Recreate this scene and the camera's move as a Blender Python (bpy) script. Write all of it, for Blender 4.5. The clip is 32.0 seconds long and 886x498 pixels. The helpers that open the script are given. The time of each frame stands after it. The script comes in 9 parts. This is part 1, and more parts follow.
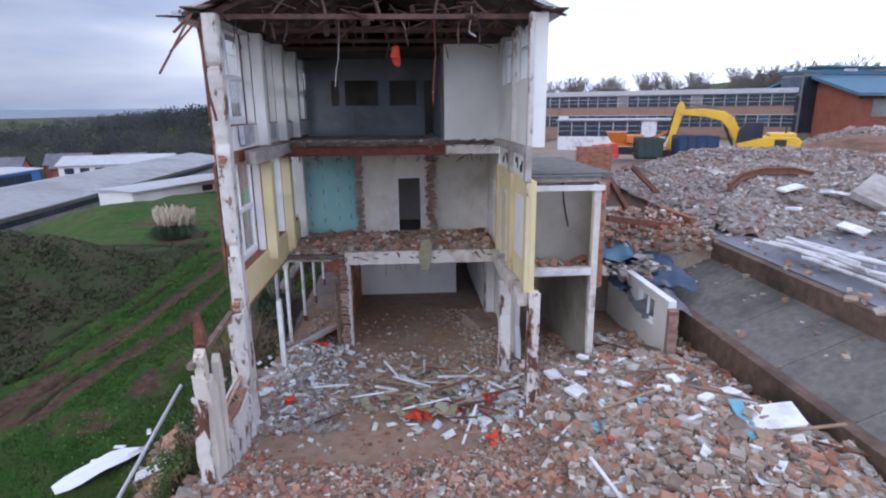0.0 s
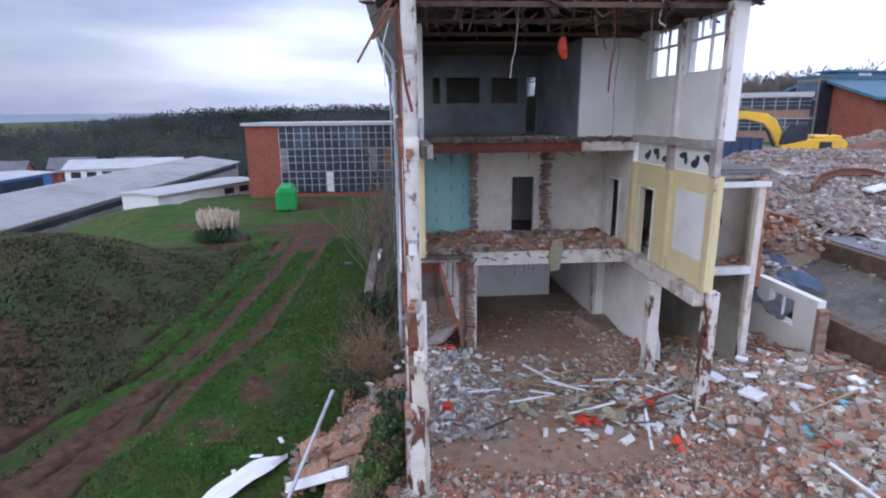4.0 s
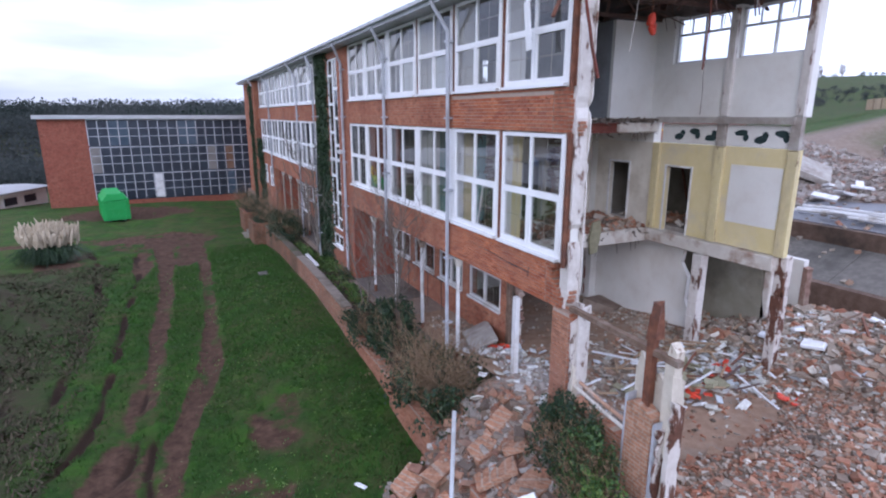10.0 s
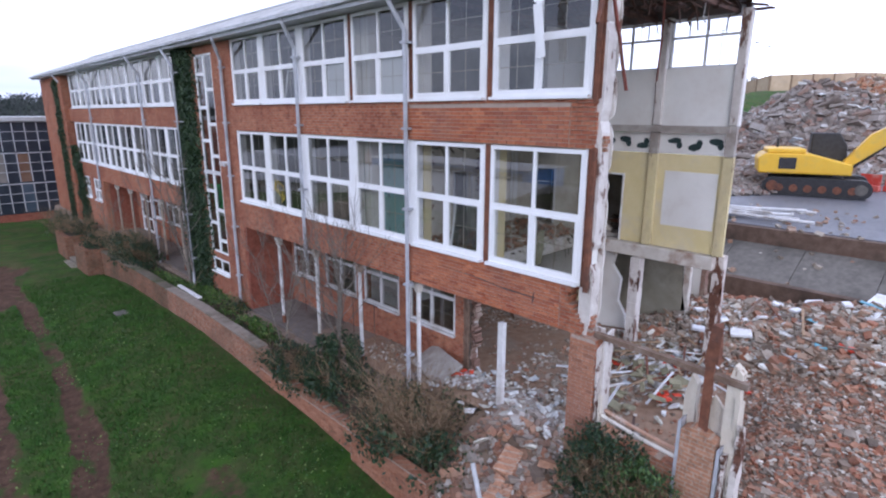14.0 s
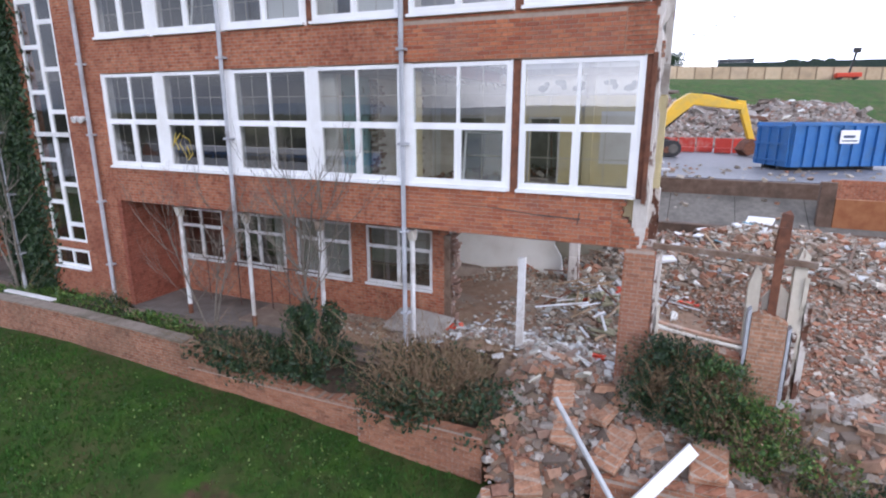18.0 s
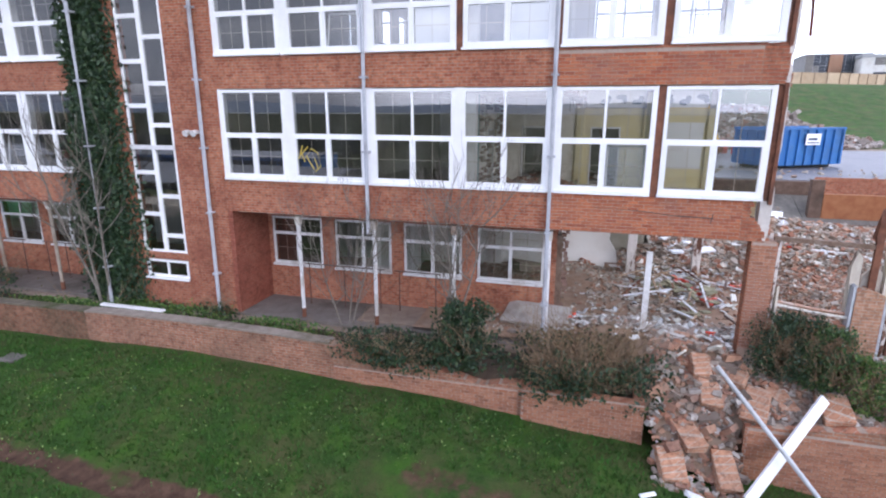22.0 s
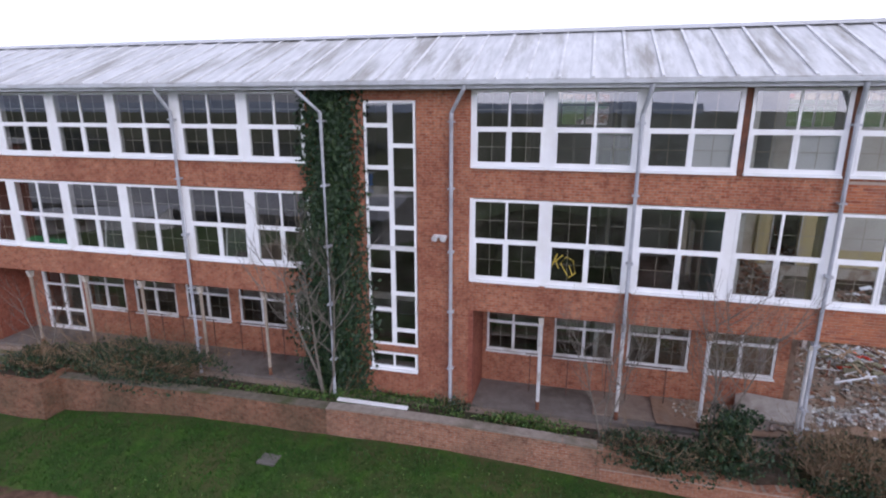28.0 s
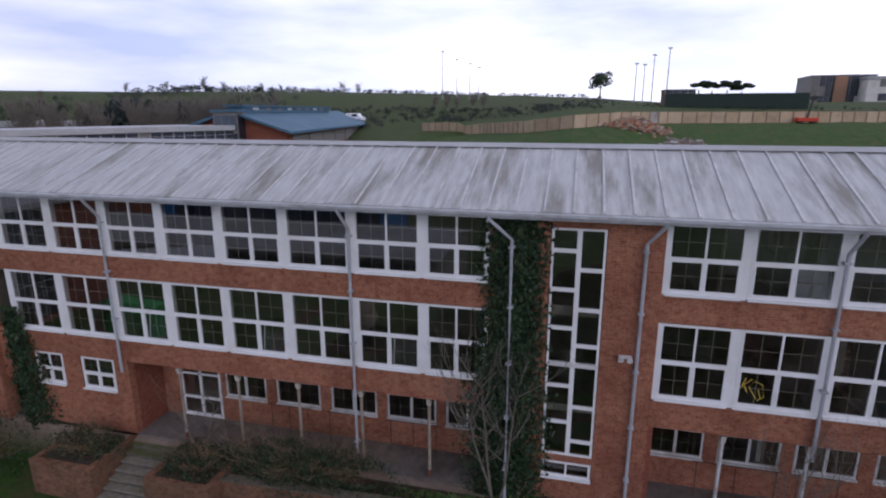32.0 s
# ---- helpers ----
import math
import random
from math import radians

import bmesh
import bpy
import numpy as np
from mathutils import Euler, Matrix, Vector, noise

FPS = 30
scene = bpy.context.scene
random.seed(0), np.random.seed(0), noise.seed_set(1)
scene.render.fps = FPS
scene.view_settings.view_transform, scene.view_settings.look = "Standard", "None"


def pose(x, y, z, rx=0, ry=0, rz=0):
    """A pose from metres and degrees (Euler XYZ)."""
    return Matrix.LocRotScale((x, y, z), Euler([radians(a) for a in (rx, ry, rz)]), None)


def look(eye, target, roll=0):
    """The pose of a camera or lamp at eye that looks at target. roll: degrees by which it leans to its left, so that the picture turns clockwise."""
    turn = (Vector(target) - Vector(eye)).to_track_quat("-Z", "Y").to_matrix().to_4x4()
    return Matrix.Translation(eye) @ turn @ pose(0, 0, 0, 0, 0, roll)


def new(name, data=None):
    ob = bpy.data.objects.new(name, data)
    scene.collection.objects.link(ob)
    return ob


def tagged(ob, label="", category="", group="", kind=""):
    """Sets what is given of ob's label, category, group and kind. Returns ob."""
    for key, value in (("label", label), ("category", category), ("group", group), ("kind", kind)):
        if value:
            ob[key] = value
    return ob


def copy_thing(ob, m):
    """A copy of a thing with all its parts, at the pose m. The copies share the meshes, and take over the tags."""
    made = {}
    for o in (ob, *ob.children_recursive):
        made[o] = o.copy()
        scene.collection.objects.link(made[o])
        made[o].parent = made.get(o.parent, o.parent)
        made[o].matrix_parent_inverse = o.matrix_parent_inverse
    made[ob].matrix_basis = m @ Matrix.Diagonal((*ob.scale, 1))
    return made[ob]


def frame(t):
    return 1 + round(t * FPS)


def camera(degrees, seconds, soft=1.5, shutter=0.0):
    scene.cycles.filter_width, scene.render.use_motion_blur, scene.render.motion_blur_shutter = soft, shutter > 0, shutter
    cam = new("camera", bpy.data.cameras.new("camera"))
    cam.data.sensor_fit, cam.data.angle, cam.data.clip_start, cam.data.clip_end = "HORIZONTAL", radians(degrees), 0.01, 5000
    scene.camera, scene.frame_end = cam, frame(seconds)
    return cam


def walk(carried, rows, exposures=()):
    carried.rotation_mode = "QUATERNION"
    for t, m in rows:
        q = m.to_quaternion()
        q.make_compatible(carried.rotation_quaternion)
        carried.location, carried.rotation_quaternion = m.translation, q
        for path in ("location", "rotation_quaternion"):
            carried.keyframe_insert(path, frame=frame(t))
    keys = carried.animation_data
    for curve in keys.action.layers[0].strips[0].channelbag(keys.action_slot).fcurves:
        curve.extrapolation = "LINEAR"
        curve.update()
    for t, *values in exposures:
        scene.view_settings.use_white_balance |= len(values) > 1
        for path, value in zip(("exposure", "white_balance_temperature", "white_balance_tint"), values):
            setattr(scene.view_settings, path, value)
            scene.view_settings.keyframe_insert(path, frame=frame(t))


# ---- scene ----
cam = camera(77.8, 32.0, soft=2.1)
PATH = [
    (0, (0.111, 0.013, 7.755), (0.223, 1.949, 7.265), -0.6),
    (0.5, (-0.297, 0.001, 7.668), (-0.188, 1.937, 7.178), -0.5),
    (1, (-0.811, 0.02, 7.498), (-0.694, 1.959, 7.026), -0.5),
    (1.5, (-1.284, 0.098, 7.471), (-1.17, 2.039, 7.002), -0.5),
    (2, (-1.816, 0.199, 7.515), (-1.701, 2.14, 7.043), -0.5),
    (2.5, (-2.379, 0.334, 7.49), (-2.257, 2.275, 7.022), -0.4),
    (3, (-2.911, 0.457, 7.537), (-2.784, 2.396, 7.065), -0.5),
    (3.5, (-3.458, 0.608, 7.523), (-3.32, 2.547, 7.051), -0.5),
    (4, (-4.005, 0.749, 7.529), (-3.858, 2.687, 7.056), -0.5),
    (4.5, (-4.536, 0.885, 7.589), (-4.383, 2.821, 7.113), -0.5),
    (6.5, (-6.882, 1.677, 7.477), (-6.599, 3.6, 7.008), -0.1),
    (7, (-7.465, 1.925, 7.473), (-7.103, 3.835, 7.002), -0.1),
    (7.5, (-8.035, 2.215, 7.459), (-7.589, 4.106, 6.985), -0.1),
    (8, (-8.49, 2.475, 7.45), (-7.969, 4.346, 6.973), -0.1),
    (8.5, (-8.983, 2.846, 7.399), (-8.373, 4.69, 6.921), -0.1),
    (9, (-9.468, 3.158, 7.311), (-8.776, 4.973, 6.835), -0.0),
    (9.5, (-9.928, 3.569, 7.2), (-9.153, 5.349, 6.722), 0.0),
    (10, (-10.389, 3.993, 6.986), (-9.536, 5.739, 6.512), 0.1),
    (10.5, (-10.749, 4.372, 6.987), (-9.822, 6.078, 6.509), 0.1),
    (11, (-10.94, 4.695, 6.957), (-9.952, 6.369, 6.485), 0.1),
    (11.5, (-11.114, 5.02, 6.916), (-10.068, 6.657, 6.443), 0.1),
    (12, (-11.306, 5.389, 6.943), (-10.197, 6.984, 6.467), 0.2),
    (12.5, (-11.528, 5.778, 7.09), (-10.358, 7.328, 6.612), 0.2),
    (13, (-11.765, 6.191, 7.247), (-10.534, 7.693, 6.769), 0.2),
    (13.5, (-12.008, 6.64, 7.281), (-10.712, 8.086, 6.802), 0.3),
    (14, (-12.193, 7.123, 7.225), (-10.835, 8.513, 6.748), 0.2),
    (14.5, (-12.347, 7.652, 7.186), (-10.926, 8.976, 6.708), 0.1),
    (16.5, (-12.963, 9.859, 6.792), (-11.306, 10.862, 6.294), -0.2),
    (17, (-13.287, 10.373, 6.534), (-11.58, 11.293, 6.042), -0.0),
    (17.5, (-13.632, 10.838, 6.199), (-11.891, 11.69, 5.709), 0.0),
    (18, (-14.062, 11.325, 5.772), (-12.287, 12.104, 5.282), 0.1),
    (18.5, (-14.503, 11.772, 5.512), (-12.708, 12.501, 5.017), 0.0),
    (19, (-14.972, 12.271, 5.331), (-13.149, 12.925, 4.831), 0.1),
    (19.5, (-15.444, 12.823, 5.208), (-13.598, 13.414, 4.713), 0.2),
    (20, (-15.839, 13.347, 5.299), (-13.991, 13.927, 4.801), 0.2),
    (20.5, (-16.225, 13.906, 5.481), (-14.372, 14.474, 4.988), 0.2),
    (21, (-16.572, 14.488, 5.74), (-14.715, 15.038, 5.243), 0.2),
    (21.5, (-16.839, 15.009, 5.977), (-14.978, 15.547, 5.477), 0.1),
    (22, (-17.063, 15.53, 6.179), (-15.197, 16.053, 5.683), 0.1),
    (22.5, (-17.261, 15.987, 6.385), (-15.391, 16.496, 5.889), 0.1),
    (23, (-17.442, 16.439, 6.633), (-15.572, 16.94, 6.132), 0.0),
    (23.5, (-17.612, 16.848, 6.839), (-15.742, 17.348, 6.338), 0.0),
    (24, (-17.798, 17.445, 7.038), (-15.922, 17.929, 6.543), 0.0),
    (24.5, (-17.947, 17.937, 7.259), (-16.069, 18.42, 6.768), 0.0),
    (26.5, (-18.38, 20.251, 8.206), (-16.503, 20.733, 7.71), 0.1),
    (27, (-18.523, 20.988, 8.462), (-16.647, 21.469, 7.965), 0.09),
    (27.5, (-18.661, 21.84, 8.729), (-16.782, 22.311, 8.23), 0.17),
    (28, (-18.744, 22.526, 9.097), (-16.867, 23.001, 8.596), 0.06),
    (28.5, (-18.801, 23.254, 9.547), (-16.925, 23.726, 9.039), -0.02),
    (29, (-18.847, 23.905, 10.026), (-16.974, 24.38, 9.511), 0.01),
    (29.5, (-18.913, 24.548, 10.508), (-17.04, 25.021, 9.989), -0.07),
    (30, (-19.036, 25.227, 10.929), (-17.161, 25.696, 10.417), -0.05),
    (30.5, (-19.116, 25.864, 11.364), (-17.241, 26.336, 10.855), -0.14),
    (31, (-19.232, 26.475, 11.735), (-17.355, 26.948, 11.231), -0.12),
    (31.5, (-19.387, 27.21, 12.139), (-17.506, 27.677, 11.641), -0.21),
    (32, (-19.575, 27.944, 12.475), (-17.691, 28.407, 11.988), -0.1),
]
EXPOSURES = [(0, 0.74, 5700, 17), (9, 0.84, 5650, 20), (12, 0.96, 5680, 19), (14, 0.88, 5750, 19), (19, 1.2, 6050, 17), (24, 1.34, 5900, 19), (27, 1.1, 6080, 21), (28.5, 0.76, 6120, 22), (30, 0.28, 6080, 22), (32, -0.18, 6080, 22)]
walk(cam, [(t, look(eye, target, roll)) for t, eye, target, roll in PATH], EXPOSURES)

# ---- world and sun ----
world = bpy.data.worlds.new("overcast_sky")
scene.world = world
world.use_nodes = True
wn, wl = world.node_tree.nodes, world.node_tree.links
wn.clear()
SUN_AZ, SUN_EL = 222.0, 26.0
w_out = wn.new("ShaderNodeOutputWorld")
w_bg = wn.new("ShaderNodeBackground")
w_sky = wn.new("ShaderNodeTexSky")
w_sky.sky_type, w_sky.sun_disc = "NISHITA", False
w_sky.sun_elevation, w_sky.sun_rotation = radians(SUN_EL), radians(SUN_AZ)
w_gain = wn.new("ShaderNodeVectorMath"); w_gain.operation = "SCALE"; w_gain.inputs["Scale"].default_value = 0.08
w_tc = wn.new("ShaderNodeTexCoord")
w_sep = wn.new("ShaderNodeSeparateXYZ")
w_map = wn.new("ShaderNodeMapping"); w_map.inputs["Scale"].default_value = (1.0, 1.0, 5.0)
w_n = wn.new("ShaderNodeTexNoise"); w_n.inputs["Scale"].default_value = 1.9; w_n.inputs["Detail"].default_value = 6; w_n.inputs["Roughness"].default_value = 0.5
w_ramp = wn.new("ShaderNodeValToRGB")
w_ramp.color_ramp.elements[0].position, w_ramp.color_ramp.elements[0].color = 0.34, (0.27, 0.31, 0.42, 1)
w_ramp.color_ramp.elements[1].position, w_ramp.color_ramp.elements[1].color = 0.68, (0.66, 0.67, 0.71, 1)
w_ramp.color_ramp.elements.new(0.52).color = (0.44, 0.465, 0.53, 1)
# thinner, brighter cloud towards the south-east and round the hidden sun
w_dot = wn.new("ShaderNodeVectorMath"); w_dot.operation = "DOT_PRODUCT"
w_dot.inputs[1].default_value = (0.95, -0.28, -0.05)
w_rng = wn.new("ShaderNodeMapRange"); w_rng.inputs["From Min"].default_value = -1.0; w_rng.inputs["From Max"].default_value = 1.0
w_rng.interpolation_type = "SMOOTHSTEP"; w_rng.inputs["To Min"].default_value = 0.66; w_rng.inputs["To Max"].default_value = 2.9
w_mix = wn.new("ShaderNodeVectorMath"); w_mix.operation = "SCALE"
w_mix2 = wn.new("ShaderNodeMix"); w_mix2.data_type = "RGBA"; w_mix2.inputs[0].default_value = 0.88
wl.new(w_tc.outputs["Generated"], w_map.inputs[0]); wl.new(w_map.outputs[0], w_n.inputs[0]); wl.new(w_n.outputs[0], w_ramp.inputs[0])
wl.new(w_tc.outputs["Generated"], w_dot.inputs[0]); wl.new(w_dot.outputs["Value"], w_rng.inputs[0])
w_dot2 = wn.new("ShaderNodeVectorMath"); w_dot2.operation = "DOT_PRODUCT"; w_dot2.inputs[1].default_value = (-0.985, -0.10, 0.13)
w_rng2 = wn.new("ShaderNodeMapRange"); w_rng2.interpolation_type = "SMOOTHSTEP"
w_rng2.inputs["From Min"].default_value = 0.82; w_rng2.inputs["From Max"].default_value = 0.95; w_rng2.inputs["To Max"].default_value = 2.3
w_add = wn.new("ShaderNodeMath"); w_add.operation = "ADD"
wl.new(w_tc.outputs["Generated"], w_dot2.inputs[0]); wl.new(w_dot2.outputs["Value"], w_rng2.inputs[0])
wl.new(w_rng.outputs[0], w_add.inputs[0]); wl.new(w_rng2.outputs[0], w_add.inputs[1])
wl.new(w_add.outputs[0], w_mix.inputs["Scale"]); wl.new(w_ramp.outputs[0], w_mix.inputs[0])
wl.new(w_sky.outputs[0], w_gain.inputs[0])
wl.new(w_gain.outputs[0], w_mix2.inputs[6]); wl.new(w_mix.outputs[0], w_mix2.inputs[7])
wl.new(w_mix2.outputs[2], w_bg.inputs[0]); wl.new(w_bg.outputs[0], w_out.inputs[0])
w_bg.inputs[1].default_value = 1.0
sun_data = bpy.data.lights.new("sun", "SUN")
sun_data.energy, sun_data.angle, sun_data.color = 0.45, radians(25), (1.0, 0.95, 0.88)
sun_ob = new("sun", sun_data)
sun_ob.matrix_world = look((60 * math.sin(radians(SUN_AZ)), 60 * math.cos(radians(SUN_AZ)), 60 * math.tan(radians(SUN_EL))), (0, 0, 0))


# ---- materials ----
def base_mat(name, rough=0.8, metal=0.0):
    m = bpy.data.materials.new(name)
    m.use_nodes = True
    n, l = m.node_tree.nodes, m.node_tree.links
    b = n["Principled BSDF"]
    b.inputs["Roughness"].default_value, b.inputs["Metallic"].default_value = rough, metal
    if rough >= 0.8 and metal == 0:
        b.inputs["Specular IOR Level"].default_value = 0.22
    return m, n, l, b


def coords(n, l, scale=(1, 1, 1)):
    g = n.new("ShaderNodeNewGeometry")
    mp = n.new("ShaderNodeMapping")
    mp.inputs["Scale"].default_value = scale
    l.new(g.outputs["Position"], mp.inputs[0])
    return mp.outputs[0]


def noise_node(n, l, co, scale, detail=4, rough=0.6):
    t = n.new("ShaderNodeTexNoise")
    t.inputs["Scale"].default_value, t.inputs["Detail"].default_value, t.inputs["Roughness"].default_value = scale, detail, rough
    l.new(co, t.inputs[0])
    return t.outputs[0]


def ramp_node(n, l, fac, stops):
    r = n.new("ShaderNodeValToRGB")
    e = r.color_ramp.elements
    while len(e) < len(stops):
        e.new(0.5)
    for i, (p, c) in enumerate(stops):
        e[i].position, e[i].color = p, (*c, 1)
    l.new(fac, r.inputs[0])
    return r.outputs[0]


def mix_node(n, l, fac, a, b, mode="MIX"):
    m = n.new("ShaderNodeMix")
    m.data_type, m.blend_type = "RGBA", mode
    for sock, v in ((m.inputs[0], fac), (m.inputs[6], a), (m.inputs[7], b)):
        if isinstance(v, (int, float)):
            sock.default_value = v
        elif isinstance(v, tuple):
            sock.default_value = (*v, 1)
        else:
            l.new(v, sock)
    return m.outputs[2]


def bump_node(n, l, height, strength, dist, b):
    k = n.new("ShaderNodeBump")
    k.inputs["Strength"].default_value, k.inputs["Distance"].default_value = strength, dist
    l.new(height, k.inputs["Height"])
    l.new(k.outputs[0], b.inputs["Normal"])


def surf(name, c1, c2, scale=3.0, c3=None, big=0.4, rough=0.8, metal=0.0, bump=0.25, stretch=(1, 1, 1), dist=0.02):
    """Two-scale mottled surface: c1 to c2 by fine grain, c3 by large stains."""
    m, n, l, b = base_mat(name, rough, metal)
    co = coords(n, l, stretch)
    f = noise_node(n, l, co, scale)
    col = ramp_node(n, l, f, [(0.32, c1), (0.68, c2)])
    if c3:
        s = ramp_node(n, l, noise_node(n, l, co, big, 5, 0.65), [(0.5, (0, 0, 0)), (0.68, (1, 1, 1))])
        col = mix_node(n, l, s, col, c3)
    l.new(col, b.inputs["Base Color"])
    bump_node(n, l, noise_node(n, l, co, scale * 5, 3), bump, dist, b)
    return m


def brick_mat(name, c1, c2, mortar, stain, bw=0.225, bh=0.075, joint=0.010):
    m, n, l, b = base_mat(name, 0.88)
    g = n.new("ShaderNodeNewGeometry")
    s = n.new("ShaderNodeSeparateXYZ")
    l.new(g.outputs["Position"], s.inputs[0])
    a = n.new("ShaderNodeMath"); a.operation = "ADD"
    l.new(s.outputs[0], a.inputs[0]); l.new(s.outputs[1], a.inputs[1])
    c = n.new("ShaderNodeCombineXYZ")
    l.new(a.outputs[0], c.inputs[0]); l.new(s.outputs[2], c.inputs[1])
    t = n.new("ShaderNodeTexBrick")
    t.inputs["Scale"].default_value = 1.0
    t.inputs["Brick Width"].default_value, t.inputs["Row Height"].default_value = bw, bh
    t.inputs["Mortar Size"].default_value = joint
    t.inputs["Mortar Smooth"].default_value = 0.3
    t.inputs["Color1"].default_value, t.inputs["Color2"].default_value, t.inputs["Mortar"].default_value = (*c1, 1), (*c2, 1), (*mortar, 1)
    l.new(c.outputs[0], t.inputs[0])
    co = g.outputs["Position"]
    big = ramp_node(n, l, noise_node(n, l, co, 0.55, 6, 0.7), [(0.42, (0, 0, 0)), (0.75, (1, 1, 1))])
    col = mix_node(n, l, big, t.outputs[0], stain)
    fine = ramp_node(n, l, noise_node(n, l, co, 14, 3), [(0.3, (0.75, 0.75, 0.75)), (0.7, (1.15, 1.15, 1.15))])
    col = mix_node(n, l, 0.8, col, fine, "MULTIPLY")
    fleck = ramp_node(n, l, noise_node(n, l, co, 5.5, 4, 0.8), [(0.34, (0.55, 0.52, 0.52)), (0.50, (1.0, 1.0, 1.0)), (0.74, (1.16, 1.18, 1.2))])
    col = mix_node(n, l, 0.85, col, fleck, "MULTIPLY")
    l.new(col, b.inputs["Base Color"])
    inv = n.new("ShaderNodeMath"); inv.operation = "SUBTRACT"; inv.inputs[0].default_value = 1.0
    l.new(t.outputs["Fac"], inv.inputs[1])
    bump_node(n, l, inv.outputs[0], 0.6, 0.012, b)
    return m


def island_mat(name, stops, rough=0.85, grain=12.0, dust=None, bump=0.4):
    """A heap's pieces: each takes one of the colours; grain and dust over all."""
    m, n, l, b = base_mat(name, rough)
    g = n.new("ShaderNodeNewGeometry")
    r = n.new("ShaderNodeValToRGB")
    r.color_ramp.interpolation = "CONSTANT"
    e = r.color_ramp.elements
    while len(e) < len(stops):
        e.new(0.5)
    for i, (p, c) in enumerate(stops):
        e[i].position, e[i].color = p, (*c, 1)
    l.new(g.outputs["Random Per Island"], r.inputs[0])
    f = ramp_node(n, l, noise_node(n, l, g.outputs["Position"], grain), [(0.3, (0.65, 0.65, 0.65)), (0.7, (1.2, 1.2, 1.2))])
    col = mix_node(n, l, 0.8, r.outputs[0], f, "MULTIPLY")
    if dust:
        d = ramp_node(n, l, noise_node(n, l, g.outputs["Position"], 1.3, 5), [(0.4, (0, 0, 0)), (0.7, (0.75, 0.75, 0.75))])
        col = mix_node(n, l, d, col, dust)
    l.new(col, b.inputs["Base Color"])
    bump_node(n, l, noise_node(n, l, g.outputs["Position"], grain * 3, 3), bump, 0.02, b)
    return m


def glass_mat(name, tint=(0.54, 0.57, 0.57), rough=0.02, dirt=0.02, mirror=0.27):
    m = bpy.data.materials.new(name)
    m.use_nodes = True
    n, l = m.node_tree.nodes, m.node_tree.links
    n.clear()
    o = n.new("ShaderNodeOutputMaterial")
    tr = n.new("ShaderNodeBsdfTransparent"); tr.inputs[0].default_value = (*tint, 1)
    gl = n.new("ShaderNodeBsdfGlossy"); gl.inputs["Roughness"].default_value = rough
    df = n.new("ShaderNodeBsdfDiffuse"); df.inputs[0].default_value = (0.55, 0.55, 0.5, 1)
    lw = n.new("ShaderNodeLayerWeight"); lw.inputs[0].default_value = 0.5
    pw = n.new("ShaderNodeMath"); pw.operation = "POWER"; pw.inputs[1].default_value = 4.0
    fr = n.new("ShaderNodeMath"); fr.operation = "MULTIPLY_ADD"; fr.inputs[1].default_value = 0.80; fr.inputs[2].default_value = mirror
    l.new(lw.outputs["Facing"], pw.inputs[0]); l.new(pw.outputs[0], fr.inputs[0])
    g = n.new("ShaderNodeNewGeometry")
    nz = noise_node(n, l, g.outputs["Position"], 1.7, 5)
    dr = n.new("ShaderNodeMapRange"); dr.inputs["From Min"].default_value = 0.45; dr.inputs["From Max"].default_value = 0.8
    dr.inputs["To Max"].default_value = dirt * 2.5
    l.new(nz, dr.inputs[0])
    m1 = n.new("ShaderNodeMixShader"); m2 = n.new("ShaderNodeMixShader")
    l.new(fr.outputs[0], m1.inputs[0]); l.new(tr.outputs[0], m1.inputs[1]); l.new(gl.outputs[0], m1.inputs[2])
    l.new(dr.outputs[0], m2.inputs[0]); l.new(m1.outputs[0], m2.inputs[1]); l.new(df.outputs[0], m2.inputs[2])
    l.new(m2.outputs[0], o.inputs[0])
    return m


M_BRICK = brick_mat("red_brick", (0.35, 0.109, 0.057), (0.48, 0.186, 0.099), (0.37, 0.262, 0.195), (0.24, 0.087, 0.055))
M_BRICK_OLD = brick_mat("weathered_brick", (0.34, 0.135, 0.078), (0.45, 0.215, 0.130), (0.38, 0.30, 0.235), (0.20, 0.125, 0.085))
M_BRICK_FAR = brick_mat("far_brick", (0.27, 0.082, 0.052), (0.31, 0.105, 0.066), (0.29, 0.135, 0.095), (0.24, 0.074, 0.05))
M_BRICK_ORANGE = brick_mat("orange_fallen_brick", (0.42, 0.20, 0.115), (0.48, 0.255, 0.155), (0.46, 0.37, 0.29), (0.36, 0.22, 0.15))
M_UPVC = surf("white_upvc", (0.83, 0.84, 0.85), (0.88, 0.89, 0.90), 2.0, (0.78, 0.78, 0.77), 0.7, 0.4, bump=0.03)
M_UPVC_OLD = surf("grey_white_paint", (0.62, 0.62, 0.62), (0.74, 0.74, 0.74), 5.0, (0.42, 0.38, 0.34), 1.2, 0.55, bump=0.1)
M_GRID = surf("cream_glazing_strip", (0.50, 0.45, 0.36), (0.58, 0.53, 0.44), 6.0, None, 0.5, 0.5, bump=0.02)
# tint darker than clear glass; the rooms' dimness is put into it
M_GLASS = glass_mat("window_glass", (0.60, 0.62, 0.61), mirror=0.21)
M_GLASS_EAST = glass_mat("thin_clear_glass", (0.93, 0.94, 0.94), dirt=0.0, mirror=0.06)
M_PIPE = surf("grey_pipe_paint", (0.40, 0.42, 0.46), (0.50, 0.52, 0.56), 6.0, (0.30, 0.30, 0.32), 1.0, 0.5, bump=0.06)
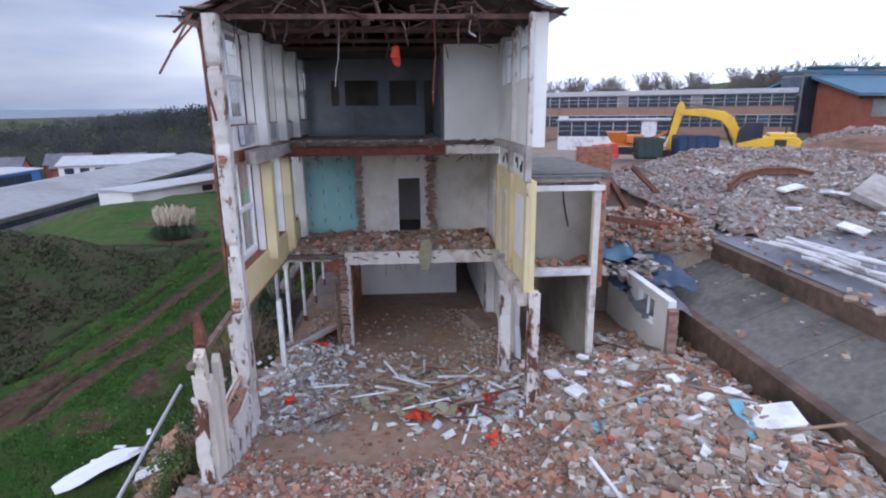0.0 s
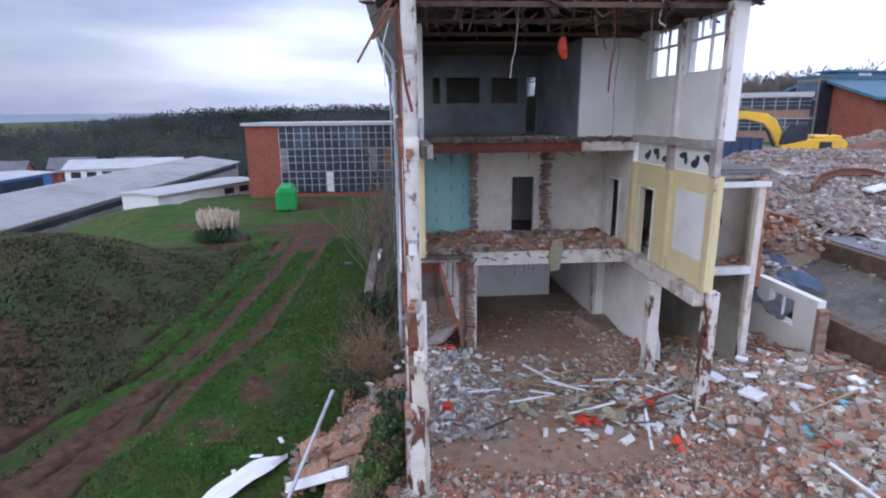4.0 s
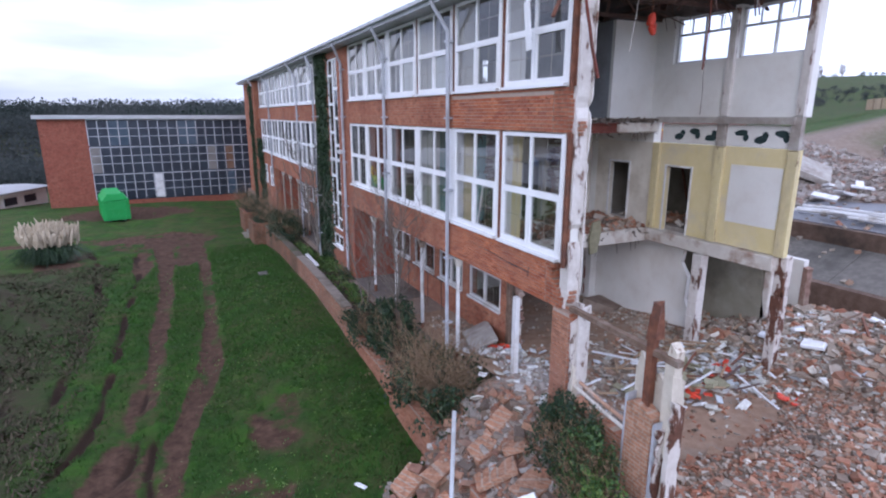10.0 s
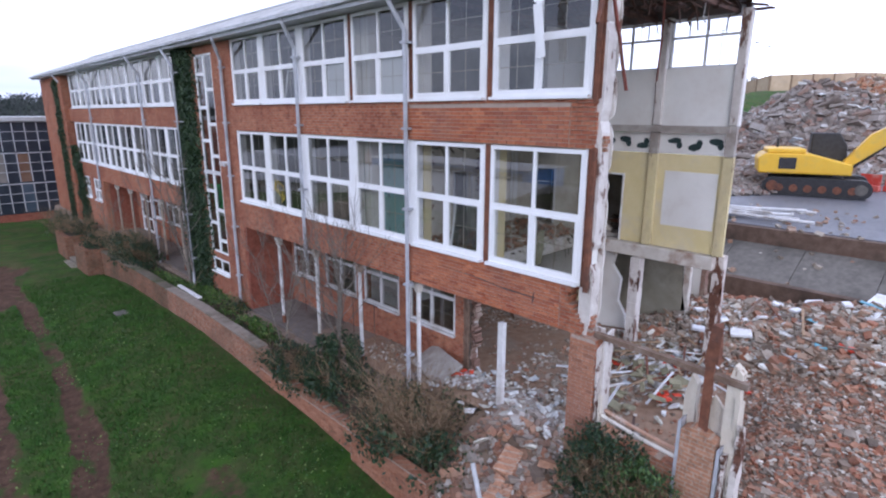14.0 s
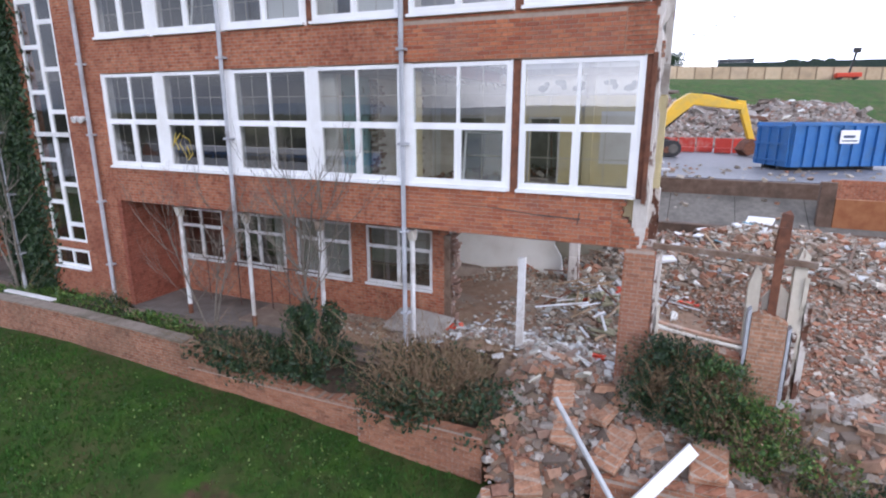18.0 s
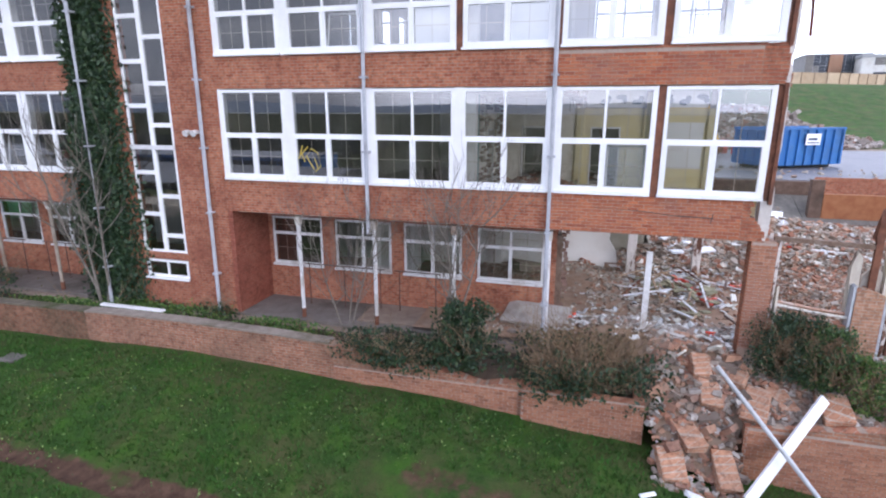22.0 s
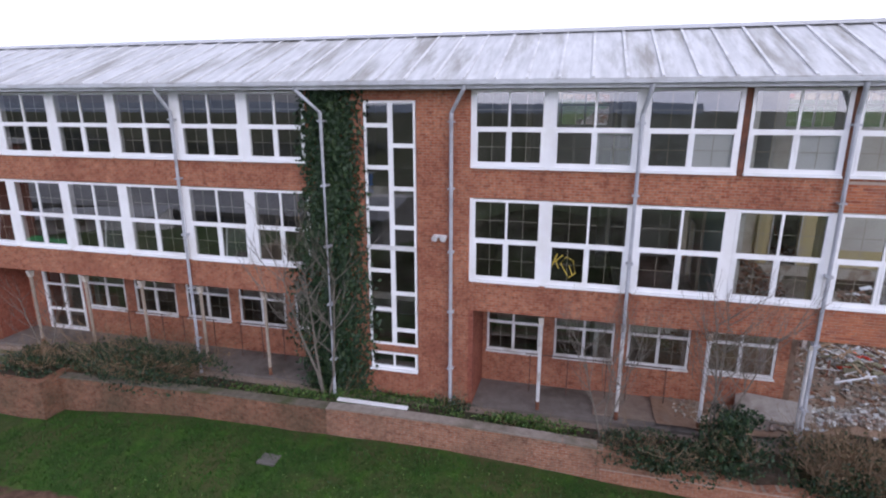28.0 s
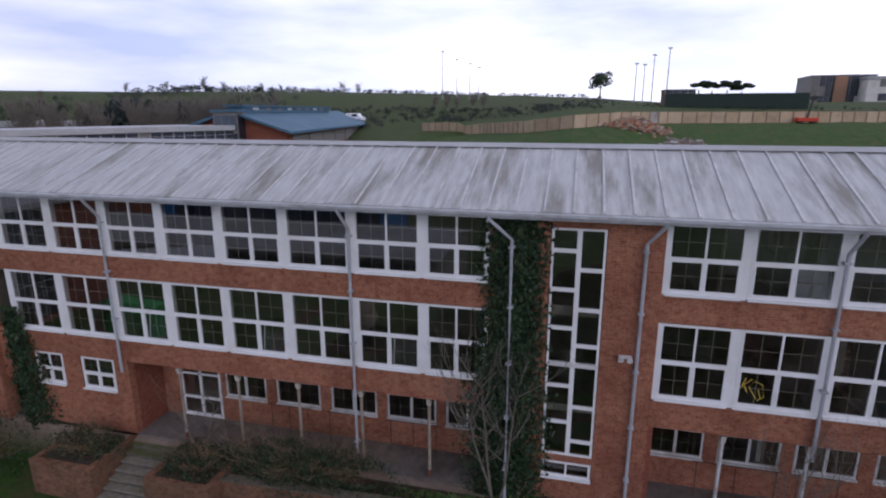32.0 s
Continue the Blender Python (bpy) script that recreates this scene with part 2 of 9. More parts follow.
M_PLASTER = surf("cream_plaster", (0.66, 0.61, 0.52), (0.74, 0.70, 0.61), 2.5, (0.50, 0.45, 0.36), 0.6, 0.85, bump=0.12)
M_WHITEWALL = surf("off_white_plaster", (0.72, 0.71, 0.67), (0.79, 0.78, 0.74), 2.0, (0.63, 0.60, 0.55), 0.5, 0.85, bump=0.12)
M_YELLOW = surf("pale_yellow_plaster", (0.66, 0.56, 0.29), (0.72, 0.62, 0.36), 2.0, (0.62, 0.55, 0.38), 0.8, 0.8, bump=0.1)
M_TEAL = surf("teal_paint", (0.22, 0.42, 0.42), (0.27, 0.48, 0.47), 2.0, (0.30, 0.46, 0.45), 0.7, 0.75, bump=0.08)
M_CONC = surf("weathered_concrete", (0.34, 0.31, 0.28), (0.46, 0.43, 0.39), 4.0, (0.24, 0.20, 0.17), 0.8, 0.9, bump=0.4)
M_CONC_PALE = surf("painted_concrete", (0.56, 0.52, 0.46), (0.66, 0.63, 0.57), 3.0, (0.34, 0.24, 0.18), 1.6, 0.85, bump=0.3)
M_CONC_DARK = surf("dark_paving_concrete", (0.135, 0.125, 0.11), (0.195, 0.18, 0.16), 5.0, (0.09, 0.085, 0.075), 0.5, 0.95, bump=0.3)
M_FLOOR = surf("dusty_floor", (0.23, 0.175, 0.14), (0.31, 0.25, 0.20), 3.0, (0.19, 0.125, 0.095), 0.7, 0.9, bump=0.2)
M_WALKPAVE = surf("walk_paving", (0.155, 0.135, 0.12), (0.215, 0.19, 0.17), 3.0, (0.11, 0.095, 0.08), 0.6, 0.9, bump=0.2)
M_SOIL = surf("dark_planting_soil", (0.055, 0.04, 0.03), (0.10, 0.075, 0.055), 5.0, (0.05, 0.06, 0.03), 0.8, 0.95, bump=0.6)
M_RUST = surf("rusty_steel", (0.13, 0.055, 0.035), (0.23, 0.10, 0.06), 7.0, (0.09, 0.05, 0.04), 1.5, 0.8, bump=0.35)
M_REDSTEEL = surf("red_oxide_steel", (0.13, 0.040, 0.030), (0.20, 0.065, 0.045), 6.0, (0.10, 0.05, 0.04), 1.2, 0.8, bump=0.2)
M_RIB = surf("pale_roof_rib", (0.47, 0.475, 0.47), (0.60, 0.60, 0.59), 3.0, (0.36, 0.355, 0.34), 0.9, 0.6, bump=0.06)
M_ROOF = surf("weathered_white_sheet", (0.38, 0.385, 0.38), (0.54, 0.545, 0.54), 1.6, (0.22, 0.21, 0.18), 0.45, 0.6, bump=0.06, stretch=(0.5, 3.0, 0.5))
M_FASCIA = surf("grey_fascia_paint", (0.45, 0.47, 0.49), (0.55, 0.57, 0.59), 4.0, (0.36, 0.36, 0.36), 0.9, 0.55, bump=0.08)
# near-black for the painted roof shade, and for wall marks and cracks
M_DARK = surf("roof_shade_and_dark_marks", (0.075, 0.065, 0.06), (0.13, 0.11, 0.10), 3.0, None, 0.5, 0.9)
M_INNER = surf("grey_brown_room_paint", (0.27, 0.25, 0.215), (0.35, 0.32, 0.275), 1.2, (0.21, 0.19, 0.165), 0.4, 0.9, bump=0.05)
# shade of the deep rooms, painted as wall, ceiling and floor colour
M_ROOM = surf("room_shade_colour", (0.105, 0.095, 0.08), (0.15, 0.135, 0.11), 1.2, (0.085, 0.075, 0.065), 0.4, 0.9, bump=0.05)
M_FLOORSHADE = surf("floor_shade_colour", (0.07, 0.055, 0.042), (0.11, 0.09, 0.07), 2.5, (0.055, 0.045, 0.038), 0.6, 0.7, bump=0.05)
M_BLUEWALL = surf("grey_blue_plaster", (0.25, 0.265, 0.28), (0.32, 0.335, 0.35), 1.2, (0.19, 0.19, 0.19), 0.5, 0.9, bump=0.06)
M_OLDSTEEL = surf("dark_rusty_steel", (0.085, 0.055, 0.048), (0.155, 0.09, 0.07), 7.0, (0.06, 0.045, 0.042), 1.5, 0.85, bump=0.35)


def flaking(name, paint1, paint2, bare, lo=0.55, hi=0.60, stretch=(3.2, 3.2, 1.3)):
    """Old paint that has flaked off in sharp-edged patches."""
    m, n, l, b = base_mat(name, 0.85)
    co = coords(n, l, stretch)
    plain = coords(n, l)
    col = ramp_node(n, l, noise_node(n, l, plain, 6.0, 5, 0.7), [(0.3, paint1), (0.7, paint2)])
    grime = ramp_node(n, l, noise_node(n, l, co, 0.5, 5, 0.7), [(0.42, (0, 0, 0)), (0.75, (0.55, 0.55, 0.55))])
    col = mix_node(n, l, grime, col, (0.30, 0.25, 0.20))
    fl = ramp_node(n, l, noise_node(n, l, co, 1.0, 7, 0.68), [(lo, (0, 0, 0)), (hi, (1, 1, 1))])
    under = ramp_node(n, l, noise_node(n, l, plain, 9.0, 4), [(0.3, tuple(c * 0.55 for c in bare)), (0.7, bare)])
    col = mix_node(n, l, fl, col, under)
    l.new(col, b.inputs["Base Color"])
    bump_node(n, l, noise_node(n, l, co, 3.0, 6, 0.7), 0.5, 0.03, b)
    return m


M_FLAKE = flaking("flaking_white_paint", (0.58, 0.54, 0.50), (0.70, 0.67, 0.63), (0.20, 0.115, 0.085))
M_FLAKE_CREAM = flaking("flaking_cream_plaster", (0.60, 0.54, 0.44), (0.68, 0.63, 0.54), (0.30, 0.20, 0.15), 0.60, 0.64)
M_COPPER = surf("weathered_copper_pipe", (0.36, 0.20, 0.13), (0.46, 0.28, 0.19), 7.0, (0.50, 0.42, 0.36), 1.5, 0.5, bump=0.1)
M_FLAKE_YELLOW = flaking("flaking_yellow_paint", (0.64, 0.55, 0.29), (0.70, 0.61, 0.36), (0.24, 0.15, 0.10), 0.62, 0.66)
M_FLAKE_RUST = flaking("flaking_paint_on_rust", (0.58, 0.53, 0.48), (0.68, 0.64, 0.60), (0.16, 0.075, 0.05), 0.50, 0.54)
M_TARMAC = surf("wet_tarmac", (0.10, 0.10, 0.11), (0.16, 0.16, 0.17), 6.0, (0.075, 0.075, 0.085), 0.25, 0.55, bump=0.3)
M_RUBBLE = island_mat("mixed_rubble", [(0.0, (0.353, 0.152, 0.0914)), (0.2, (0.412, 0.218, 0.139)), (0.34, (0.265, 0.109, 0.0653)), (0.45, (0.294, 0.247, 0.2)), (0.62, (0.431, 0.38, 0.322)), (0.76, (0.127, 0.0997, 0.0783)), (0.86, (0.392, 0.257, 0.174)), (0.93, (0.725, 0.694, 0.618))], dust=(0.265, 0.195, 0.144))
M_RUBBLE_PALE = island_mat("pale_rubble", [(0.0, (0.392, 0.342, 0.278)), (0.24, (0.353, 0.209, 0.139)), (0.40, (0.451, 0.408, 0.348)), (0.58, (0.167, 0.138, 0.109)), (0.74, (0.294, 0.247, 0.2)), (0.84, (0.686, 0.655, 0.583)), (0.92, (0.333, 0.152, 0.0957))], dust=(0.323, 0.266, 0.209))
M_RUBBLE_GREY = island_mat("grey_rubble", [(0.0, (0.33, 0.295, 0.26)), (0.24, (0.30, 0.20, 0.155)), (0.40, (0.38, 0.35, 0.32)), (0.58, (0.16, 0.135, 0.115)), (0.74, (0.25, 0.215, 0.19)), (0.88, (0.60, 0.59, 0.57)), (0.95, (0.29, 0.15, 0.105))], dust=(0.30, 0.25, 0.215))
M_RUBBLE_BANK = island_mat("mixed_bank_rubble", [(0.0, (0.34, 0.165, 0.105)), (0.18, (0.40, 0.225, 0.145)), (0.32, (0.25, 0.13, 0.09)), (0.44, (0.36, 0.32, 0.28)), (0.62, (0.17, 0.135, 0.11)), (0.76, (0.28, 0.245, 0.21)), (0.90, (0.52, 0.49, 0.45))], dust=(0.27, 0.21, 0.165))
M_RUBBLE_BRICK = island_mat("brick_rubble", [(0.0, (0.392, 0.18, 0.104)), (0.25, (0.451, 0.237, 0.131)), (0.42, (0.294, 0.138, 0.087)), (0.58, (0.412, 0.351, 0.278)), (0.76, (0.147, 0.114, 0.087)), (0.86, (0.323, 0.275, 0.226)), (0.95, (0.608, 0.57, 0.496))], dust=(0.294, 0.209, 0.148))
M_WHITE = surf("broken_white_board", (0.70, 0.71, 0.73), (0.80, 0.81, 0.83), 3.0, (0.55, 0.53, 0.50), 1.3, 0.7, bump=0.15)
M_WOOD = surf("splintered_timber", (0.30, 0.20, 0.12), (0.40, 0.29, 0.19), 6.0, (0.22, 0.14, 0.09), 1.5, 0.85, bump=0.3)
M_MUDWOOD = surf("weathered_dark_timber", (0.13, 0.085, 0.06), (0.22, 0.155, 0.115), 7.0, (0.30, 0.25, 0.21), 1.6, 0.9, bump=0.3)
M_WOOL = surf("mineral_wool", (0.24, 0.225, 0.145), (0.33, 0.31, 0.21), 9.0, (0.17, 0.15, 0.10), 1.5, 0.95, bump=0.7)
M_ORANGE = surf("orange_plastic_mesh", (0.58, 0.045, 0.02), (0.68, 0.075, 0.03), 6.0, None, 0.5, 0.6, bump=0.2)
M_BLUE = surf("blue_container_paint", (0.025, 0.13, 0.36), (0.04, 0.17, 0.42), 2.0, (0.05, 0.13, 0.26), 0.9, 0.5, bump=0.1)
M_DKBLUE = surf("dark_blue_sheeting", (0.022, 0.042, 0.085), (0.04, 0.068, 0.12), 3.0, None, 0.5, 0.5, bump=0.3)
M_NAVY = surf("navy_skip_paint", (0.018, 0.040, 0.095), (0.03, 0.06, 0.13), 3.0, (0.05, 0.05, 0.06), 1.0, 0.5, bump=0.1)
M_DKGREEN = surf("dark_green_skip_paint", (0.02, 0.045, 0.04), (0.035, 0.07, 0.06), 3.0, (0.06, 0.05, 0.04), 1.0, 0.5, bump=0.1)
M_GREEN = surf("green_container_paint", (0.02, 0.34, 0.07), (0.03, 0.40, 0.10), 2.0, None, 0.5, 0.5, bump=0.08)
M_YELMACH = surf("machine_yellow_paint", (0.72, 0.42, 0.02), (0.78, 0.48, 0.03), 2.0, (0.55, 0.36, 0.06), 1.0, 0.45, bump=0.05)
M_BLACK = surf("black_rubber", (0.015, 0.015, 0.016), (0.03, 0.03, 0.032), 6.0, None, 0.5, 0.6, bump=0.2)
M_HOARDING = surf("dark_green_hoarding", (0.028, 0.045, 0.038), (0.04, 0.06, 0.05), 2.0, None, 0.5, 0.8)
M_FENCE_PALE = surf("sunbleached_timber", (0.50, 0.38, 0.25), (0.58, 0.46, 0.32), 2.0, (0.40, 0.31, 0.22), 0.5, 0.85, bump=0.2)
M_FENCE_DARK = surf("dark_timber_posts", (0.24, 0.17, 0.11), (0.30, 0.22, 0.15), 2.0, None, 0.5, 0.85)
M_FENCE = surf("timber_fence", (0.42, 0.31, 0.20), (0.52, 0.40, 0.27), 2.0, (0.34, 0.26, 0.18), 0.5, 0.85, bump=0.2)
M_TWIG = surf("dry_twig", (0.20, 0.135, 0.085), (0.31, 0.225, 0.145), 9.0, None, 0.5, 0.9)
M_BARK = surf("grey_bark", (0.14, 0.12, 0.10), (0.22, 0.20, 0.17), 9.0, None, 0.5, 0.9)
M_IVY = island_mat("ivy_leaf", [(0.0, (0.018, 0.045, 0.018)), (0.35, (0.028, 0.062, 0.022)), (0.65, (0.014, 0.035, 0.016)), (0.85, (0.05, 0.085, 0.03))], 0.55, 20.0, bump=0.1)
M_LEAFDARK = island_mat("bramble_leaf", [(0.0, (0.026, 0.066, 0.018)), (0.3, (0.045, 0.10, 0.024)), (0.6, (0.020, 0.050, 0.016)), (0.8, (0.085, 0.15, 0.038))], 0.55, 20.0, bump=0.1)
M_LEAF = island_mat("shrub_leaf", [(0.0, (0.05, 0.12, 0.022)), (0.3, (0.10, 0.19, 0.035)), (0.6, (0.035, 0.085, 0.022)), (0.8, (0.17, 0.25, 0.06))], 0.55, 20.0, bump=0.1)
M_PAMPAS = surf("pampas_plume", (0.42, 0.35, 0.25), (0.54, 0.46, 0.35), 6.0, None, 0.5, 0.95)
def woods_mat():
    """Bare woodland: one tone a tree, carried by the points."""
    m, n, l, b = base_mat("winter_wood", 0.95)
    a = n.new("ShaderNodeAttribute"); a.attribute_name = "tone"
    col = ramp_node(n, l, a.outputs["Fac"], [(0.0, (0.026, 0.040, 0.030)), (0.2, (0.036, 0.050, 0.040)), (0.36, (0.060, 0.070, 0.066)), (0.6, (0.074, 0.082, 0.078)), (0.85, (0.100, 0.104, 0.100)), (1.0, (0.055, 0.078, 0.056))])
    g = n.new("ShaderNodeNewGeometry")
    f = ramp_node(n, l, g.outputs["Random Per Island"], [(0.0, (0.92, 0.92, 0.92)), (1.0, (1.08, 1.08, 1.08))])
    col = mix_node(n, l, 0.8, col, f, "MULTIPLY")
    df, tr, mx = n.new("ShaderNodeBsdfDiffuse"), n.new("ShaderNodeBsdfTranslucent"), n.new("ShaderNodeMixShader")
    l.new(col, df.inputs[0]); l.new(col, tr.inputs[0])
    mx.inputs[0].default_value = 0.45
    l.new(df.outputs[0], mx.inputs[1]); l.new(tr.outputs[0], mx.inputs[2])
    l.new(mx.outputs[0], n["Material Output"].inputs[0])
    return m


M_WOODS = woods_mat()
M_BLUEROOF = surf("blue_roof_sheet", (0.05, 0.12, 0.18), (0.07, 0.155, 0.22), 2.0, (0.09, 0.16, 0.21), 0.2, 0.75, bump=0.05)
M_GREYROOF = surf("grey_roof_sheet", (0.26, 0.26, 0.255), (0.32, 0.32, 0.315), 1.0, (0.20, 0.20, 0.19), 0.15, 0.7, bump=0.05)
M_WHITEROOF = surf("pale_roof_sheet", (0.38, 0.385, 0.39), (0.46, 0.465, 0.47), 1.0, (0.36, 0.36, 0.35), 0.15, 0.6, bump=0.05)
M_FARPALE = surf("faded_panel", (0.16, 0.15, 0.14), (0.24, 0.22, 0.20), 1.0, None, 0.5, 0.6)
# sky reflection of some far panes, painted as a grey-blue base colour
M_FARSKY = surf("far_glazing_sky_tone", (0.05, 0.075, 0.105), (0.09, 0.12, 0.155), 0.6, None, 0.5, 0.15, bump=0.02)
M_FARBOARD = surf("weathered_brown_board", (0.15, 0.085, 0.055), (0.21, 0.13, 0.09), 1.0, None, 0.5, 0.8)
M_WINGBRICK = surf("dusty_brown_brick", (0.25, 0.15, 0.115), (0.31, 0.195, 0.15), 4.0, (0.21, 0.13, 0.10), 0.4, 0.9, bump=0.1)
M_FARGLASS = surf("dark_far_glazing", (0.010, 0.015, 0.026), (0.028, 0.038, 0.055), 0.6, None, 0.5, 0.32, bump=0.02)

# ---- building helpers ----
class Geo:
    """Collects faces of one part."""
    def __init__(self):
        self.v, self.f = [], []

    def hexa(self, p):
        k = len(self.v)
        self.v.extend([tuple(q) for q in p])
        self.f.extend([(k, k + 3, k + 2, k + 1), (k + 4, k + 5, k + 6, k + 7), (k, k + 1, k + 5, k + 4), (k + 1, k + 2, k + 6, k + 5), (k + 2, k + 3, k + 7, k + 6), (k + 3, k, k + 4, k + 7)])
        return self

    def box(self, x0, y0, z0, x1, y1, z1):
        return self.hexa([(x0, y0, z0), (x1, y0, z0), (x1, y1, z0), (x0, y1, z0), (x0, y0, z1), (x1, y0, z1), (x1, y1, z1), (x0, y1, z1)])

    def beam(self, p, q, w, h, up=(0, 0, 1)):
        p, q = Vector(p), Vector(q)
        d = (q - p).normalized()
        s = d.cross(Vector(up))
        if s.length < 1e-3:
            s = d.cross(Vector((0, 1, 0)))
        s.normalize()
        u = s.cross(d)
        a, b = s * w / 2, u * h / 2
        return self.hexa([p - a - b, p + a - b, p + a + b, p - a + b, q - a - b, q + a - b, q + a + b, q - a + b])

    def tube(self, pts, r, n=8, r2=None):
        pts = [Vector(p) for p in pts]
        k0 = len(self.v)
        m = len(pts)
        for i, p in enumerate(pts):
            d = (pts[min(i + 1, m - 1)] - pts[max(i - 1, 0)]).normalized()
            s = d.cross(Vector((0, 0, 1)))
            if s.length < 1e-3:
                s = Vector((1, 0, 0))
            s.normalize()
            u = s.cross(d)
            rr = r if r2 is None else r + (r2 - r) * i / max(1, m - 1)
            for j in range(n):
                a = 2 * math.pi * j / n
                self.v.append(tuple(p + s * math.cos(a) * rr + u * math.sin(a) * rr))
        for i in range(m - 1):
            for j in range(n):
                a, b = k0 + i * n + j, k0 + i * n + (j + 1) % n
                self.f.append((a, b, b + n, a + n))
        self.f.append(tuple(k0 + j for j in reversed(range(n))))
        self.f.append(tuple(k0 + (m - 1) * n + j for j in range(n)))
        return self

    def prism(self, poly, a0, a1, axis):
        """A closed outline pushed along an axis: 'x' takes (y, z), 'y' takes (x, z), 'z' takes (x, y)."""
        k, m = len(self.v), len(poly)
        for a in (a0, a1):
            for u, w in poly:
                self.v.append((a, u, w) if axis == "x" else (u, a, w) if axis == "y" else (u, w, a))
        self.f.append(tuple(range(k + m - 1, k - 1, -1)))
        self.f.append(tuple(range(k + m, k + 2 * m)))
        for i in range(m):
            j = (i + 1) % m
            self.f.append((k + i, k + j, k + m + j, k + m + i))
        return self

    def quad(self, a, b, c, d):
        k = len(self.v)
        self.v.extend([tuple(a), tuple(b), tuple(c), tuple(d)])
        self.f.append((k, k + 1, k + 2, k + 3))
        return self

    def mesh(self, name):
        me = bpy.data.meshes.new(name)
        me.from_pydata(self.v, [], self.f)
        me.update()
        b = bmesh.new()
        b.from_mesh(me)
        if len(self.f) < 6000:
            bmesh.ops.recalc_face_normals(b, faces=b.faces)
        b.to_mesh(me)
        b.free()
        return me


def part(name, geo, mat, parent=None, label="", bevel=0.0, smooth=False):
    me = geo.mesh(name)
    me.materials.append(mat)
    ob = new(name, me)
    if parent is not None:
        ob.parent = parent
        if parent.rotation_euler.z == 0 or parent.parent is not None:
            ob.matrix_parent_inverse = Matrix.Translation(-parent.location)
    if label:
        tagged(ob, label)
    if bevel:
        k = ob.modifiers.new("edge", "BEVEL")
        k.width, k.segments = bevel, 1
    if smooth:
        me.shade_smooth()
    return ob


def thing(name, label, category, group="", kind="", at=(0, 0, 0)):
    ob = new(name)
    ob.location = at
    ob.empty_display_size = 0.2
    return tagged(ob, label, category, group, kind)


def solid(name, geo, mat, label, category, group="", kind="", bevel=0.0, smooth=False):
    return tagged(part(name, geo, mat, None, "", bevel, smooth), label, category, group, kind)


rng = random.Random(7)

# ---- levels and lines of the plan ----
XF, XE = -4.0, 3.05            # outer faces of the west facade and the east wall
G0, F1, F2, EAVE, RIDGE = 0.4, 3.6, 6.85, 9.69, 11.24
YC, YB = 12.0, 16.4            # cut end of the block; broken edge of the upper floors
YEND = 58.0


def lerp(v, xs, ys):
    return float(np.interp(v, xs, ys))


def smooth01(a, b, v):
    t = min(1.0, max(0.0, (v - a) / (b - a)))
    return t * t * (3 - 2 * t)


def hill(x, y):
    """Height of the open ground."""
    lawn = lerp(y, [-40, 5, 12, 14, 20, 26, 34, 40, 50, 62, 90, 200], [-2.2, -1.9, -1.35, -0.95, -0.5, -0.25, -0.45, -1.0, -1.05, -1.2, -3.0, -14.0])
    lawn = lawn + (-1.0 - lawn) * smooth01(-6.5, -10, x) if y < 62 else lawn
    west = lawn
    west += 1.3 * math.exp(-((x + 30) / 6.0) ** 2 - ((y - 51) / 5.0) ** 2)
    # soil mound beside the tracks
    side = -14.0 + 0.7 * noise.noise((y * 0.15, 0, 4)) - x
    west += 3.3 * smooth01(0.0, 7.5, side) * smooth01(39, 30, y + side * 0.35) * smooth01(-2, 6, y) * (1 + 0.12 * noise.noise((x * 0.3, y * 0.3, 6)))
    if x < -26:
        west -= (1 - math.exp((x + 26) / 50.0)) * 13.0
    xf = lerp(y, [-34, -24, -8, 4, 14, 22, 29, 37, 48, 64, 100], [106, 98, 91, 86, 81, 72, 64, 72, 93, 105, 130])
    up = lerp(y, [22, 29, 37, 48, 64], [7.4, 7.0, 6.0, 5.0, 3.2])
    east = 3.0 + up * smooth01(xf - 46, xf, x) + 0.045 * max(0, min(x - xf, 260))
    east += 0.25 * smooth01(14, 36, y) * smooth01(70, 40, x)
    if y > 62:
        mid = -1.2
    else:
        mid = 0.25
    if x < -4.3:
        z = west
    elif x < 8.9:
        z = mid if y < 60 else west + (mid - west) * smooth01(-4.3, 4, x)
    elif x < 10.8:
        z = mid
    else:
        z = east
    if y > 62 and x > -4.3:
        z = -1.2 + (east + 1.2) * smooth01(2, 30, x)
    # far rise of wooded land to the north, low haze to the west
    d = math.hypot(x, y)
    if d > 120 and x < 30:
        far = lerp(math.degrees(math.atan2(x, y)), [-90, -48, -34, -26, -18, -8, 10, 40], [-16, -12, -5, 0, 3, 4, 5, 4])
        z += (far - z) * smooth01(125, 290, d)
    if x > 0 and d > 110:
        az = math.degrees(math.atan2(x, y))
        crest = lerp(az, [24, 48, 62, 78, 90, 150], [26, 20.5, 20.5, 19, 15.5, 15.5])
        near, full = lerp(az, [24, 48, 60, 80], [260, 110, 85, 100]), lerp(az, [24, 48], [520, 250])
        z += (crest - z) * smooth01(near, full, d) * smooth01(20, 28, az) * smooth01(150, 125, az)
    z += 0.06 * noise.noise((x * 0.35, y * 0.35, 0)) + 0.03 * noise.noise((x * 1.1, y * 1.1, 3))
    return z


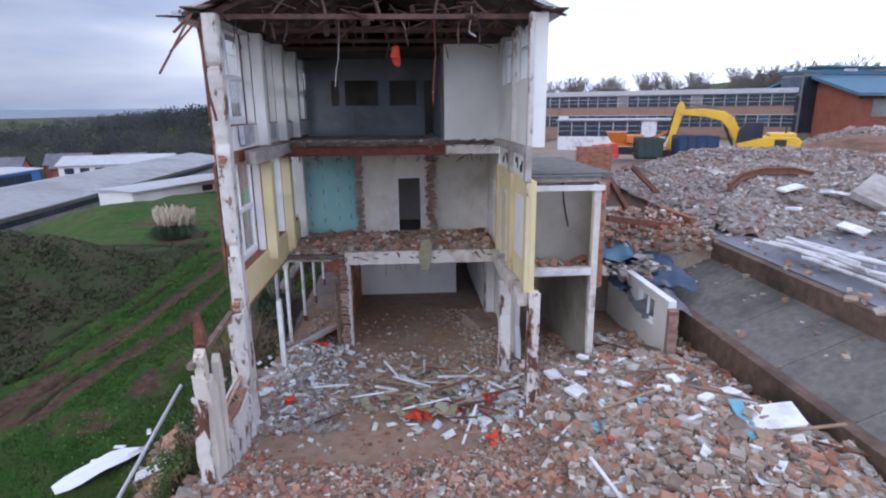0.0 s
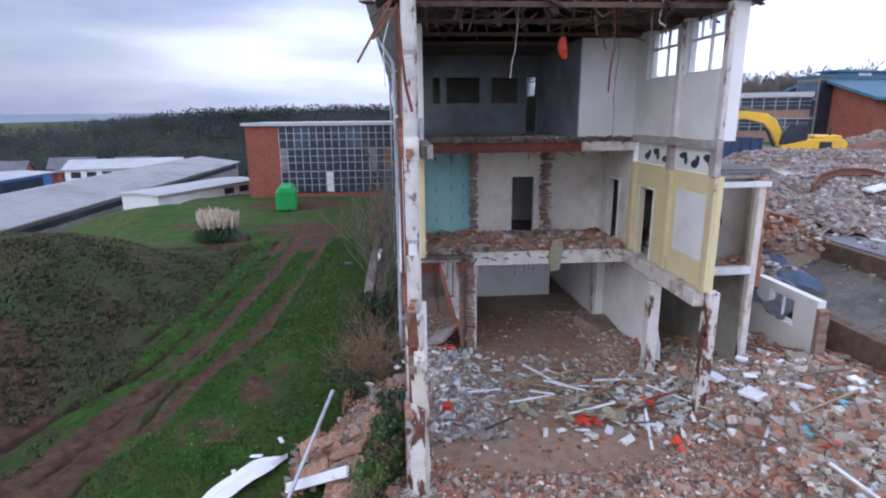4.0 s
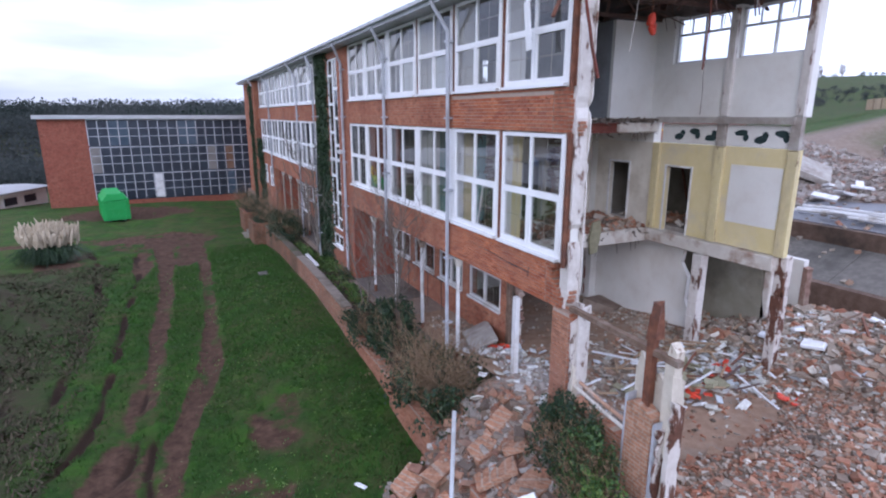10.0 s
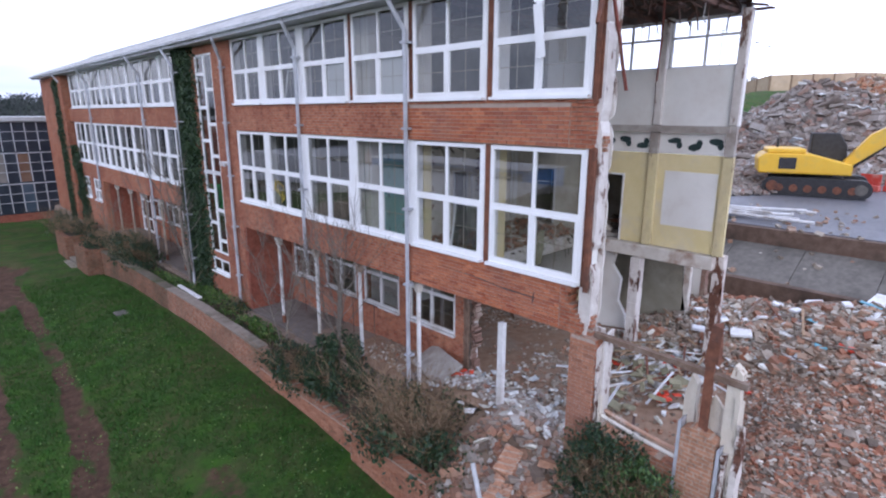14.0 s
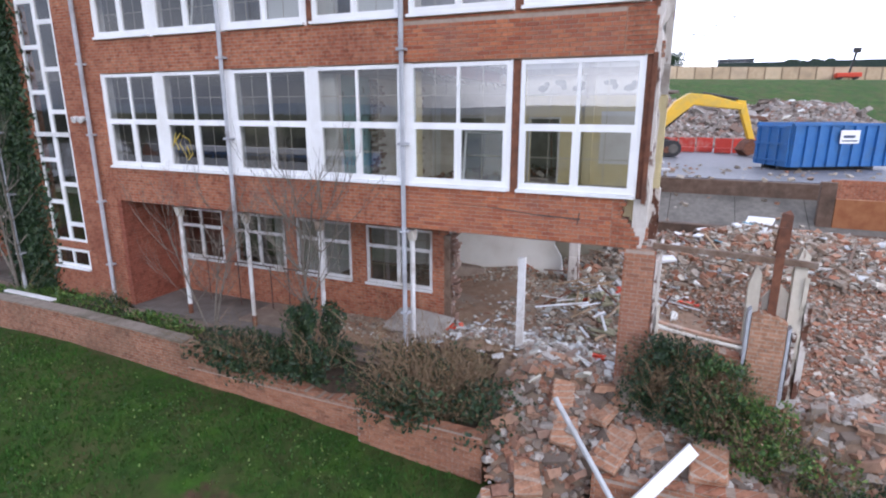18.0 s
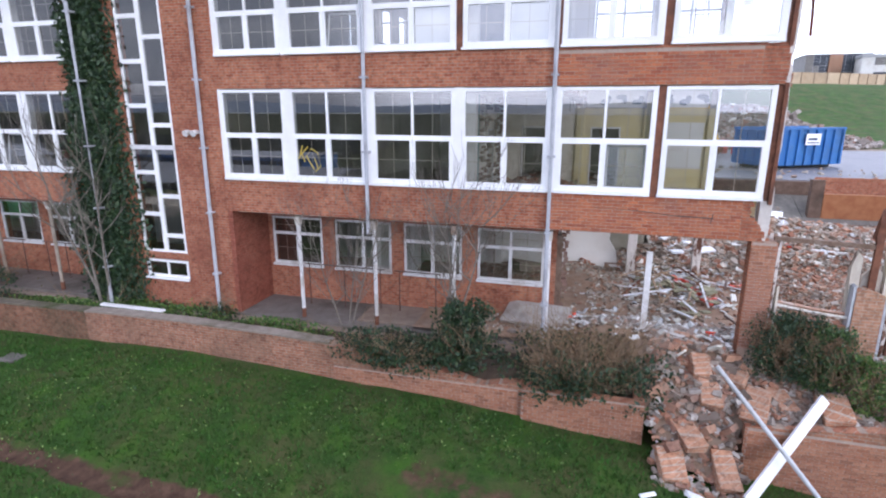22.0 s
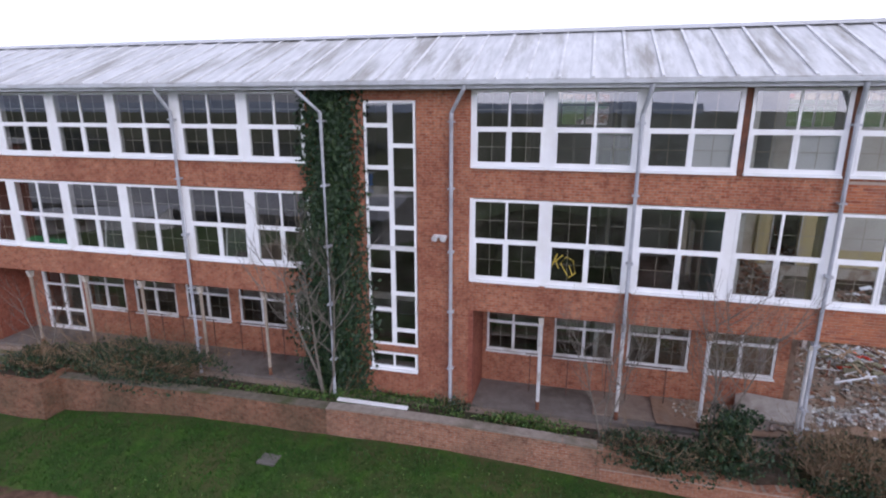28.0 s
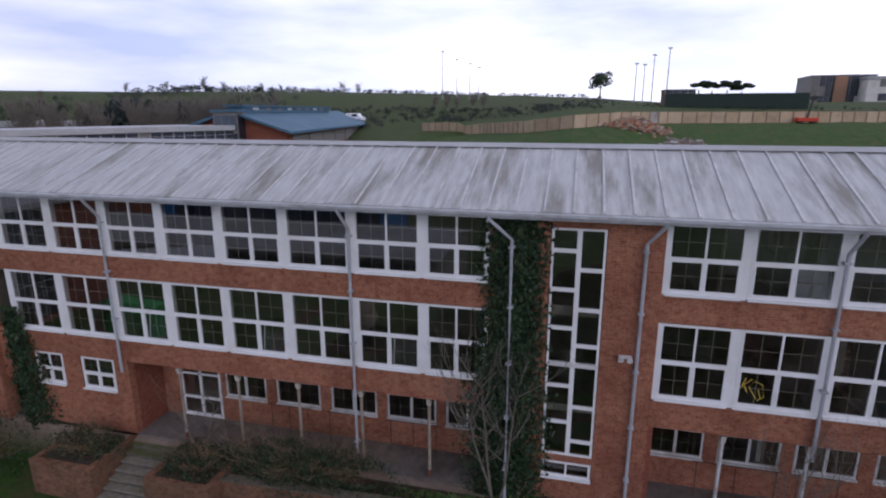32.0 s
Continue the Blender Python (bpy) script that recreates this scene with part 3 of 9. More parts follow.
# wheel tracks as (y, centre x, half width)
BANDS = (
    ((8, -14.6, 1.4), (12, -13.2, 1.3), (16, -12.2, 1.0), (17.5, -12.15, 0.75), (20, -11.85, 0.5), (23, -11.55, 0.32), (28.5, -11.42, 0.34), (35, -11.2, 0.4), (41, -11.4, 0.7)),
    ((15, -11.6, 0.6), (17.5, -11.1, 0.42), (19, -10.6, 0.36), (22, -10.0, 0.46), (26.7, -9.6, 0.3), (35, -9.4, 0.3), (42, -9.6, 0.5)),
)
GROOVES = (
    ((8, -16.6, 0.22), (14, -15.0, 0.22), (17.5, -13.86, 0.2), (18.9, -13.24, 0.2), (20.5, -12.92, 0.17), (25.3, -12.76, 0.16), (28.3, -12.75, 0.15), (34, -12.5, 0.15), (41, -12.9, 0.2)),
    ((17.2, -17.6, 0.25), (19.3, -15.5, 0.2), (19.9, -14.7, 0.17), (21.6, -14.2, 0.17), (25.2, -13.98, 0.17), (32, -14.0, 0.16), (38, -14.6, 0.2), (42.5, -15.6, 0.25)),
    ((9, -13.9, 0.16), (14, -12.9, 0.16), (18, -11.95, 0.13), (21, -11.75, 0.1)),
    ((9, -12.2, 0.14), (14, -11.7, 0.14), (18, -11.5, 0.12)),
)
CHURN = ((-11.8, 43.6, 4.2, 2.6, 1.05), (-14.2, 56.0, 5.5, 4.2, 1.1), (-10.4, 38.6, 1.2, 3.2, 0.85), (-19.5, 45.2, 5.0, 0.6, 0.9), (-16.2, 39.0, 1.6, 3.0, 0.8), (-12.4, 37.5, 0.6, 4.0, 0.8), (-8.6, 18.0, 1.0, 2.2, 0.55), (-9.9, 15.0, 1.6, 1.0, 0.6))


def ruts(x, y):
    """Bare soil of the wheel tracks and churned patches, and the deep wet grooves, each 0 to 1."""
    wob = 0.16 * noise.noise((x * 0.4, y * 0.4, 2.0)) + 0.10 * noise.noise((x * 1.7, y * 1.4, 5.0))
    wx = x + wob
    bare = groove = 0.0
    for rows in BANDS:
        if rows[0][0] < y < rows[-1][0] + 1:
            ys = [q[0] for q in rows]
            w = lerp(y, ys, [q[2] for q in rows])
            d = abs(wx - lerp(y, ys, [q[1] for q in rows])) / w
            bare = max(bare, smooth01(1.3, 0.55, d) * (0.80 + 0.65 * noise.noise((x * 0.9, y * 0.4, 1.0)) + 0.35 * noise.noise((x * 2.6, y * 1.5, 6.0))))
    for rows in GROOVES:
        if rows[0][0] < y < rows[-1][0] + 0.5:
            ys = [q[0] for q in rows]
            d = abs(wx - lerp(y, ys, [q[1] for q in rows])) / lerp(y, ys, [q[2] for q in rows])
            groove = max(groove, math.exp(-d * d) * min(1.0, max(0.0, 0.72 + 1.3 * noise.noise((x * 0.8, y * 0.7, 14.0)) + 0.4 * noise.noise((x * 3.0, y * 2.2, 4.0)))))
    for px, py, hx, hy, amp in CHURN:
        d = math.hypot((wx - px) / hx, (y - py) / hy)
        if d < 1.3:
            bare = max(bare, amp * smooth01(1.25, 0.5, d) * (0.88 + 1.0 * noise.noise((x * 0.5, y * 0.5, 7)) + 0.6 * noise.noise((x * 1.6, y * 1.6, 3))))
    bare = max(bare, smooth01(1.15, 0.7, math.hypot((wx + 17.6) / 3.4, (y - 15.0) / 5.2) + 0.25 * noise.noise((x * 0.5, y * 0.5, 33))) * 0.95)
    return min(1.0, max(0.0, bare, groove * 0.9)), max(0.0, groove)


def ground_sheet():
    def axis(lo, hi, step, far, mid):
        a = list(np.arange(lo, hi, step)) + list(np.arange(hi, mid, 1.7))
        k, out = 1.7, []
        p = mid
        while p < far:
            out.append(p); k *= 1.28; p += k
        out.append(far)
        k, back = step, []
        p = lo
        while p > -far:
            k *= 1.28; p -= k; back.append(p)
        return np.array(sorted(back + a + out))
    xs, ys = axis(-32, -3, 0.25, 3500, 110), axis(6, 50, 0.25, 3500, 76)
    xs = np.array(sorted([x for x in xs if not -17.2 < x < -8.0] + list(np.arange(-17.2, -8.0, 0.11))))
    nx, ny = len(xs), len(ys)
    verts, mud, dirt, wild, deep = [], [], [], [], []
    for y in ys:
        for x in xs:
            r, g = ruts(x, y) if (-32 < x < -4 and -12 < y < 62) else (0.0, 0.0)
            z = hill(x, y) - 0.07 * r - 0.20 * g
            if r > 0.03:
                lump = 0.6 + 0.9 * noise.noise((x * 2.2, y * 2.2, 1))
                z += 0.10 * math.exp(-((r - 0.30) / 0.14) ** 2) * lump + 0.05 * r * noise.noise((x * 3.1, y * 3.1, 9))
            deep.append(g)
            verts.append((x, y, z))
            mud.append(r)
            keep = smooth01(48, 39, x)
            dirt.append(keep * (1.0 - smooth01(33, 37, x + 3 * noise.noise((y * 0.1, 0, 0))) * smooth01(30, 24, y)) if (x > -4.4 and x < 75 and -60 < y < 92) else smooth01(-5.4, -4.6, x) if y < 14 and x < 40 else 0.0)
            s = -13.9 - x
            s += 0.9 * noise.noise((x * 0.3, y * 0.3, 11)) + 0.4 * noise.noise((x * 1.1, y * 1.1, 13))
            w = smooth01(-0.3, 1.8, s) * smooth01(42, 35, y + s * 0.35) * smooth01(45, 30, -x)
            wild.append(max(w, smooth01(75, 130, math.hypot(x, y)) if x < 40 else 0.55 * smooth01(98, 130, math.hypot(x, y))))
    faces = [(j * nx + i, j * nx + i + 1, (j + 1) * nx + i + 1, (j + 1) * nx + i) for j in range(ny - 1) for i in range(nx - 1)]
    me = bpy.data.meshes.new("ground")
    me.from_pydata(verts, [], faces)
    for nm, vals in (("mud", mud), ("dirt", dirt), ("wild", wild), ("deep", deep)):
        at = me.attributes.new(nm, "FLOAT", "POINT")
        at.data.foreach_set("value", vals)
    me.shade_smooth()
    m, n, l, b = base_mat("grass_and_soil", 0.95)
    co = coords(n, l)
    def attr(nm):
        a = n.new("ShaderNodeAttribute"); a.attribute_name = nm
        return a.outputs["Fac"]
    grass = ramp_node(n, l, noise_node(n, l, co, 5.0, 6, 0.75), [(0.30, (0.016, 0.043, 0.008)), (0.52, (0.031, 0.076, 0.012)), (0.74, (0.064, 0.100, 0.024))])
    patch = ramp_node(n, l, noise_node(n, l, co, 0.55, 5, 0.7), [(0.42, (0, 0, 0)), (0.64, (0.8, 0.8, 0.8))])
    grass = mix_node(n, l, patch, grass, (0.088, 0.082, 0.032))
    fresh = ramp_node(n, l, noise_node(n, l, co, 1.4, 4, 0.6), [(0.48, (0, 0, 0)), (0.70, (0.8, 0.8, 0.8))])
    grass = mix_node(n, l, fresh, grass, (0.050, 0.128, 0.012))
    soil = ramp_node(n, l, noise_node(n, l, co, 3.5, 6, 0.7), [(0.3, (0.046, 0.025, 0.017)), (0.5, (0.092, 0.052, 0.034)), (0.72, (0.165, 0.098, 0.066))])
    weed = ramp_node(n, l, noise_node(n, l, co, 1.6, 6, 0.8), [(0.32, (0.040, 0.027, 0.020)), (0.46, (0.072, 0.056, 0.034)), (0.58, (0.052, 0.072, 0.024)), (0.74, (0.120, 0.108, 0.056))])
    moss = ramp_node(n, l, noise_node(n, l, co, 0.35, 4, 0.6), [(0.45, (0, 0, 0)), (0.62, (0.75, 0.75, 0.75))])
    weed = mix_node(n, l, moss, weed, (0.040, 0.066, 0.018))
    dust = ramp_node(n, l, noise_node(n, l, co, 2.0, 6, 0.7), [(0.3, (0.22, 0.16, 0.12)), (0.7, (0.32, 0.255, 0.21))])
    edge = n.new("ShaderNodeMath"); edge.operation = "MULTIPLY_ADD"; edge.inputs[1].default_value = 1.0
    sub = n.new("ShaderNodeMath"); sub.operation = "SUBTRACT"; sub.inputs[1].default_value = 0.5
    l.new(noise_node(n, l, co, 2.6, 5, 0.7), sub.inputs[0])
    l.new(attr("mud"), edge.inputs[0]); l.new(sub.outputs[0], edge.inputs[2])
    mk = ramp_node(n, l, edge.outputs[0], [(0.38, (0, 0, 0)), (0.60, (1, 1, 1))])
    col = mix_node(n, l, attr("wild"), grass, weed)
    col = mix_node(n, l, mk, col, soil)
    wet = ramp_node(n, l, attr("deep"), [(0.25, (0, 0, 0)), (0.6, (0.9, 0.9, 0.9))])
    col = mix_node(n, l, wet, col, (0.040, 0.024, 0.016))
    col = mix_node(n, l, attr("dirt"), col, dust)
    l.new(col, b.inputs["Base Color"])
    bump_node(n, l, noise_node(n, l, co, 9.0, 6, 0.75), 0.8, 0.09, b)
    me.materials.append(m)
    return tagged(new("ground", me), "rough lawn with muddy wheel tracks and bare soil", "ground", kind="structure")


ground_sheet()
M_PUDDLE = surf("muddy_water", (0.05, 0.04, 0.03), (0.07, 0.055, 0.042), 2.0, None, 0.5, 0.04, bump=0.0)


def puddle(cx, y0, y1, w, key):
    """A narrow pool in a groove, with an uneven outline."""
    pts = []
    for k in range(28):
        a = 2 * math.pi * k / 28
        f = 1 + 0.3 * noise.noise((math.cos(a) * 1.5, math.sin(a) * 1.5, key))
        pts.append((cx + w * f * math.cos(a), (y0 + y1) / 2 + (y1 - y0) / 2 * f * math.sin(a)))
    z = hill(cx, (y0 + y1) / 2) - 0.115
    me = bpy.data.meshes.new("puddle")
    me.from_pydata([(x, y, z) for x, y in pts], [], [tuple(range(28))])
    me.materials.append(M_PUDDLE)
    tagged(new("puddle", me), "narrow rain puddle in a wheel rut", "puddle", "puddles in the rut", kind="structure")


for cx, y0, y1, w, key in ((-14.0, 30.6, 31.9, 0.11, 1), (-14.0, 27.6, 29.7, 0.12, 2), (-14.02, 24.9, 26.2, 0.10, 3)):
    puddle(cx, y0, y1, w, key)

# ---- the school block: shell ----
block_label = "red brick school block"


def wall(name, geo, mat, label, bevel=0.0):
    return solid(name, geo, mat, label, "wall", kind="structure", bevel=bevel)


# spandrel bands of the facade with a broken near end
def ragged_band(name, z0, z1, y0, y1):
    ob = wall(name, Geo().box(XF, y0 + 0.45, z0, XF + 0.30, y1, z1), M_BRICK, "red brick spandrel band with a broken toothed end")
    z = z0
    r = random.Random(int(z0 * 100))
    e = 0.12
    while z < z1 - 0.01:
        h = min(0.075, z1 - z)
        e = min(0.34, max(0.0, e + r.uniform(-0.11, 0.12)))
        part("brick_course", Geo().box(XF + 0.001, y0 + e, z, XF + 0.297, y0 + 0.449, z + h - 0.006), M_BRICK, ob)
        z += 0.075
    return ob


ragged_band("wall_west_band_lower", 3.38, 4.26, 11.95, 25.50)
ragged_band("wall_west_band_upper", 6.67, 7.48, 11.95, 25.50)
wall("wall_west_tower_south", Geo().box(XF, 25.50, -0.4, XF + 0.3, 27.028, EAVE - 0.15), M_BRICK, "red brick wall of the stair tower")
wall("wall_west_tower_north", Geo().box(XF, 28.602, -0.4, XF + 0.3, 30.36, EAVE - 0.15), M_BRICK, "red brick wall of the stair tower")
wall("wall_west_tower_sill", Geo().box(XF, 27.03, -0.4, XF + 0.3, 28.6, 1.2), M_BRICK, "red brick below the stair window")
wall("wall_west_tower_transom", Geo().box(XF, 27.03, 1.78, XF + 0.3, 28.6, 2.0), M_BRICK, "red brick course between the stair windows")
wall("wall_west_tower_head", Geo().box(XF, 27.03, 9.27, XF + 0.3, 28.6, EAVE - 0.15), M_BRICK, "red brick above the stair window")
g = Geo()
g.box(XF, 30.36, 3.38, XF + 0.3, 50.0, 4.26)
wall("wall_west_far_band_lower", g, M_BRICK, "red brick spandrel band")
g = Geo()
g.box(XF, 30.36, 6.67, XF + 0.3, 50.0, 7.48)
wall("wall_west_far_band_upper", g, M_BRICK, "red brick spandrel band")
g = Geo()
g.box(XF, 44.0, -1.3, XF + 0.3, 44.6, 3.38)
g.box(XF, 44.6, -1.3, XF + 0.3, 49.0, 2.05)
g.box(XF, 46.2, 2.05, XF + 0.3, 47.0, 3.38)
g.box(XF, 48.4, 2.05, XF + 0.3, 50.0, 3.38)
wall("wall_west_far_ground", g, M_BRICK, "red brick ground floor wall")
g = Geo()
g.box(XF - 0.25, 50.0, -1.5, XF + 0.3, 52.5, EAVE - 0.15)
g.box(XF, 52.5, -1.5, XF + 0.3, YEND, EAVE - 0.15)
wall("wall_west_far_end", g, M_BRICK, "red brick end bay of the block")
g = Geo()
g.box(XF + 0.3, YEND - 0.3, -1.5, XE, YEND, EAVE - 0.1)
wall("wall_north", g, M_BRICK, "red brick end wall")

# east wall: upper storeys, with window openings to the room at the cut end
g = Geo()
g.box(2.76, YC, 3.62, 2.9, 14.93, 6.20)
g.box(2.76, 14.93, 5.52, 2.9, 15.80, 6.20)
g.box(2.76, 15.80, 3.62, 2.9, 16.40, 6.20)
wall("wall_east_first_floor", g, M_YELLOW, "pale yellow painted classroom wall with an open doorway")
g = Geo().box(2.762, 16.4, 3.62, 2.9, 17.3, 6.20)
g.box(2.762, 17.3, 5.52, 2.9, 18.15, 6.20)
g.box(2.762, 18.15, 3.62, 2.9, 18.8, 6.20)
wall("wall_east_first_floor_rear", g, M_PLASTER, "cream plaster wall with an open doorway")
g = Geo().box(2.76, YC + 0.02, 6.95, XE, 16.4, 8.40)
g.box(2.76, YC + 0.02, 8.40, XE, 12.10, EAVE)
g.box(2.76, 13.95, 8.40, XE, 14.12, EAVE)
g.box(2.76, 15.95, 8.40, XE, 16.4, EAVE)
wall("wall_east_second_floor", g, M_WHITEWALL, "off-white painted wall below the windows")
g = Geo().box(2.76, 18.8, 3.62, XE, YEND - 0.3, 8.40)
g.box(2.76, 16.4, 6.2, XE, 18.8, 8.40)
y = 16.4
while y < YEND - 2.5:
    g.box(2.76, y, 8.40, XE, y + 0.5, EAVE)
    y += 2.37
g.box(2.76, 18.8, 0.3, XE, YEND - 0.3, 3.62)
wall("wall_east_rear", g, M_WHITEWALL, "off-white painted wall of the rear rooms")

# floors and ceilings
g = Geo().box(XF + 0.3, 8.0, 0.0, 8.6, 21.8, G0)
solid("floor_walk", Geo().box(XF + 0.0, 16.0, 0.0, -2.3, 50.0, 0.35), M_WALKPAVE, "grey concrete paving of the covered walk", "floor", kind="structure")
solid("floor", g, M_FLOOR, "dusty concrete ground floor", "floor", kind="structure")
g = Geo().box(XF + 0.3, YB, 3.38, 2.76, YEND - 0.3, F1)
solid("floor_first", g, M_CONC, "broken concrete first floor slab", "floor", kind="structure")
g = Geo().box(XF + 0.3, YB, 6.55, 2.76, YEND - 0.3, F2)
solid("floor_second", g, M_CONC, "broken concrete second floor slab", "floor", kind="structure")

# roof: two slopes with standing ribs
xm = (XF - 0.4 + 3.35) / 2
roof = thing("roof", "weathered pale metal sheet roof with standing ribs", "roof", kind="structure")
sl = (RIDGE - EAVE) / (xm - (XF - 0.45))
g = Geo()
for s, xe in ((1, XF - 0.45), (-1, 3.4)):
    g.prism([(xe, EAVE), (xm, RIDGE), (xm, RIDGE + 0.09), (xe, EAVE + 0.09)], YC + 0.15, YEND + 0.2, "y")
part("roof_sheet", g, M_ROOF, roof)
g = Geo()
y = 12.85
while y < YEND:
    for xe in (XF - 0.45, 3.4):
        g.prism([(xe, EAVE + 0.085), (xm, RIDGE + 0.085), (xm, RIDGE + 0.135), (xe, EAVE + 0.135)], y - 0.035, y + 0.035, "y")
    y += 0.797
part("rib", g, M_RIB, roof)
part("ridge_cap", Geo().prism([(xm - 0.25, RIDGE + 0.05), (xm, RIDGE + 0.15), (xm + 0.25, RIDGE + 0.05), (xm, RIDGE + 0.19)], YC + 0.15, YEND + 0.2, "y"), M_WHITEROOF, roof)
part("fascia", Geo().box(XF - 0.48, YC + 0.15, EAVE - 0.14, XF - 0.40, YEND + 0.2, EAVE + 0.06), M_FASCIA, roof)
part("gutter", Geo().box(XF - 0.60, YC + 0.15, EAVE - 0.04, XF - 0.485, YEND + 0.2, EAVE + 0.05), M_FASCIA, roof)
part("soffit", Geo().box(XF - 0.40, YC + 0.5, EAVE - 0.12, XF + 0.3, YEND, EAVE - 0.08), M_FASCIA, roof)
# dark lining added below the sheets to paint the shade under the roof
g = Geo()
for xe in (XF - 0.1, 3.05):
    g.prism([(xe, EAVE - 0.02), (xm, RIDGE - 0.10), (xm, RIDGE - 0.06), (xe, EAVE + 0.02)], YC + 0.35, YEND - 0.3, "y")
part("roof_boards", g, M_DARK, roof, "dark lining added for the shade under the sheets")
solid("ceiling", Geo().box(XF + 0.3, 18.5, EAVE - 0.07, 2.76, YEND - 0.3, EAVE - 0.03), M_ROOM, "ceiling of the upper rooms, room shade in its colour", "ceiling", kind="structure")

# ---- windows ----
win_count = [0]


def pane_window(y0, y1, z0, z1, x, cols, label, rows=2, fw=0.075, depth=0.07, grid=True, split=0.5, mat=None, cf=0.04):
    """A framed window in a wall that faces west: frame, mullions, transom, panes and the thin bars inside the panes."""
    mat = mat or M_UPVC
    win_count[0] += 1
    w = thing("window_%d" % win_count[0], label, "window", kind="structure")
    g = Geo()
    g.box(x, y0, z0, x + depth, y0 + fw, z1).box(x, y1 - fw, z0, x + depth, y1, z1)
    g.box(x, y0 + fw, z0, x + depth, y1 - fw, z0 + fw).box(x, y0 + fw, z1 - fw, x + depth, y1 - fw, z1)
    part("window_frame", g, mat, w)
    cw = (y1 - y0 - 2 * fw + 0.06) / cols
    zc = z0 + (z1 - z0) * split
    for i in range(1, cols):
        part("mullion", Geo().box(x + 0.004, y0 + fw - 0.06 + cw * i, z0 + fw, x + depth - 0.004, y0 + fw + cw * i, z1 - fw), mat, w)
    if rows == 2:
        part("transom", Geo().box(x + 0.002, y0 + fw, zc - 0.6 * fw, x + depth - 0.002, y1 - fw, zc + 0.6 * fw), mat, w)
    bars = Geo()
    for i in range(cols):
        a, b = y0 + fw + cw * i, y0 + fw + cw * (i + 1) - 0.06
        for k in range(rows):
            lo = z0 + fw if k == 0 else zc + 0.6 * fw
            hi = z1 - fw if (k == rows - 1) else zc - 0.6 * fw
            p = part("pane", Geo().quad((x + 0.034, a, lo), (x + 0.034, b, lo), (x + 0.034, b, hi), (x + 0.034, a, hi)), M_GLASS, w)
            p.visible_shadow = False
            if grid and k == 0 and rows == 2:
                sf = Geo().box(x - 0.014, a - 0.014, lo - 0.014, x + 0.05, a + cf, hi + 0.014).box(x - 0.014, b - cf, lo - 0.014, x + 0.05, b + 0.014, hi + 0.014)
                sf.box(x - 0.013, a + cf, lo - 0.014, x + 0.049, b - cf, lo + cf).box(x - 0.013, a + cf, hi - cf, x + 0.049, b - cf, hi + 0.014)
                part("casement", sf, mat, w)
            if grid:
                m = (a + b) / 2
                bars.box(x + 0.038, m - 0.007, lo, x + 0.043, m + 0.007, hi)
                bars.box(x + 0.038, a, (lo + hi) / 2 - 0.007, x + 0.043, b, (lo + hi) / 2 + 0.007)
    if grid:
        part("glazing_grid", bars, M_GRID, w)
    part("window_sill", Geo().box(x - 0.10, y0 - 0.02, z0 - 0.06, x + depth, y1 + 0.02, z0 - 0.004), mat, w)
    return w


UNITS_R = [12.02, 14.31, 16.58, 18.83, 21.15, 23.42, 25.52]
UNITS_L = [30.30, 32.42, 34.74, 37.12, 39.50, 41.82, 44.16, 46.57, 49.00]
for units in (UNITS_R, UNITS_L):
    for a, b in zip(units[:-1], units[1:]):
        for z0, z1 in ((4.33, 6.65), (7.55, 9.54)):
            pane_window(a + 0.10, b - 0.10, z0, z1, XF + 0.02, 2, "white framed four-light window with thin glazing bars")
M_GRAFFITI = surf("yellow_spray_paint", (0.55, 0.40, 0.05), (0.62, 0.46, 0.08), 8.0, None, 0.5, 0.6)


def tilted_sash(y0, y1, z0, z1):
    """A bottom light ajar, leaning inwards at its top."""
    t = thing("open_sash", "white opening window light tilted ajar", "window sash", "tilted sashes", at=(XF, y0, z0))
    g = Geo()
    dx, x = -0.15, XF + 0.075
    for y in (y0 + 0.02, y1 - 0.02):
        g.beam((x, y, z0), (x - dx, y, z1), 0.04, 0.04, (0, 1, 0))
    g.beam((x, y0, z0 + 0.02), (x, y1, z0 + 0.02), 0.04, 0.04).beam((x - dx, y0, z1 - 0.02), (x - dx, y1, z1 - 0.02), 0.04, 0.04)
    part("sash_frame", g, M_UPVC, t)
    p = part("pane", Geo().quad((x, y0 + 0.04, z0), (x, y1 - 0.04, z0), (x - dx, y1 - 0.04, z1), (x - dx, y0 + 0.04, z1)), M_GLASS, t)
    p.visible_shadow = False


for y0, z0, z1 in ((21.36, 7.61, 8.44), (19.04, 7.61, 8.44), (14.52, 4.41, 5.38), (32.63, 4.41, 5.38), (37.35, 4.41, 5.38), (42.03, 4.41, 5.38)):
    tilted_sash(y0, y0 + 0.84, z0, z1)
for y0, y1, z0, z1 in ((16.79, 17.66, 7.62, 8.46), (19.05, 19.9, 7.62, 8.46)):
    solid("window_blind", Geo().box(XF + 0.075, y0, z0, XF + 0.085, y1, z1), M_UPVC, "white blind drawn behind a window light", "blind", "drawn blinds")
g = Geo()
for pts in ([(22.75, 4.62), (22.95, 4.95), (22.82, 5.15), (22.62, 5.05), (22.55, 4.7), (22.72, 4.56)], [(23.0, 4.8), (23.12, 5.1)], [(22.9, 5.2), (23.15, 4.95)], [(23.05, 5.22), (23.18, 4.88)], [(22.62, 4.62), (22.72, 4.9)]):
    g.tube([(XF + 0.066, y, z) for y, z in pts], 0.018, 5)
solid("spray_scrawl", g, M_GRAFFITI, "yellow sprayed scrawl inside a window pane", "graffiti")
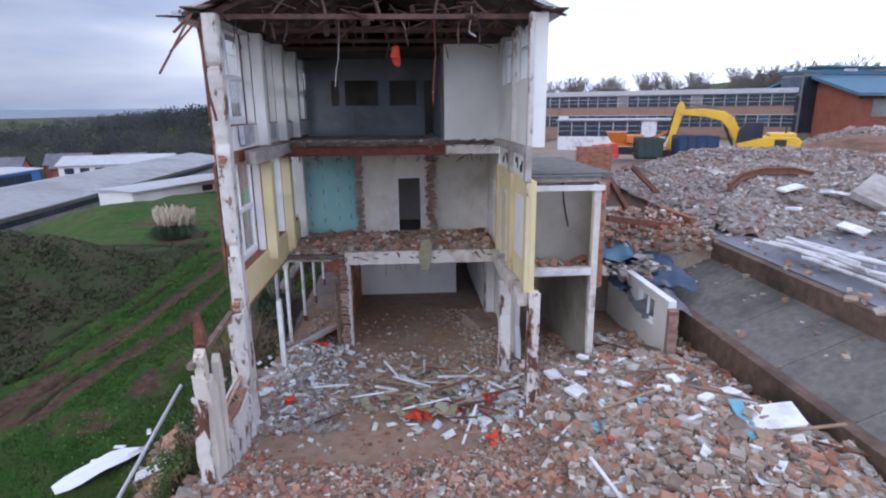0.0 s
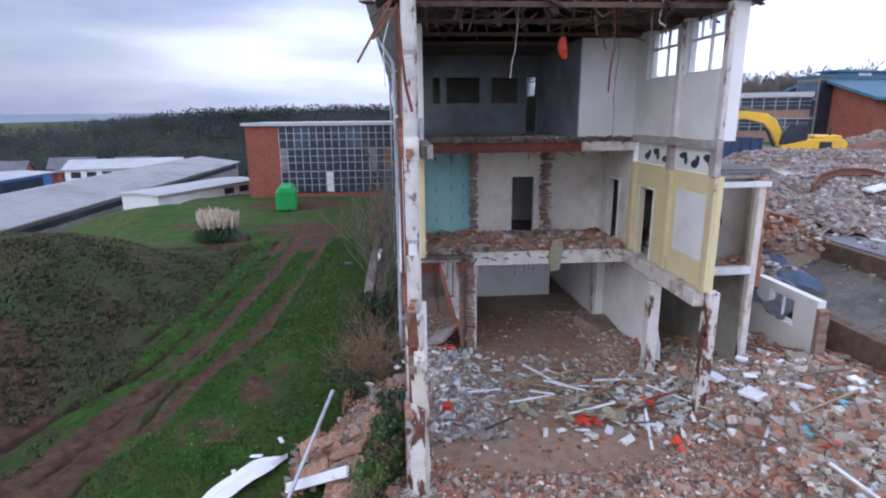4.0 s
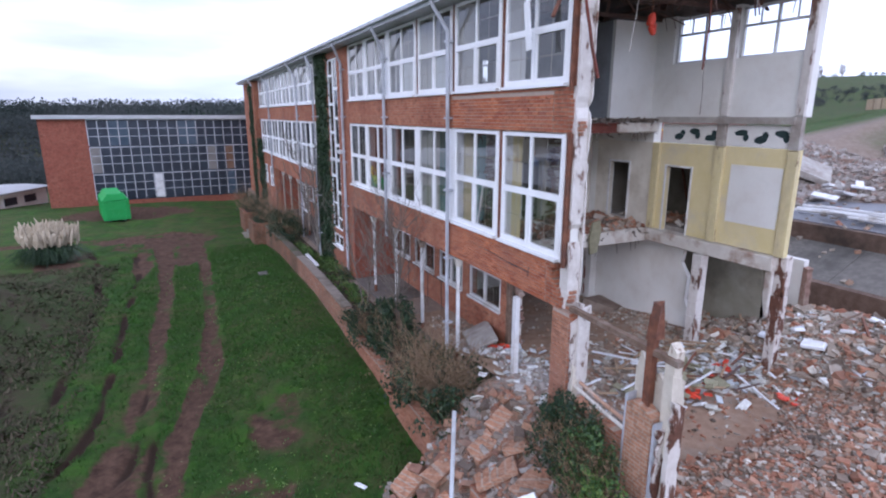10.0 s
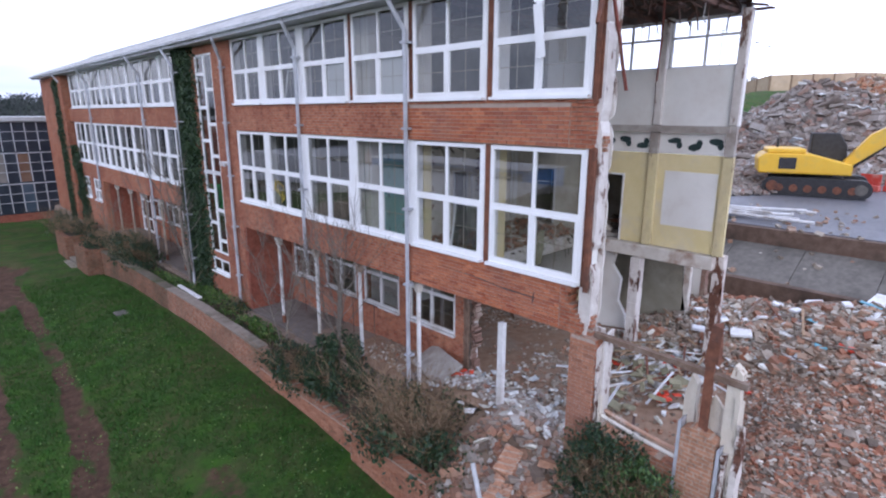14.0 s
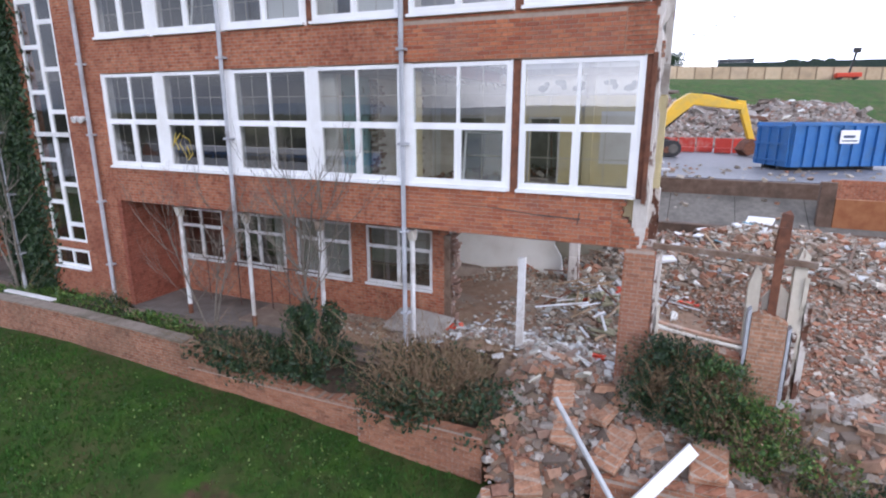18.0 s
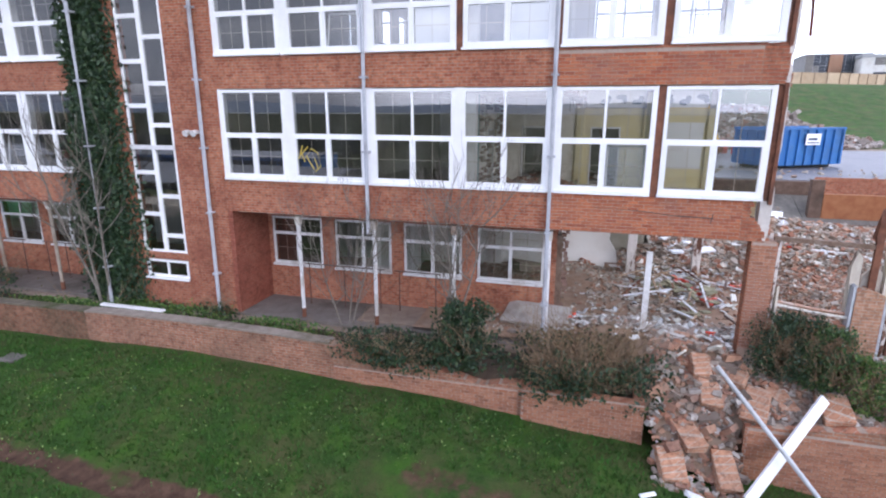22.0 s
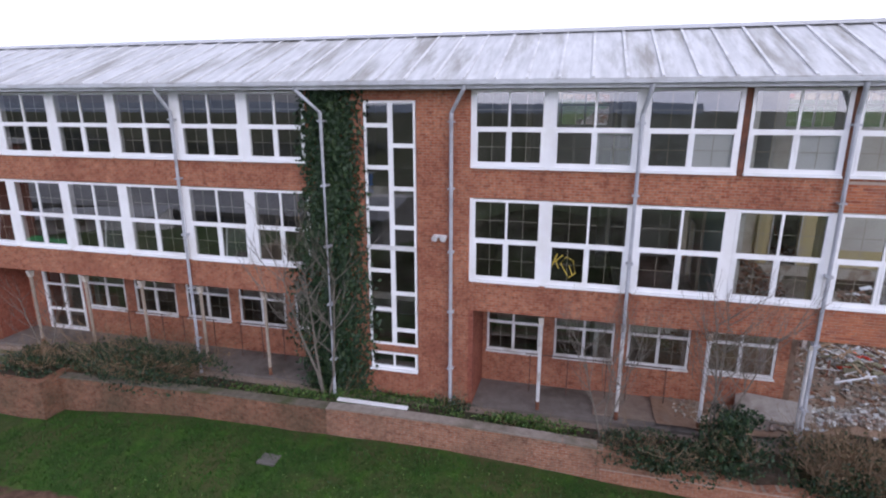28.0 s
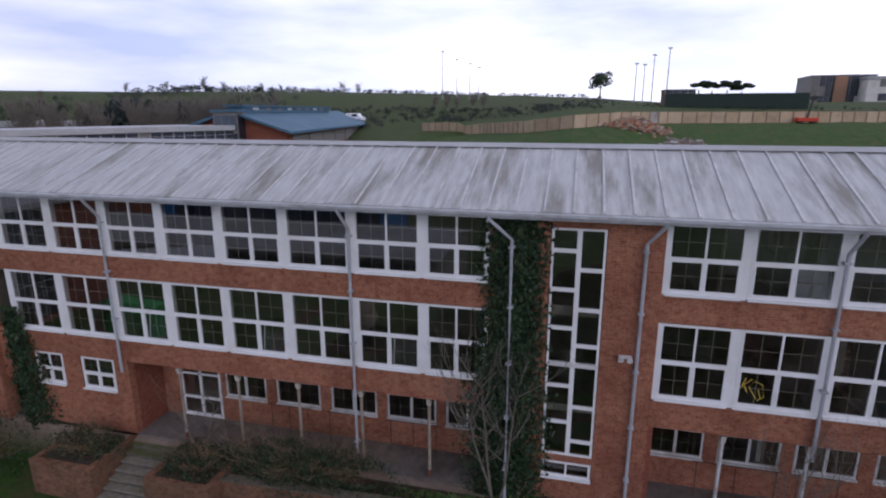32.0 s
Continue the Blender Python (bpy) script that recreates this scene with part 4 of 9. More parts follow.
posts = thing("wall_west_posts", "white cased and bare rusty posts between the windows", "post", kind="structure")
for units in (UNITS_R, UNITS_L):
    for y in units:
        for z0, z1 in ((4.262, 6.668), (7.482, 9.55)):
            if 13 < y < 15 or y < 13 or (z0 > 5 and 16 < y < 20):
                part("bare_post", Geo().box(XF + 0.05, y - 0.098, z0, XF + 0.11, y + 0.060, z1), M_RUST, posts, "bare rusty steel post")
                part("post_casing", Geo().box(XF + 0.03, y + 0.064, z0, XF + 0.12, y + 0.098, z1), M_UPVC, posts)
                part("inner_lining", Geo().box(XF + 0.122, y - 0.098, z0, XF + 0.30, y + 0.098, z1), M_WHITEWALL, posts, "off-white inner lining of the post")
            else:
                part("cased_post", Geo().box(XF + 0.03, y - 0.098, z0, XF + 0.30, y + 0.098, z1), M_UPVC, posts)

# stair window: a tall ladder of panes
win_count[0] += 1
w = thing("window_%d" % win_count[0], "tall white stair window with offset panes", "window", kind="structure")
fr = Geo().box(XF + 0.02, 27.05, 2.0, XF + 0.09, 27.12, 9.27).box(XF + 0.02, 28.5, 2.0, XF + 0.09, 28.57, 9.27)
fr.box(XF + 0.02, 27.12, 9.2, XF + 0.09, 28.5, 9.27).box(XF + 0.02, 27.12, 2.0, XF + 0.09, 28.5, 2.07)
part("window_frame", fr, M_UPVC, w)
part("mullion", Geo().box(XF + 0.022, 27.72, 2.07, XF + 0.088, 27.86, 9.2), M_UPVC, w)
for i, (z, side) in enumerate(((8.60, 0), (8.05, 1), (7.43, 0), (6.84, 1), (6.24, 0), (5.71, 1), (4.37, 0), (3.69, 1), (3.15, 0), (2.52, 1))):
    a, b = ((27.86, 28.5), (27.12, 27.72))[side]
    part("transom", Geo().box(XF + 0.024, a, z - 0.06, XF + 0.086, b, z + 0.06), M_UPVC, w)
part("sill_band", Geo().box(XF - 0.03, 27.05, 5.03, XF + 0.10, 28.57, 5.15), M_UPVC_OLD, w)
for a, b in ((27.12, 27.72), (27.86, 28.5)):
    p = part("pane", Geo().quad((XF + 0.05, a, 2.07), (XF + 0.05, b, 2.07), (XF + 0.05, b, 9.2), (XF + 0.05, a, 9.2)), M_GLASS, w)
    p.visible_shadow = False
pane_window(27.06, 28.56, 1.22, 1.76, XF + 0.02, 2, "small white window at the foot of the stair", rows=1, grid=False)
for a, b in ((44.65, 46.15), (47.05, 48.35)):
    pane_window(a, b, 2.07, 3.36, XF + 0.02, 2, "white framed ground floor window")

# recess behind the posts
g = Geo()
IW = [(23.5, 25.22), (21.25, 23.08), (19.1, 20.87), (16.77, 18.66)]
def pierced(x0, x1, ya, yb, z0, z1, holes, hz0, hz1):
    g = Geo().box(x0, ya, z0, x1, yb, hz0)
    g.box(x0, ya, hz1, x1, yb, z1)
    edge = ya
    for a, b in sorted(holes):
        g.box(x0, edge, hz0, x1, a, hz1)
        edge = b
    g.box(x0, edge, hz0, x1, yb, hz1)
    return g
wall("wall_recess_near", pierced(-2.3, -2.0, 16.45, 25.35, 0.35, 3.37, IW, 1.42, 2.95), M_BRICK, "red brick wall behind the covered walk")
for a, b in IW:
    pane_window(a + 0.01, b - 0.01, 1.44, 2.93, -2.28, 2, "grey-white framed window of the covered walk", mat=M_UPVC_OLD, split=0.66, fw=0.055, cf=0.016)
IL = [(39.3, 41.12), (37.0, 38.87), (34.72, 36.57), (32.45, 34.33), (30.5, 32.09)]
wall("wall_recess_far", pierced(-2.3, -2.0, 30.0, 41.32, 0.35, 3.37, IL, 1.42, 2.95), M_BRICK, "red brick wall behind the covered walk")
for a, b in IL:
    pane_window(a + 0.01, b - 0.01, 1.44, 2.93, -2.28, 2, "grey-white framed window of the covered walk", mat=M_UPVC_OLD, split=0.66, fw=0.055, cf=0.016)
# darker brick than the front: part of the recess shade is in its colour
wall("wall_recess_end_near", Geo().box(-3.99, 25.36, 0.35, -2.0, 25.498, 3.37), M_BRICK_FAR, "darkened red brick side wall of the covered walk")
wall("wall_recess_end_far", Geo().box(-3.7, 44.0, 0.35, -2.0, 44.25, 3.37).box(-3.7, 30.0, 0.35, -2.0, 30.2, 3.37), M_BRICK_FAR, "darkened red brick side wall of the covered walk")
solid("ceiling_walk", Geo().box(XF + 0.31, 16.42, 3.30, -2.3, 25.35, 3.37).box(XF + 0.31, 30.2, 3.30, -2.3, 44.0, 3.37), M_CONC_PALE, "painted soffit over the covered walk", "ceiling", kind="structure")

# rooms behind the glass: their shade is put into dark wall and ceiling colours
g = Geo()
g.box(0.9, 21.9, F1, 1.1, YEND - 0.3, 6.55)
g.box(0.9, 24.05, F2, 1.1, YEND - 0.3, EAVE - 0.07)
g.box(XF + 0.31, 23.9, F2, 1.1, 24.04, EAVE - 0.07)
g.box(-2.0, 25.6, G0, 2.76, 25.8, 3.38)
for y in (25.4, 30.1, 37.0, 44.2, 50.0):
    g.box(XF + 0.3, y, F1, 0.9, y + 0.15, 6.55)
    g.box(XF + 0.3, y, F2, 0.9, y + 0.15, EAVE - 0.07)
wall("wall_inner_rooms", g, M_ROOM, "partition of the rear rooms, room shade in its colour")
# thin dark layer added over the slabs to carry the rooms' shade
solid("floor_covering_first", Geo().box(XF + 0.31, 19.3, F1 + 0.002, 0.89, YEND - 0.31, F1 + 0.012).box(XF + 0.31, 21.7, F2 + 0.002, 0.89, YEND - 0.31, F2 + 0.012), M_FLOORSHADE, "thin dark floor layer added for the shade of the rear rooms", "floor", kind="structure")
solid("ceiling_first", Geo().box(XF + 0.31, 19.3, 6.50, 0.89, YEND - 0.31, 6.545), M_ROOM, "ceiling of the middle rooms, room shade in its colour", "ceiling", kind="structure")

# ---- cut end: partitions, beams, columns ----
wall("wall_partition_teal", Geo().box(-3.7, 18.8, F1, -1.65, 18.95, 6.55), M_TEAL, "teal painted partition")
g = Geo().box(-1.60, 18.8, F1, -0.31, 18.95, 6.55).box(0.43, 18.8, F1, 0.62, 18.95, 6.55).box(-0.31, 18.8, 5.52, 0.43, 18.95, 6.55)
wall("wall_partition_cream", g, M_PLASTER, "cream plaster partition with an open doorway")
wall("wall_partition_grey", Geo().box(0.95, 19.1, F1, 2.76, 19.25, 6.55), M_PLASTER, "bare plaster back wall")
wall("wall_partition_upper", Geo().box(1.15, 16.6, F2, 2.76, 16.72, EAVE - 0.1), M_WHITEWALL, "off-white partition panel of the upper floor")
wall("wall_partition_upper_side", Geo().box(1.15, 16.72, F2, 1.27, 21.5, EAVE - 0.1), M_BLUEWALL, "grey-blue corridor partition")
g2 = Geo()
for (x0, x1) in ((-3.7, -2.76), (-2.48, -2.26), (-1.02, -0.6), (0.41, 0.71), (1.08, 1.15)):
    g2.box(x0, 21.5, 7.95, x1, 21.65, 8.86)
g2.box(-3.7, 21.5, F2, 0.71, 21.65, 7.95).box(1.08, 21.5, F2, 1.15, 21.65, 7.95).box(-3.7, 21.5, 8.86, 1.15, 21.65, EAVE - 0.07)
wall("wall_upper_back", g2, M_BLUEWALL, "grey-blue painted back wall with hatch openings and a doorway")
wall("wall_ground_back", Geo().box(-2.0, 21.7, G0, 1.9, 21.85, 3.38).box(1.9, 21.7, 2.4, 2.76, 21.85, 3.38), M_WHITEWALL, "white painted back wall")
wall("wall_ground_east", Geo().prism([(14.6, 0.5), (18.8, 0.5), (18.8, 3.2), (15.1, 3.2), (15.2, 2.7), (14.9, 2.3), (14.95, 1.6), (14.7, 1.2)], 3.06, 3.2, "x"), M_WHITEWALL, "off-white ground floor wall")

for k, xx in enumerate((-3.3, -2.85, -2.35, -1.95)):
    t = thing("fixing_scar", "broken line of dark fixing marks on the teal wall", "mark", "fixing scars", at=(xx, 18.79, 3.95))
    for i in range(5):
        part("mark", Geo().box(xx - 0.012 + 0.01 * (i % 2), 18.792, 3.95 + 0.5 * i + 0.07 * k, xx + 0.012, 18.798, 4.12 + 0.5 * i + 0.07 * k), M_DARK, t)

# columns and beams of the cut end
def column(x, y, z0, z1, w, d, label, lean=0.0, seed=0):
    r = random.Random(seed)
    t = thing("column", label, "column", "columns of the open ground floor", at=(x, y, z0))
    g = Geo()
    n = 6
    prev = None
    for i in range(n):
        a, b = z0 + (z1 - z0) * i / n, z0 + (z1 - z0) * (i + 1) / n
        ox = r.uniform(-0.012, 0.012)
        g.box(x - w / 2 + ox, y - d / 2 + ox, a, x + w / 2 + ox, y + d / 2, b - 0.0005)
    part("shaft", g, M_FLAKE if seed != 2 else M_FLAKE_RUST, t, bevel=0.015)
    g = Geo()
    for i in range(3):
        zz = z0 + (z1 - z0) * r.uniform(0.05, 0.95)
        hh, q = r.uniform(0.15, 0.5), r.uniform(0.04, w * 0.35)
        g.prism([(x - w / 2 - 0.004, zz), (x - w / 2 + q * 0.7, zz + hh * 0.2), (x - w / 2 + q, zz + hh * 0.55), (x - w / 2 + q * 0.4, zz + hh * 0.8), (x - w / 2 - 0.004, zz + hh)], y - d / 2 - 0.018, y - d / 2 + 0.02, "y")
    part("bare_patch", g, M_RUST, t, "rust-stained patch where the paint has gone")
    return t


column(2.62, 14.2, 0.5, 3.22, 0.30, 0.30, "white painted concrete column with chipped edges", seed=1)
column(2.92, 12.05, 0.6, 3.62, 0.26, 0.28, "white painted column with bare rusty patches", seed=2)
column(2.85, 19.2, 0.38, 3.40, 0.26, 0.26, "cream painted concrete column", seed=3)
column(-1.88, 16.5, 0.38, 3.22, 0.16, 0.24, "thin white column at the broken floor edge", seed=4)
g = Geo().box(-1.95, YB - 0.16, 3.2, 2.76, YB - 0.002, 3.60)
solid("concrete_beam", g, M_CONC_PALE, "cream painted beam under the broken first floor edge", "beam", bevel=0.02)
g = Geo().box(2.55, YC + 0.12, 3.24, 3.0, YB - 0.17, 3.60)
solid("concrete_beam", g, M_CONC_PALE, "cream painted beam carrying the yellow wall", "beam", bevel=0.02)
solid("steel_beam", Geo().box(-3.5, YB - 0.12, 6.52, 1.15, YB - 0.002, 6.74).box(-3.5, YB - 0.22, 6.50, 1.15, YB + 0.0, 6.53).box(-3.5, YB - 0.2, 6.74, 1.15, YB - 0.002, 6.77), M_REDSTEEL, "red oxide steel joist along the broken second floor", "beam")
solid("concrete_beam", Geo().box(1.16, YB - 0.2, 6.50, 2.75, YB - 0.002, 6.78), M_CONC_PALE, "white painted beam end with broken face", "beam", bevel=0.03)


M_DIRTCONC = surf("dirty_broken_concrete", (0.10, 0.08, 0.065), (0.21, 0.175, 0.145), 6.0, (0.07, 0.055, 0.045), 1.5, 0.95, bump=0.5)


def ragged_edge(name, label, x0, x1, y, z0, z1, n, mat, seed, deep=0.5):
    r = random.Random(seed)
    g = Geo()
    for i in range(n):
        a = x0 + (x1 - x0) * i / n
        b = x0 + (x1 - x0) * (i + 1) / n
        g.box(a, y - r.uniform(0.05, deep), z0 + r.uniform(0.0, 0.05), b - 0.004, y - 0.003, z1 - r.uniform(0.0, 0.06))
    return solid(name, g, mat, label, "broken slab", kind="structure")


ragged_edge("floor_second_broken_edge", "ragged broken concrete edge", -3.65, 2.7, YB, 6.78, 6.92, 46, M_DIRTCONC, 5, 0.30)
ragged_edge("floor_first_broken_edge", "ragged broken concrete edge", -3.65, -1.97, YB, 3.40, 3.58, 9, M_DIRTCONC, 6, 0.25)

r = random.Random(12)
g = Geo()
for i in range(120):
    a = Vector((r.uniform(-3.6, 2.65), YB - r.uniform(0.02, 0.28), r.choice([6.48, 6.8, 6.88, 3.42, 3.58]) + r.uniform(-0.04, 0.06)))
    b = a + Vector((r.uniform(-0.25, 0.25), -r.uniform(0.0, 0.15), r.uniform(-0.16, 0.04)))
    g.beam(a, b, r.uniform(0.01, 0.07), r.uniform(0.01, 0.03))
for i in range(26):
    a = Vector((r.uniform(-3.5, 2.6), YB - r.uniform(0.03, 0.2), r.choice([6.5, 3.25])))
    g.tube([a, a + Vector((r.uniform(-0.05, 0.05), -0.02, -r.uniform(0.1, 0.4)))], 0.008, 4)
solid("floor_edge_debris", g, M_DIRTCONC, "splinters and wires along the torn floor edges", "debris", kind="stuff")

# end pier of the west facade: painted concrete with torn plaster
pier = thing("end_pier", "white painted end pier with torn plaster and bare brick", "pier", at=(XF, YC, 3.4))
r = random.Random(3)


def torn_edge(y0, z0, z1, n, amp, bites, rng):
    """A torn upright edge: small roughness and a few deeper bites."""
    holes = [(rng.uniform(z0, z1), rng.uniform(0.08, 0.25), rng.uniform(0.04, 0.10)) for _ in range(bites)]
    pts, walk_y = [], 0.0
    for i in range(n + 1):
        z = z0 + (z1 - z0) * i / n
        walk_y = 0.8 * walk_y + rng.uniform(-amp, amp)
        pts.append((y0 + walk_y + sum(d * max(0.0, 1 - abs(z - c) / w) for c, w, d in holes), z))
    return pts


part("shaft", Geo().prism([(YC + 0.10, 3.3)] + torn_edge(YC - 0.14, 3.3, 9.66, 70, 0.008, 5, r) + [(YC + 0.10, 9.66)], -3.93, -3.66, "x"), M_FLAKE, pier)
part("plaster_skin", Geo().prism([(YC + 0.08, 3.3)] + torn_edge(YC - 0.17, 3.3, 9.66, 60, 0.010, 9, r) + [(YC + 0.08, 9.66)], -3.655, -3.63, "x"), M_FLAKE, pier, "torn plaster skin")
for i in range(9):
    z = r.choice([3.45, 3.6, 6.55, 6.75]) + r.uniform(-0.1, 0.1)
    part("brick", Geo().box(-3.92 + r.uniform(0, 0.05), YC - 0.155 - r.uniform(0, 0.03), z, -3.72 - r.uniform(0, 0.08), YC - 0.05, z + 0.065), M_BRICK_OLD, pier)
g = Geo().box(-4.02, YC - 0.05, 7.4, -3.96, YC + 0.02, 9.6).box(-4.03, YC - 0.09, 4.2, -3.97, YC - 0.02, 6.7)
part("steel_angle", g, M_RUST, pier, "rusty steel angle")
# inner piers along the west wall
for y in (14.40, 16.62, 18.6):
    t = thing("inner_pier", "off-white inner pier between classroom windows", "pier", "inner piers", at=(-3.65, y, F1))
    part("upper_shaft", Geo().box(-3.68, y - 0.15, F2 + 0.1, -3.42, y + 0.15, EAVE - 0.1), M_WHITEWALL, t, bevel=0.01)
    part("lower_shaft", Geo().box(-3.68, y - 0.15, 3.62 if y > 16.5 else 4.0, -3.42, y + 0.15, 6.54), M_YELLOW if y < 17 else M_WHITEWALL, t, bevel=0.01)
g = Geo().box(-3.695, YC + 0.12, 3.5, -3.64, 18.8, 4.25)
wall("wall_west_inner_lining", g, M_YELLOW, "pale yellow plaster below the classroom windows")
g = Geo().box(-3.695, YC + 0.12, 6.95, -3.64, 21.5, 7.46)
wall("wall_west_inner_lining_upper", g, M_WHITEWALL, "off-white plaster below the upper windows")
ragged_edge("floor_second_west_stub", "broken floor edge along the west wall", -3.69, -3.3, YB - 0.1, 6.62, 6.95, 3, M_CONC, 9, 4.2)
for (y, z) in ((12.9, 7.06), (15.1, 7.06)):
    t = thing("radiator", "grey-blue panel radiator under the window", "radiator", "classroom radiators", at=(-3.6, y, z))
    part("panel", Geo().box(-3.60, y - 0.4, z, -3.50, y + 0.45, z + 0.42), M_PIPE, t, bevel=0.015)
    for k in range(3):
        part("bracket", Geo().box(-3.64, y - 0.3 + 0.3 * k, z + 0.1, -3.60, y - 0.27 + 0.3 * k, z + 0.3), M_RUST, t)

# east wall details
def east_window(y0, y1):
    win_count[0] += 1
    w = thing("window_%d" % win_count[0], "white framed upper window over the demolition yard", "window", kind="structure")
    x = 2.86
    part("window_frame", Geo().box(x, y0, 8.40, x + 0.07, y0 + 0.06, 9.62).box(x, y1 - 0.06, 8.40, x + 0.07, y1, 9.62).box(x, y0, 8.40, x + 0.07, y1, 8.46).box(x, y0, 9.56, x + 0.07, y1, 9.62), M_UPVC_OLD, w)
    m = (y0 + y1) / 2
    part("mullion", Geo().box(x + 0.005, m - 0.03, 8.46, x + 0.065, m + 0.03, 9.56), M_UPVC_OLD, w)
    part("transom", Geo().box(x + 0.003, y0 + 0.06, 9.14, x + 0.067, y1 - 0.06, 9.20), M_UPVC_OLD, w)
    for k in (0.25, 0.75):
        yy = y0 + (y1 - y0) * k
        part("glazing_bar", Geo().box(x + 0.01, yy - 0.012, 9.20, x + 0.06, yy + 0.012, 9.56), M_UPVC_OLD, w)
    p = part("pane", Geo().quad((x + 0.03, y0 + 0.06, 8.46), (x + 0.03, y1 - 0.06, 8.46), (x + 0.03, y1 - 0.06, 9.56), (x + 0.03, y0 + 0.06, 9.56)), M_GLASS_EAST, w)
    p.visible_shadow = False


east_window(12.12, 13.93)
east_window(14.14, 15.93)
y = 16.9
while y < 56:
    east_window(y + 0.02, y + 1.83)
    y += 2.37
for i, (y, z0, z1) in enumerate(((12.08, 3.62, 9.7), (14.04, 3.62, 9.6), (16.2, 3.62, 6.6))):
    t = thing("wall_pier", "painted wall pier with rusty stain at the floor lines", "pier", "wall piers", at=(2.7, y, z0))
    part("shaft", Geo().box(2.66, y - 0.13, z0, 2.765, y + 0.13, 6.18), M_FLAKE_YELLOW, t, bevel=0.01)
    if z1 > 7:
        part("upper_shaft", Geo().box(2.66, y - 0.10, 6.98, 2.765, y + 0.10, z1), M_FLAKE, t, bevel=0.01)
        part("floor_joint", Geo().box(2.63, y - 0.12, 6.2, 2.765, y + 0.12, 6.97), M_CONC, t, "broken rusty joint at the floor line")
solid("floor_ledge", Geo().box(2.58, YC + 0.1, 6.78, 2.758, YB - 0.2, 6.95), M_CONC, "broken concrete floor ledge along the wall", "ledge", kind="structure")
M_BLOT = surf("dark_green_paint", (0.012, 0.03, 0.03), (0.02, 0.045, 0.045), 5.0, None, 0.5, 0.7)
frieze = thing("frieze_board", "white frieze board with dark painted blots", "frieze", at=(2.74, 14.2, 6.2))
part("board", Geo().box(2.735, YC + 0.25, 6.22, 2.757, 16.05, 6.76), M_WHITEWALL, frieze)
r = random.Random(11)
for k, yy in enumerate((12.45, 12.98, 13.5, 14.42, 14.95, 15.45)):
    zz, up = (6.40, 1) if k % 2 else (6.56, -1)
    g = Geo().prism([(yy + 0.19 * math.cos(q * 0.785) * r.uniform(0.8, 1.15), zz + 0.09 * math.sin(q * 0.785) * r.uniform(0.7, 1.2)) for q in range(8)], 2.7305, 2.7345, "x")
    part("blot", g, M_BLOT, frieze, "dark green painted blot")
    g = Geo().prism([(yy - 0.12 + 0.085 * math.cos(q * 0.785), zz + up * 0.11 + 0.105 * math.sin(q * 0.785) * r.uniform(0.8, 1.2)) for q in range(8)], 2.7295, 2.7345, "x")
    part("blot", g, M_BLOT, frieze, "dark green painted blot")
solid("wall_panel", Geo().box(2.745, 12.3, 4.25, 2.757, 13.7, 5.75), M_WHITEWALL, "pale board screwed to the yellow wall", "board")
for (y0, y1) in ((14.93, 15.80), (17.3, 18.15)):
    t = thing("door_%d" % (1 if y0 < 16 else 2), "white door lining of an empty doorway", "doorway", kind="structure")
    part("jamb", Geo().box(2.73, y0 - 0.05, F1, 2.92, y0 - 0.002, 5.52), M_UPVC_OLD, t)
    part("jamb", Geo().box(2.73, y1 + 0.002, F1, 2.92, y1 + 0.05, 5.52), M_UPVC_OLD, t)
    part("head", Geo().box(2.73, y0 - 0.05, 5.525, 2.92, y1 + 0.05, 5.58), M_UPVC_OLD, t)
t = thing("door_3", "white door lining of an empty doorway", "doorway", kind="structure")
part("jamb", Geo().box(-0.36, 18.77, F1, -0.312, 18.97, 5.52), M_UPVC_OLD, t)
part("jamb", Geo().box(0.432, 18.77, F1, 0.48, 18.97, 5.52), M_UPVC_OLD, t)
part("head", Geo().box(-0.36, 18.77, 5.523, 0.48, 18.97, 5.57), M_UPVC_OLD, t)
wall("wall_corridor_behind", Geo().box(-3.7, 21.2, F1, 2.76, 21.35, 6.55), M_INNER, "grey-brown wall of the corridor beyond")
# closed box added behind the doorways to keep them dark
wall("wall_annex_dark", Geo().box(5.2, 14.2, 3.3, 5.3, 19.0, 6.0).box(2.93, 14.2, 3.3, 5.2, 14.3, 6.0).box(2.93, 18.9, 3.3, 5.2, 19.0, 6.0).box(XE + 0.02, 14.3, 3.3, 5.2, 18.9, 3.5), M_INNER, "walls added to shut daylight out behind the doorways")
wall("roof_annex_passage", Geo().box(2.91, 14.1, 6.004, 5.4, 19.1, 6.14), M_CONC_DARK, "roof added to shut daylight out behind the doorways")

M_BRICK_MUTE = surf("dusty_old_brick", (0.21, 0.125, 0.095), (0.29, 0.19, 0.15), 8.0, (0.40, 0.33, 0.27), 1.5, 0.9, bump=0.3)
# toothed brick scars where partitions were torn off
def brick_scar(name, x0, y, z0, z1, w, seed, label, mat=M_BRICK):
    t = thing(name, label, "brickwork", at=(x0, y, z0))
    r = random.Random(seed)
    me = Geo().box(-0.105, -0.05, 0, 0.105, 0.05, 0.063).mesh("brick")
    me.materials.append(mat)
    z = z0
    while z < z1:
        for k in range(2):
            if r.random() < 0.75:
                o = new("brick", me)
                o.parent = t
                o.matrix_parent_inverse = Matrix.Translation(-t.location)
                o.matrix_basis = pose(x0 + r.uniform(-w, w), y - r.uniform(0.0, 0.25), z, 0, 0, r.uniform(-6, 6))
        z += 0.075
    return t


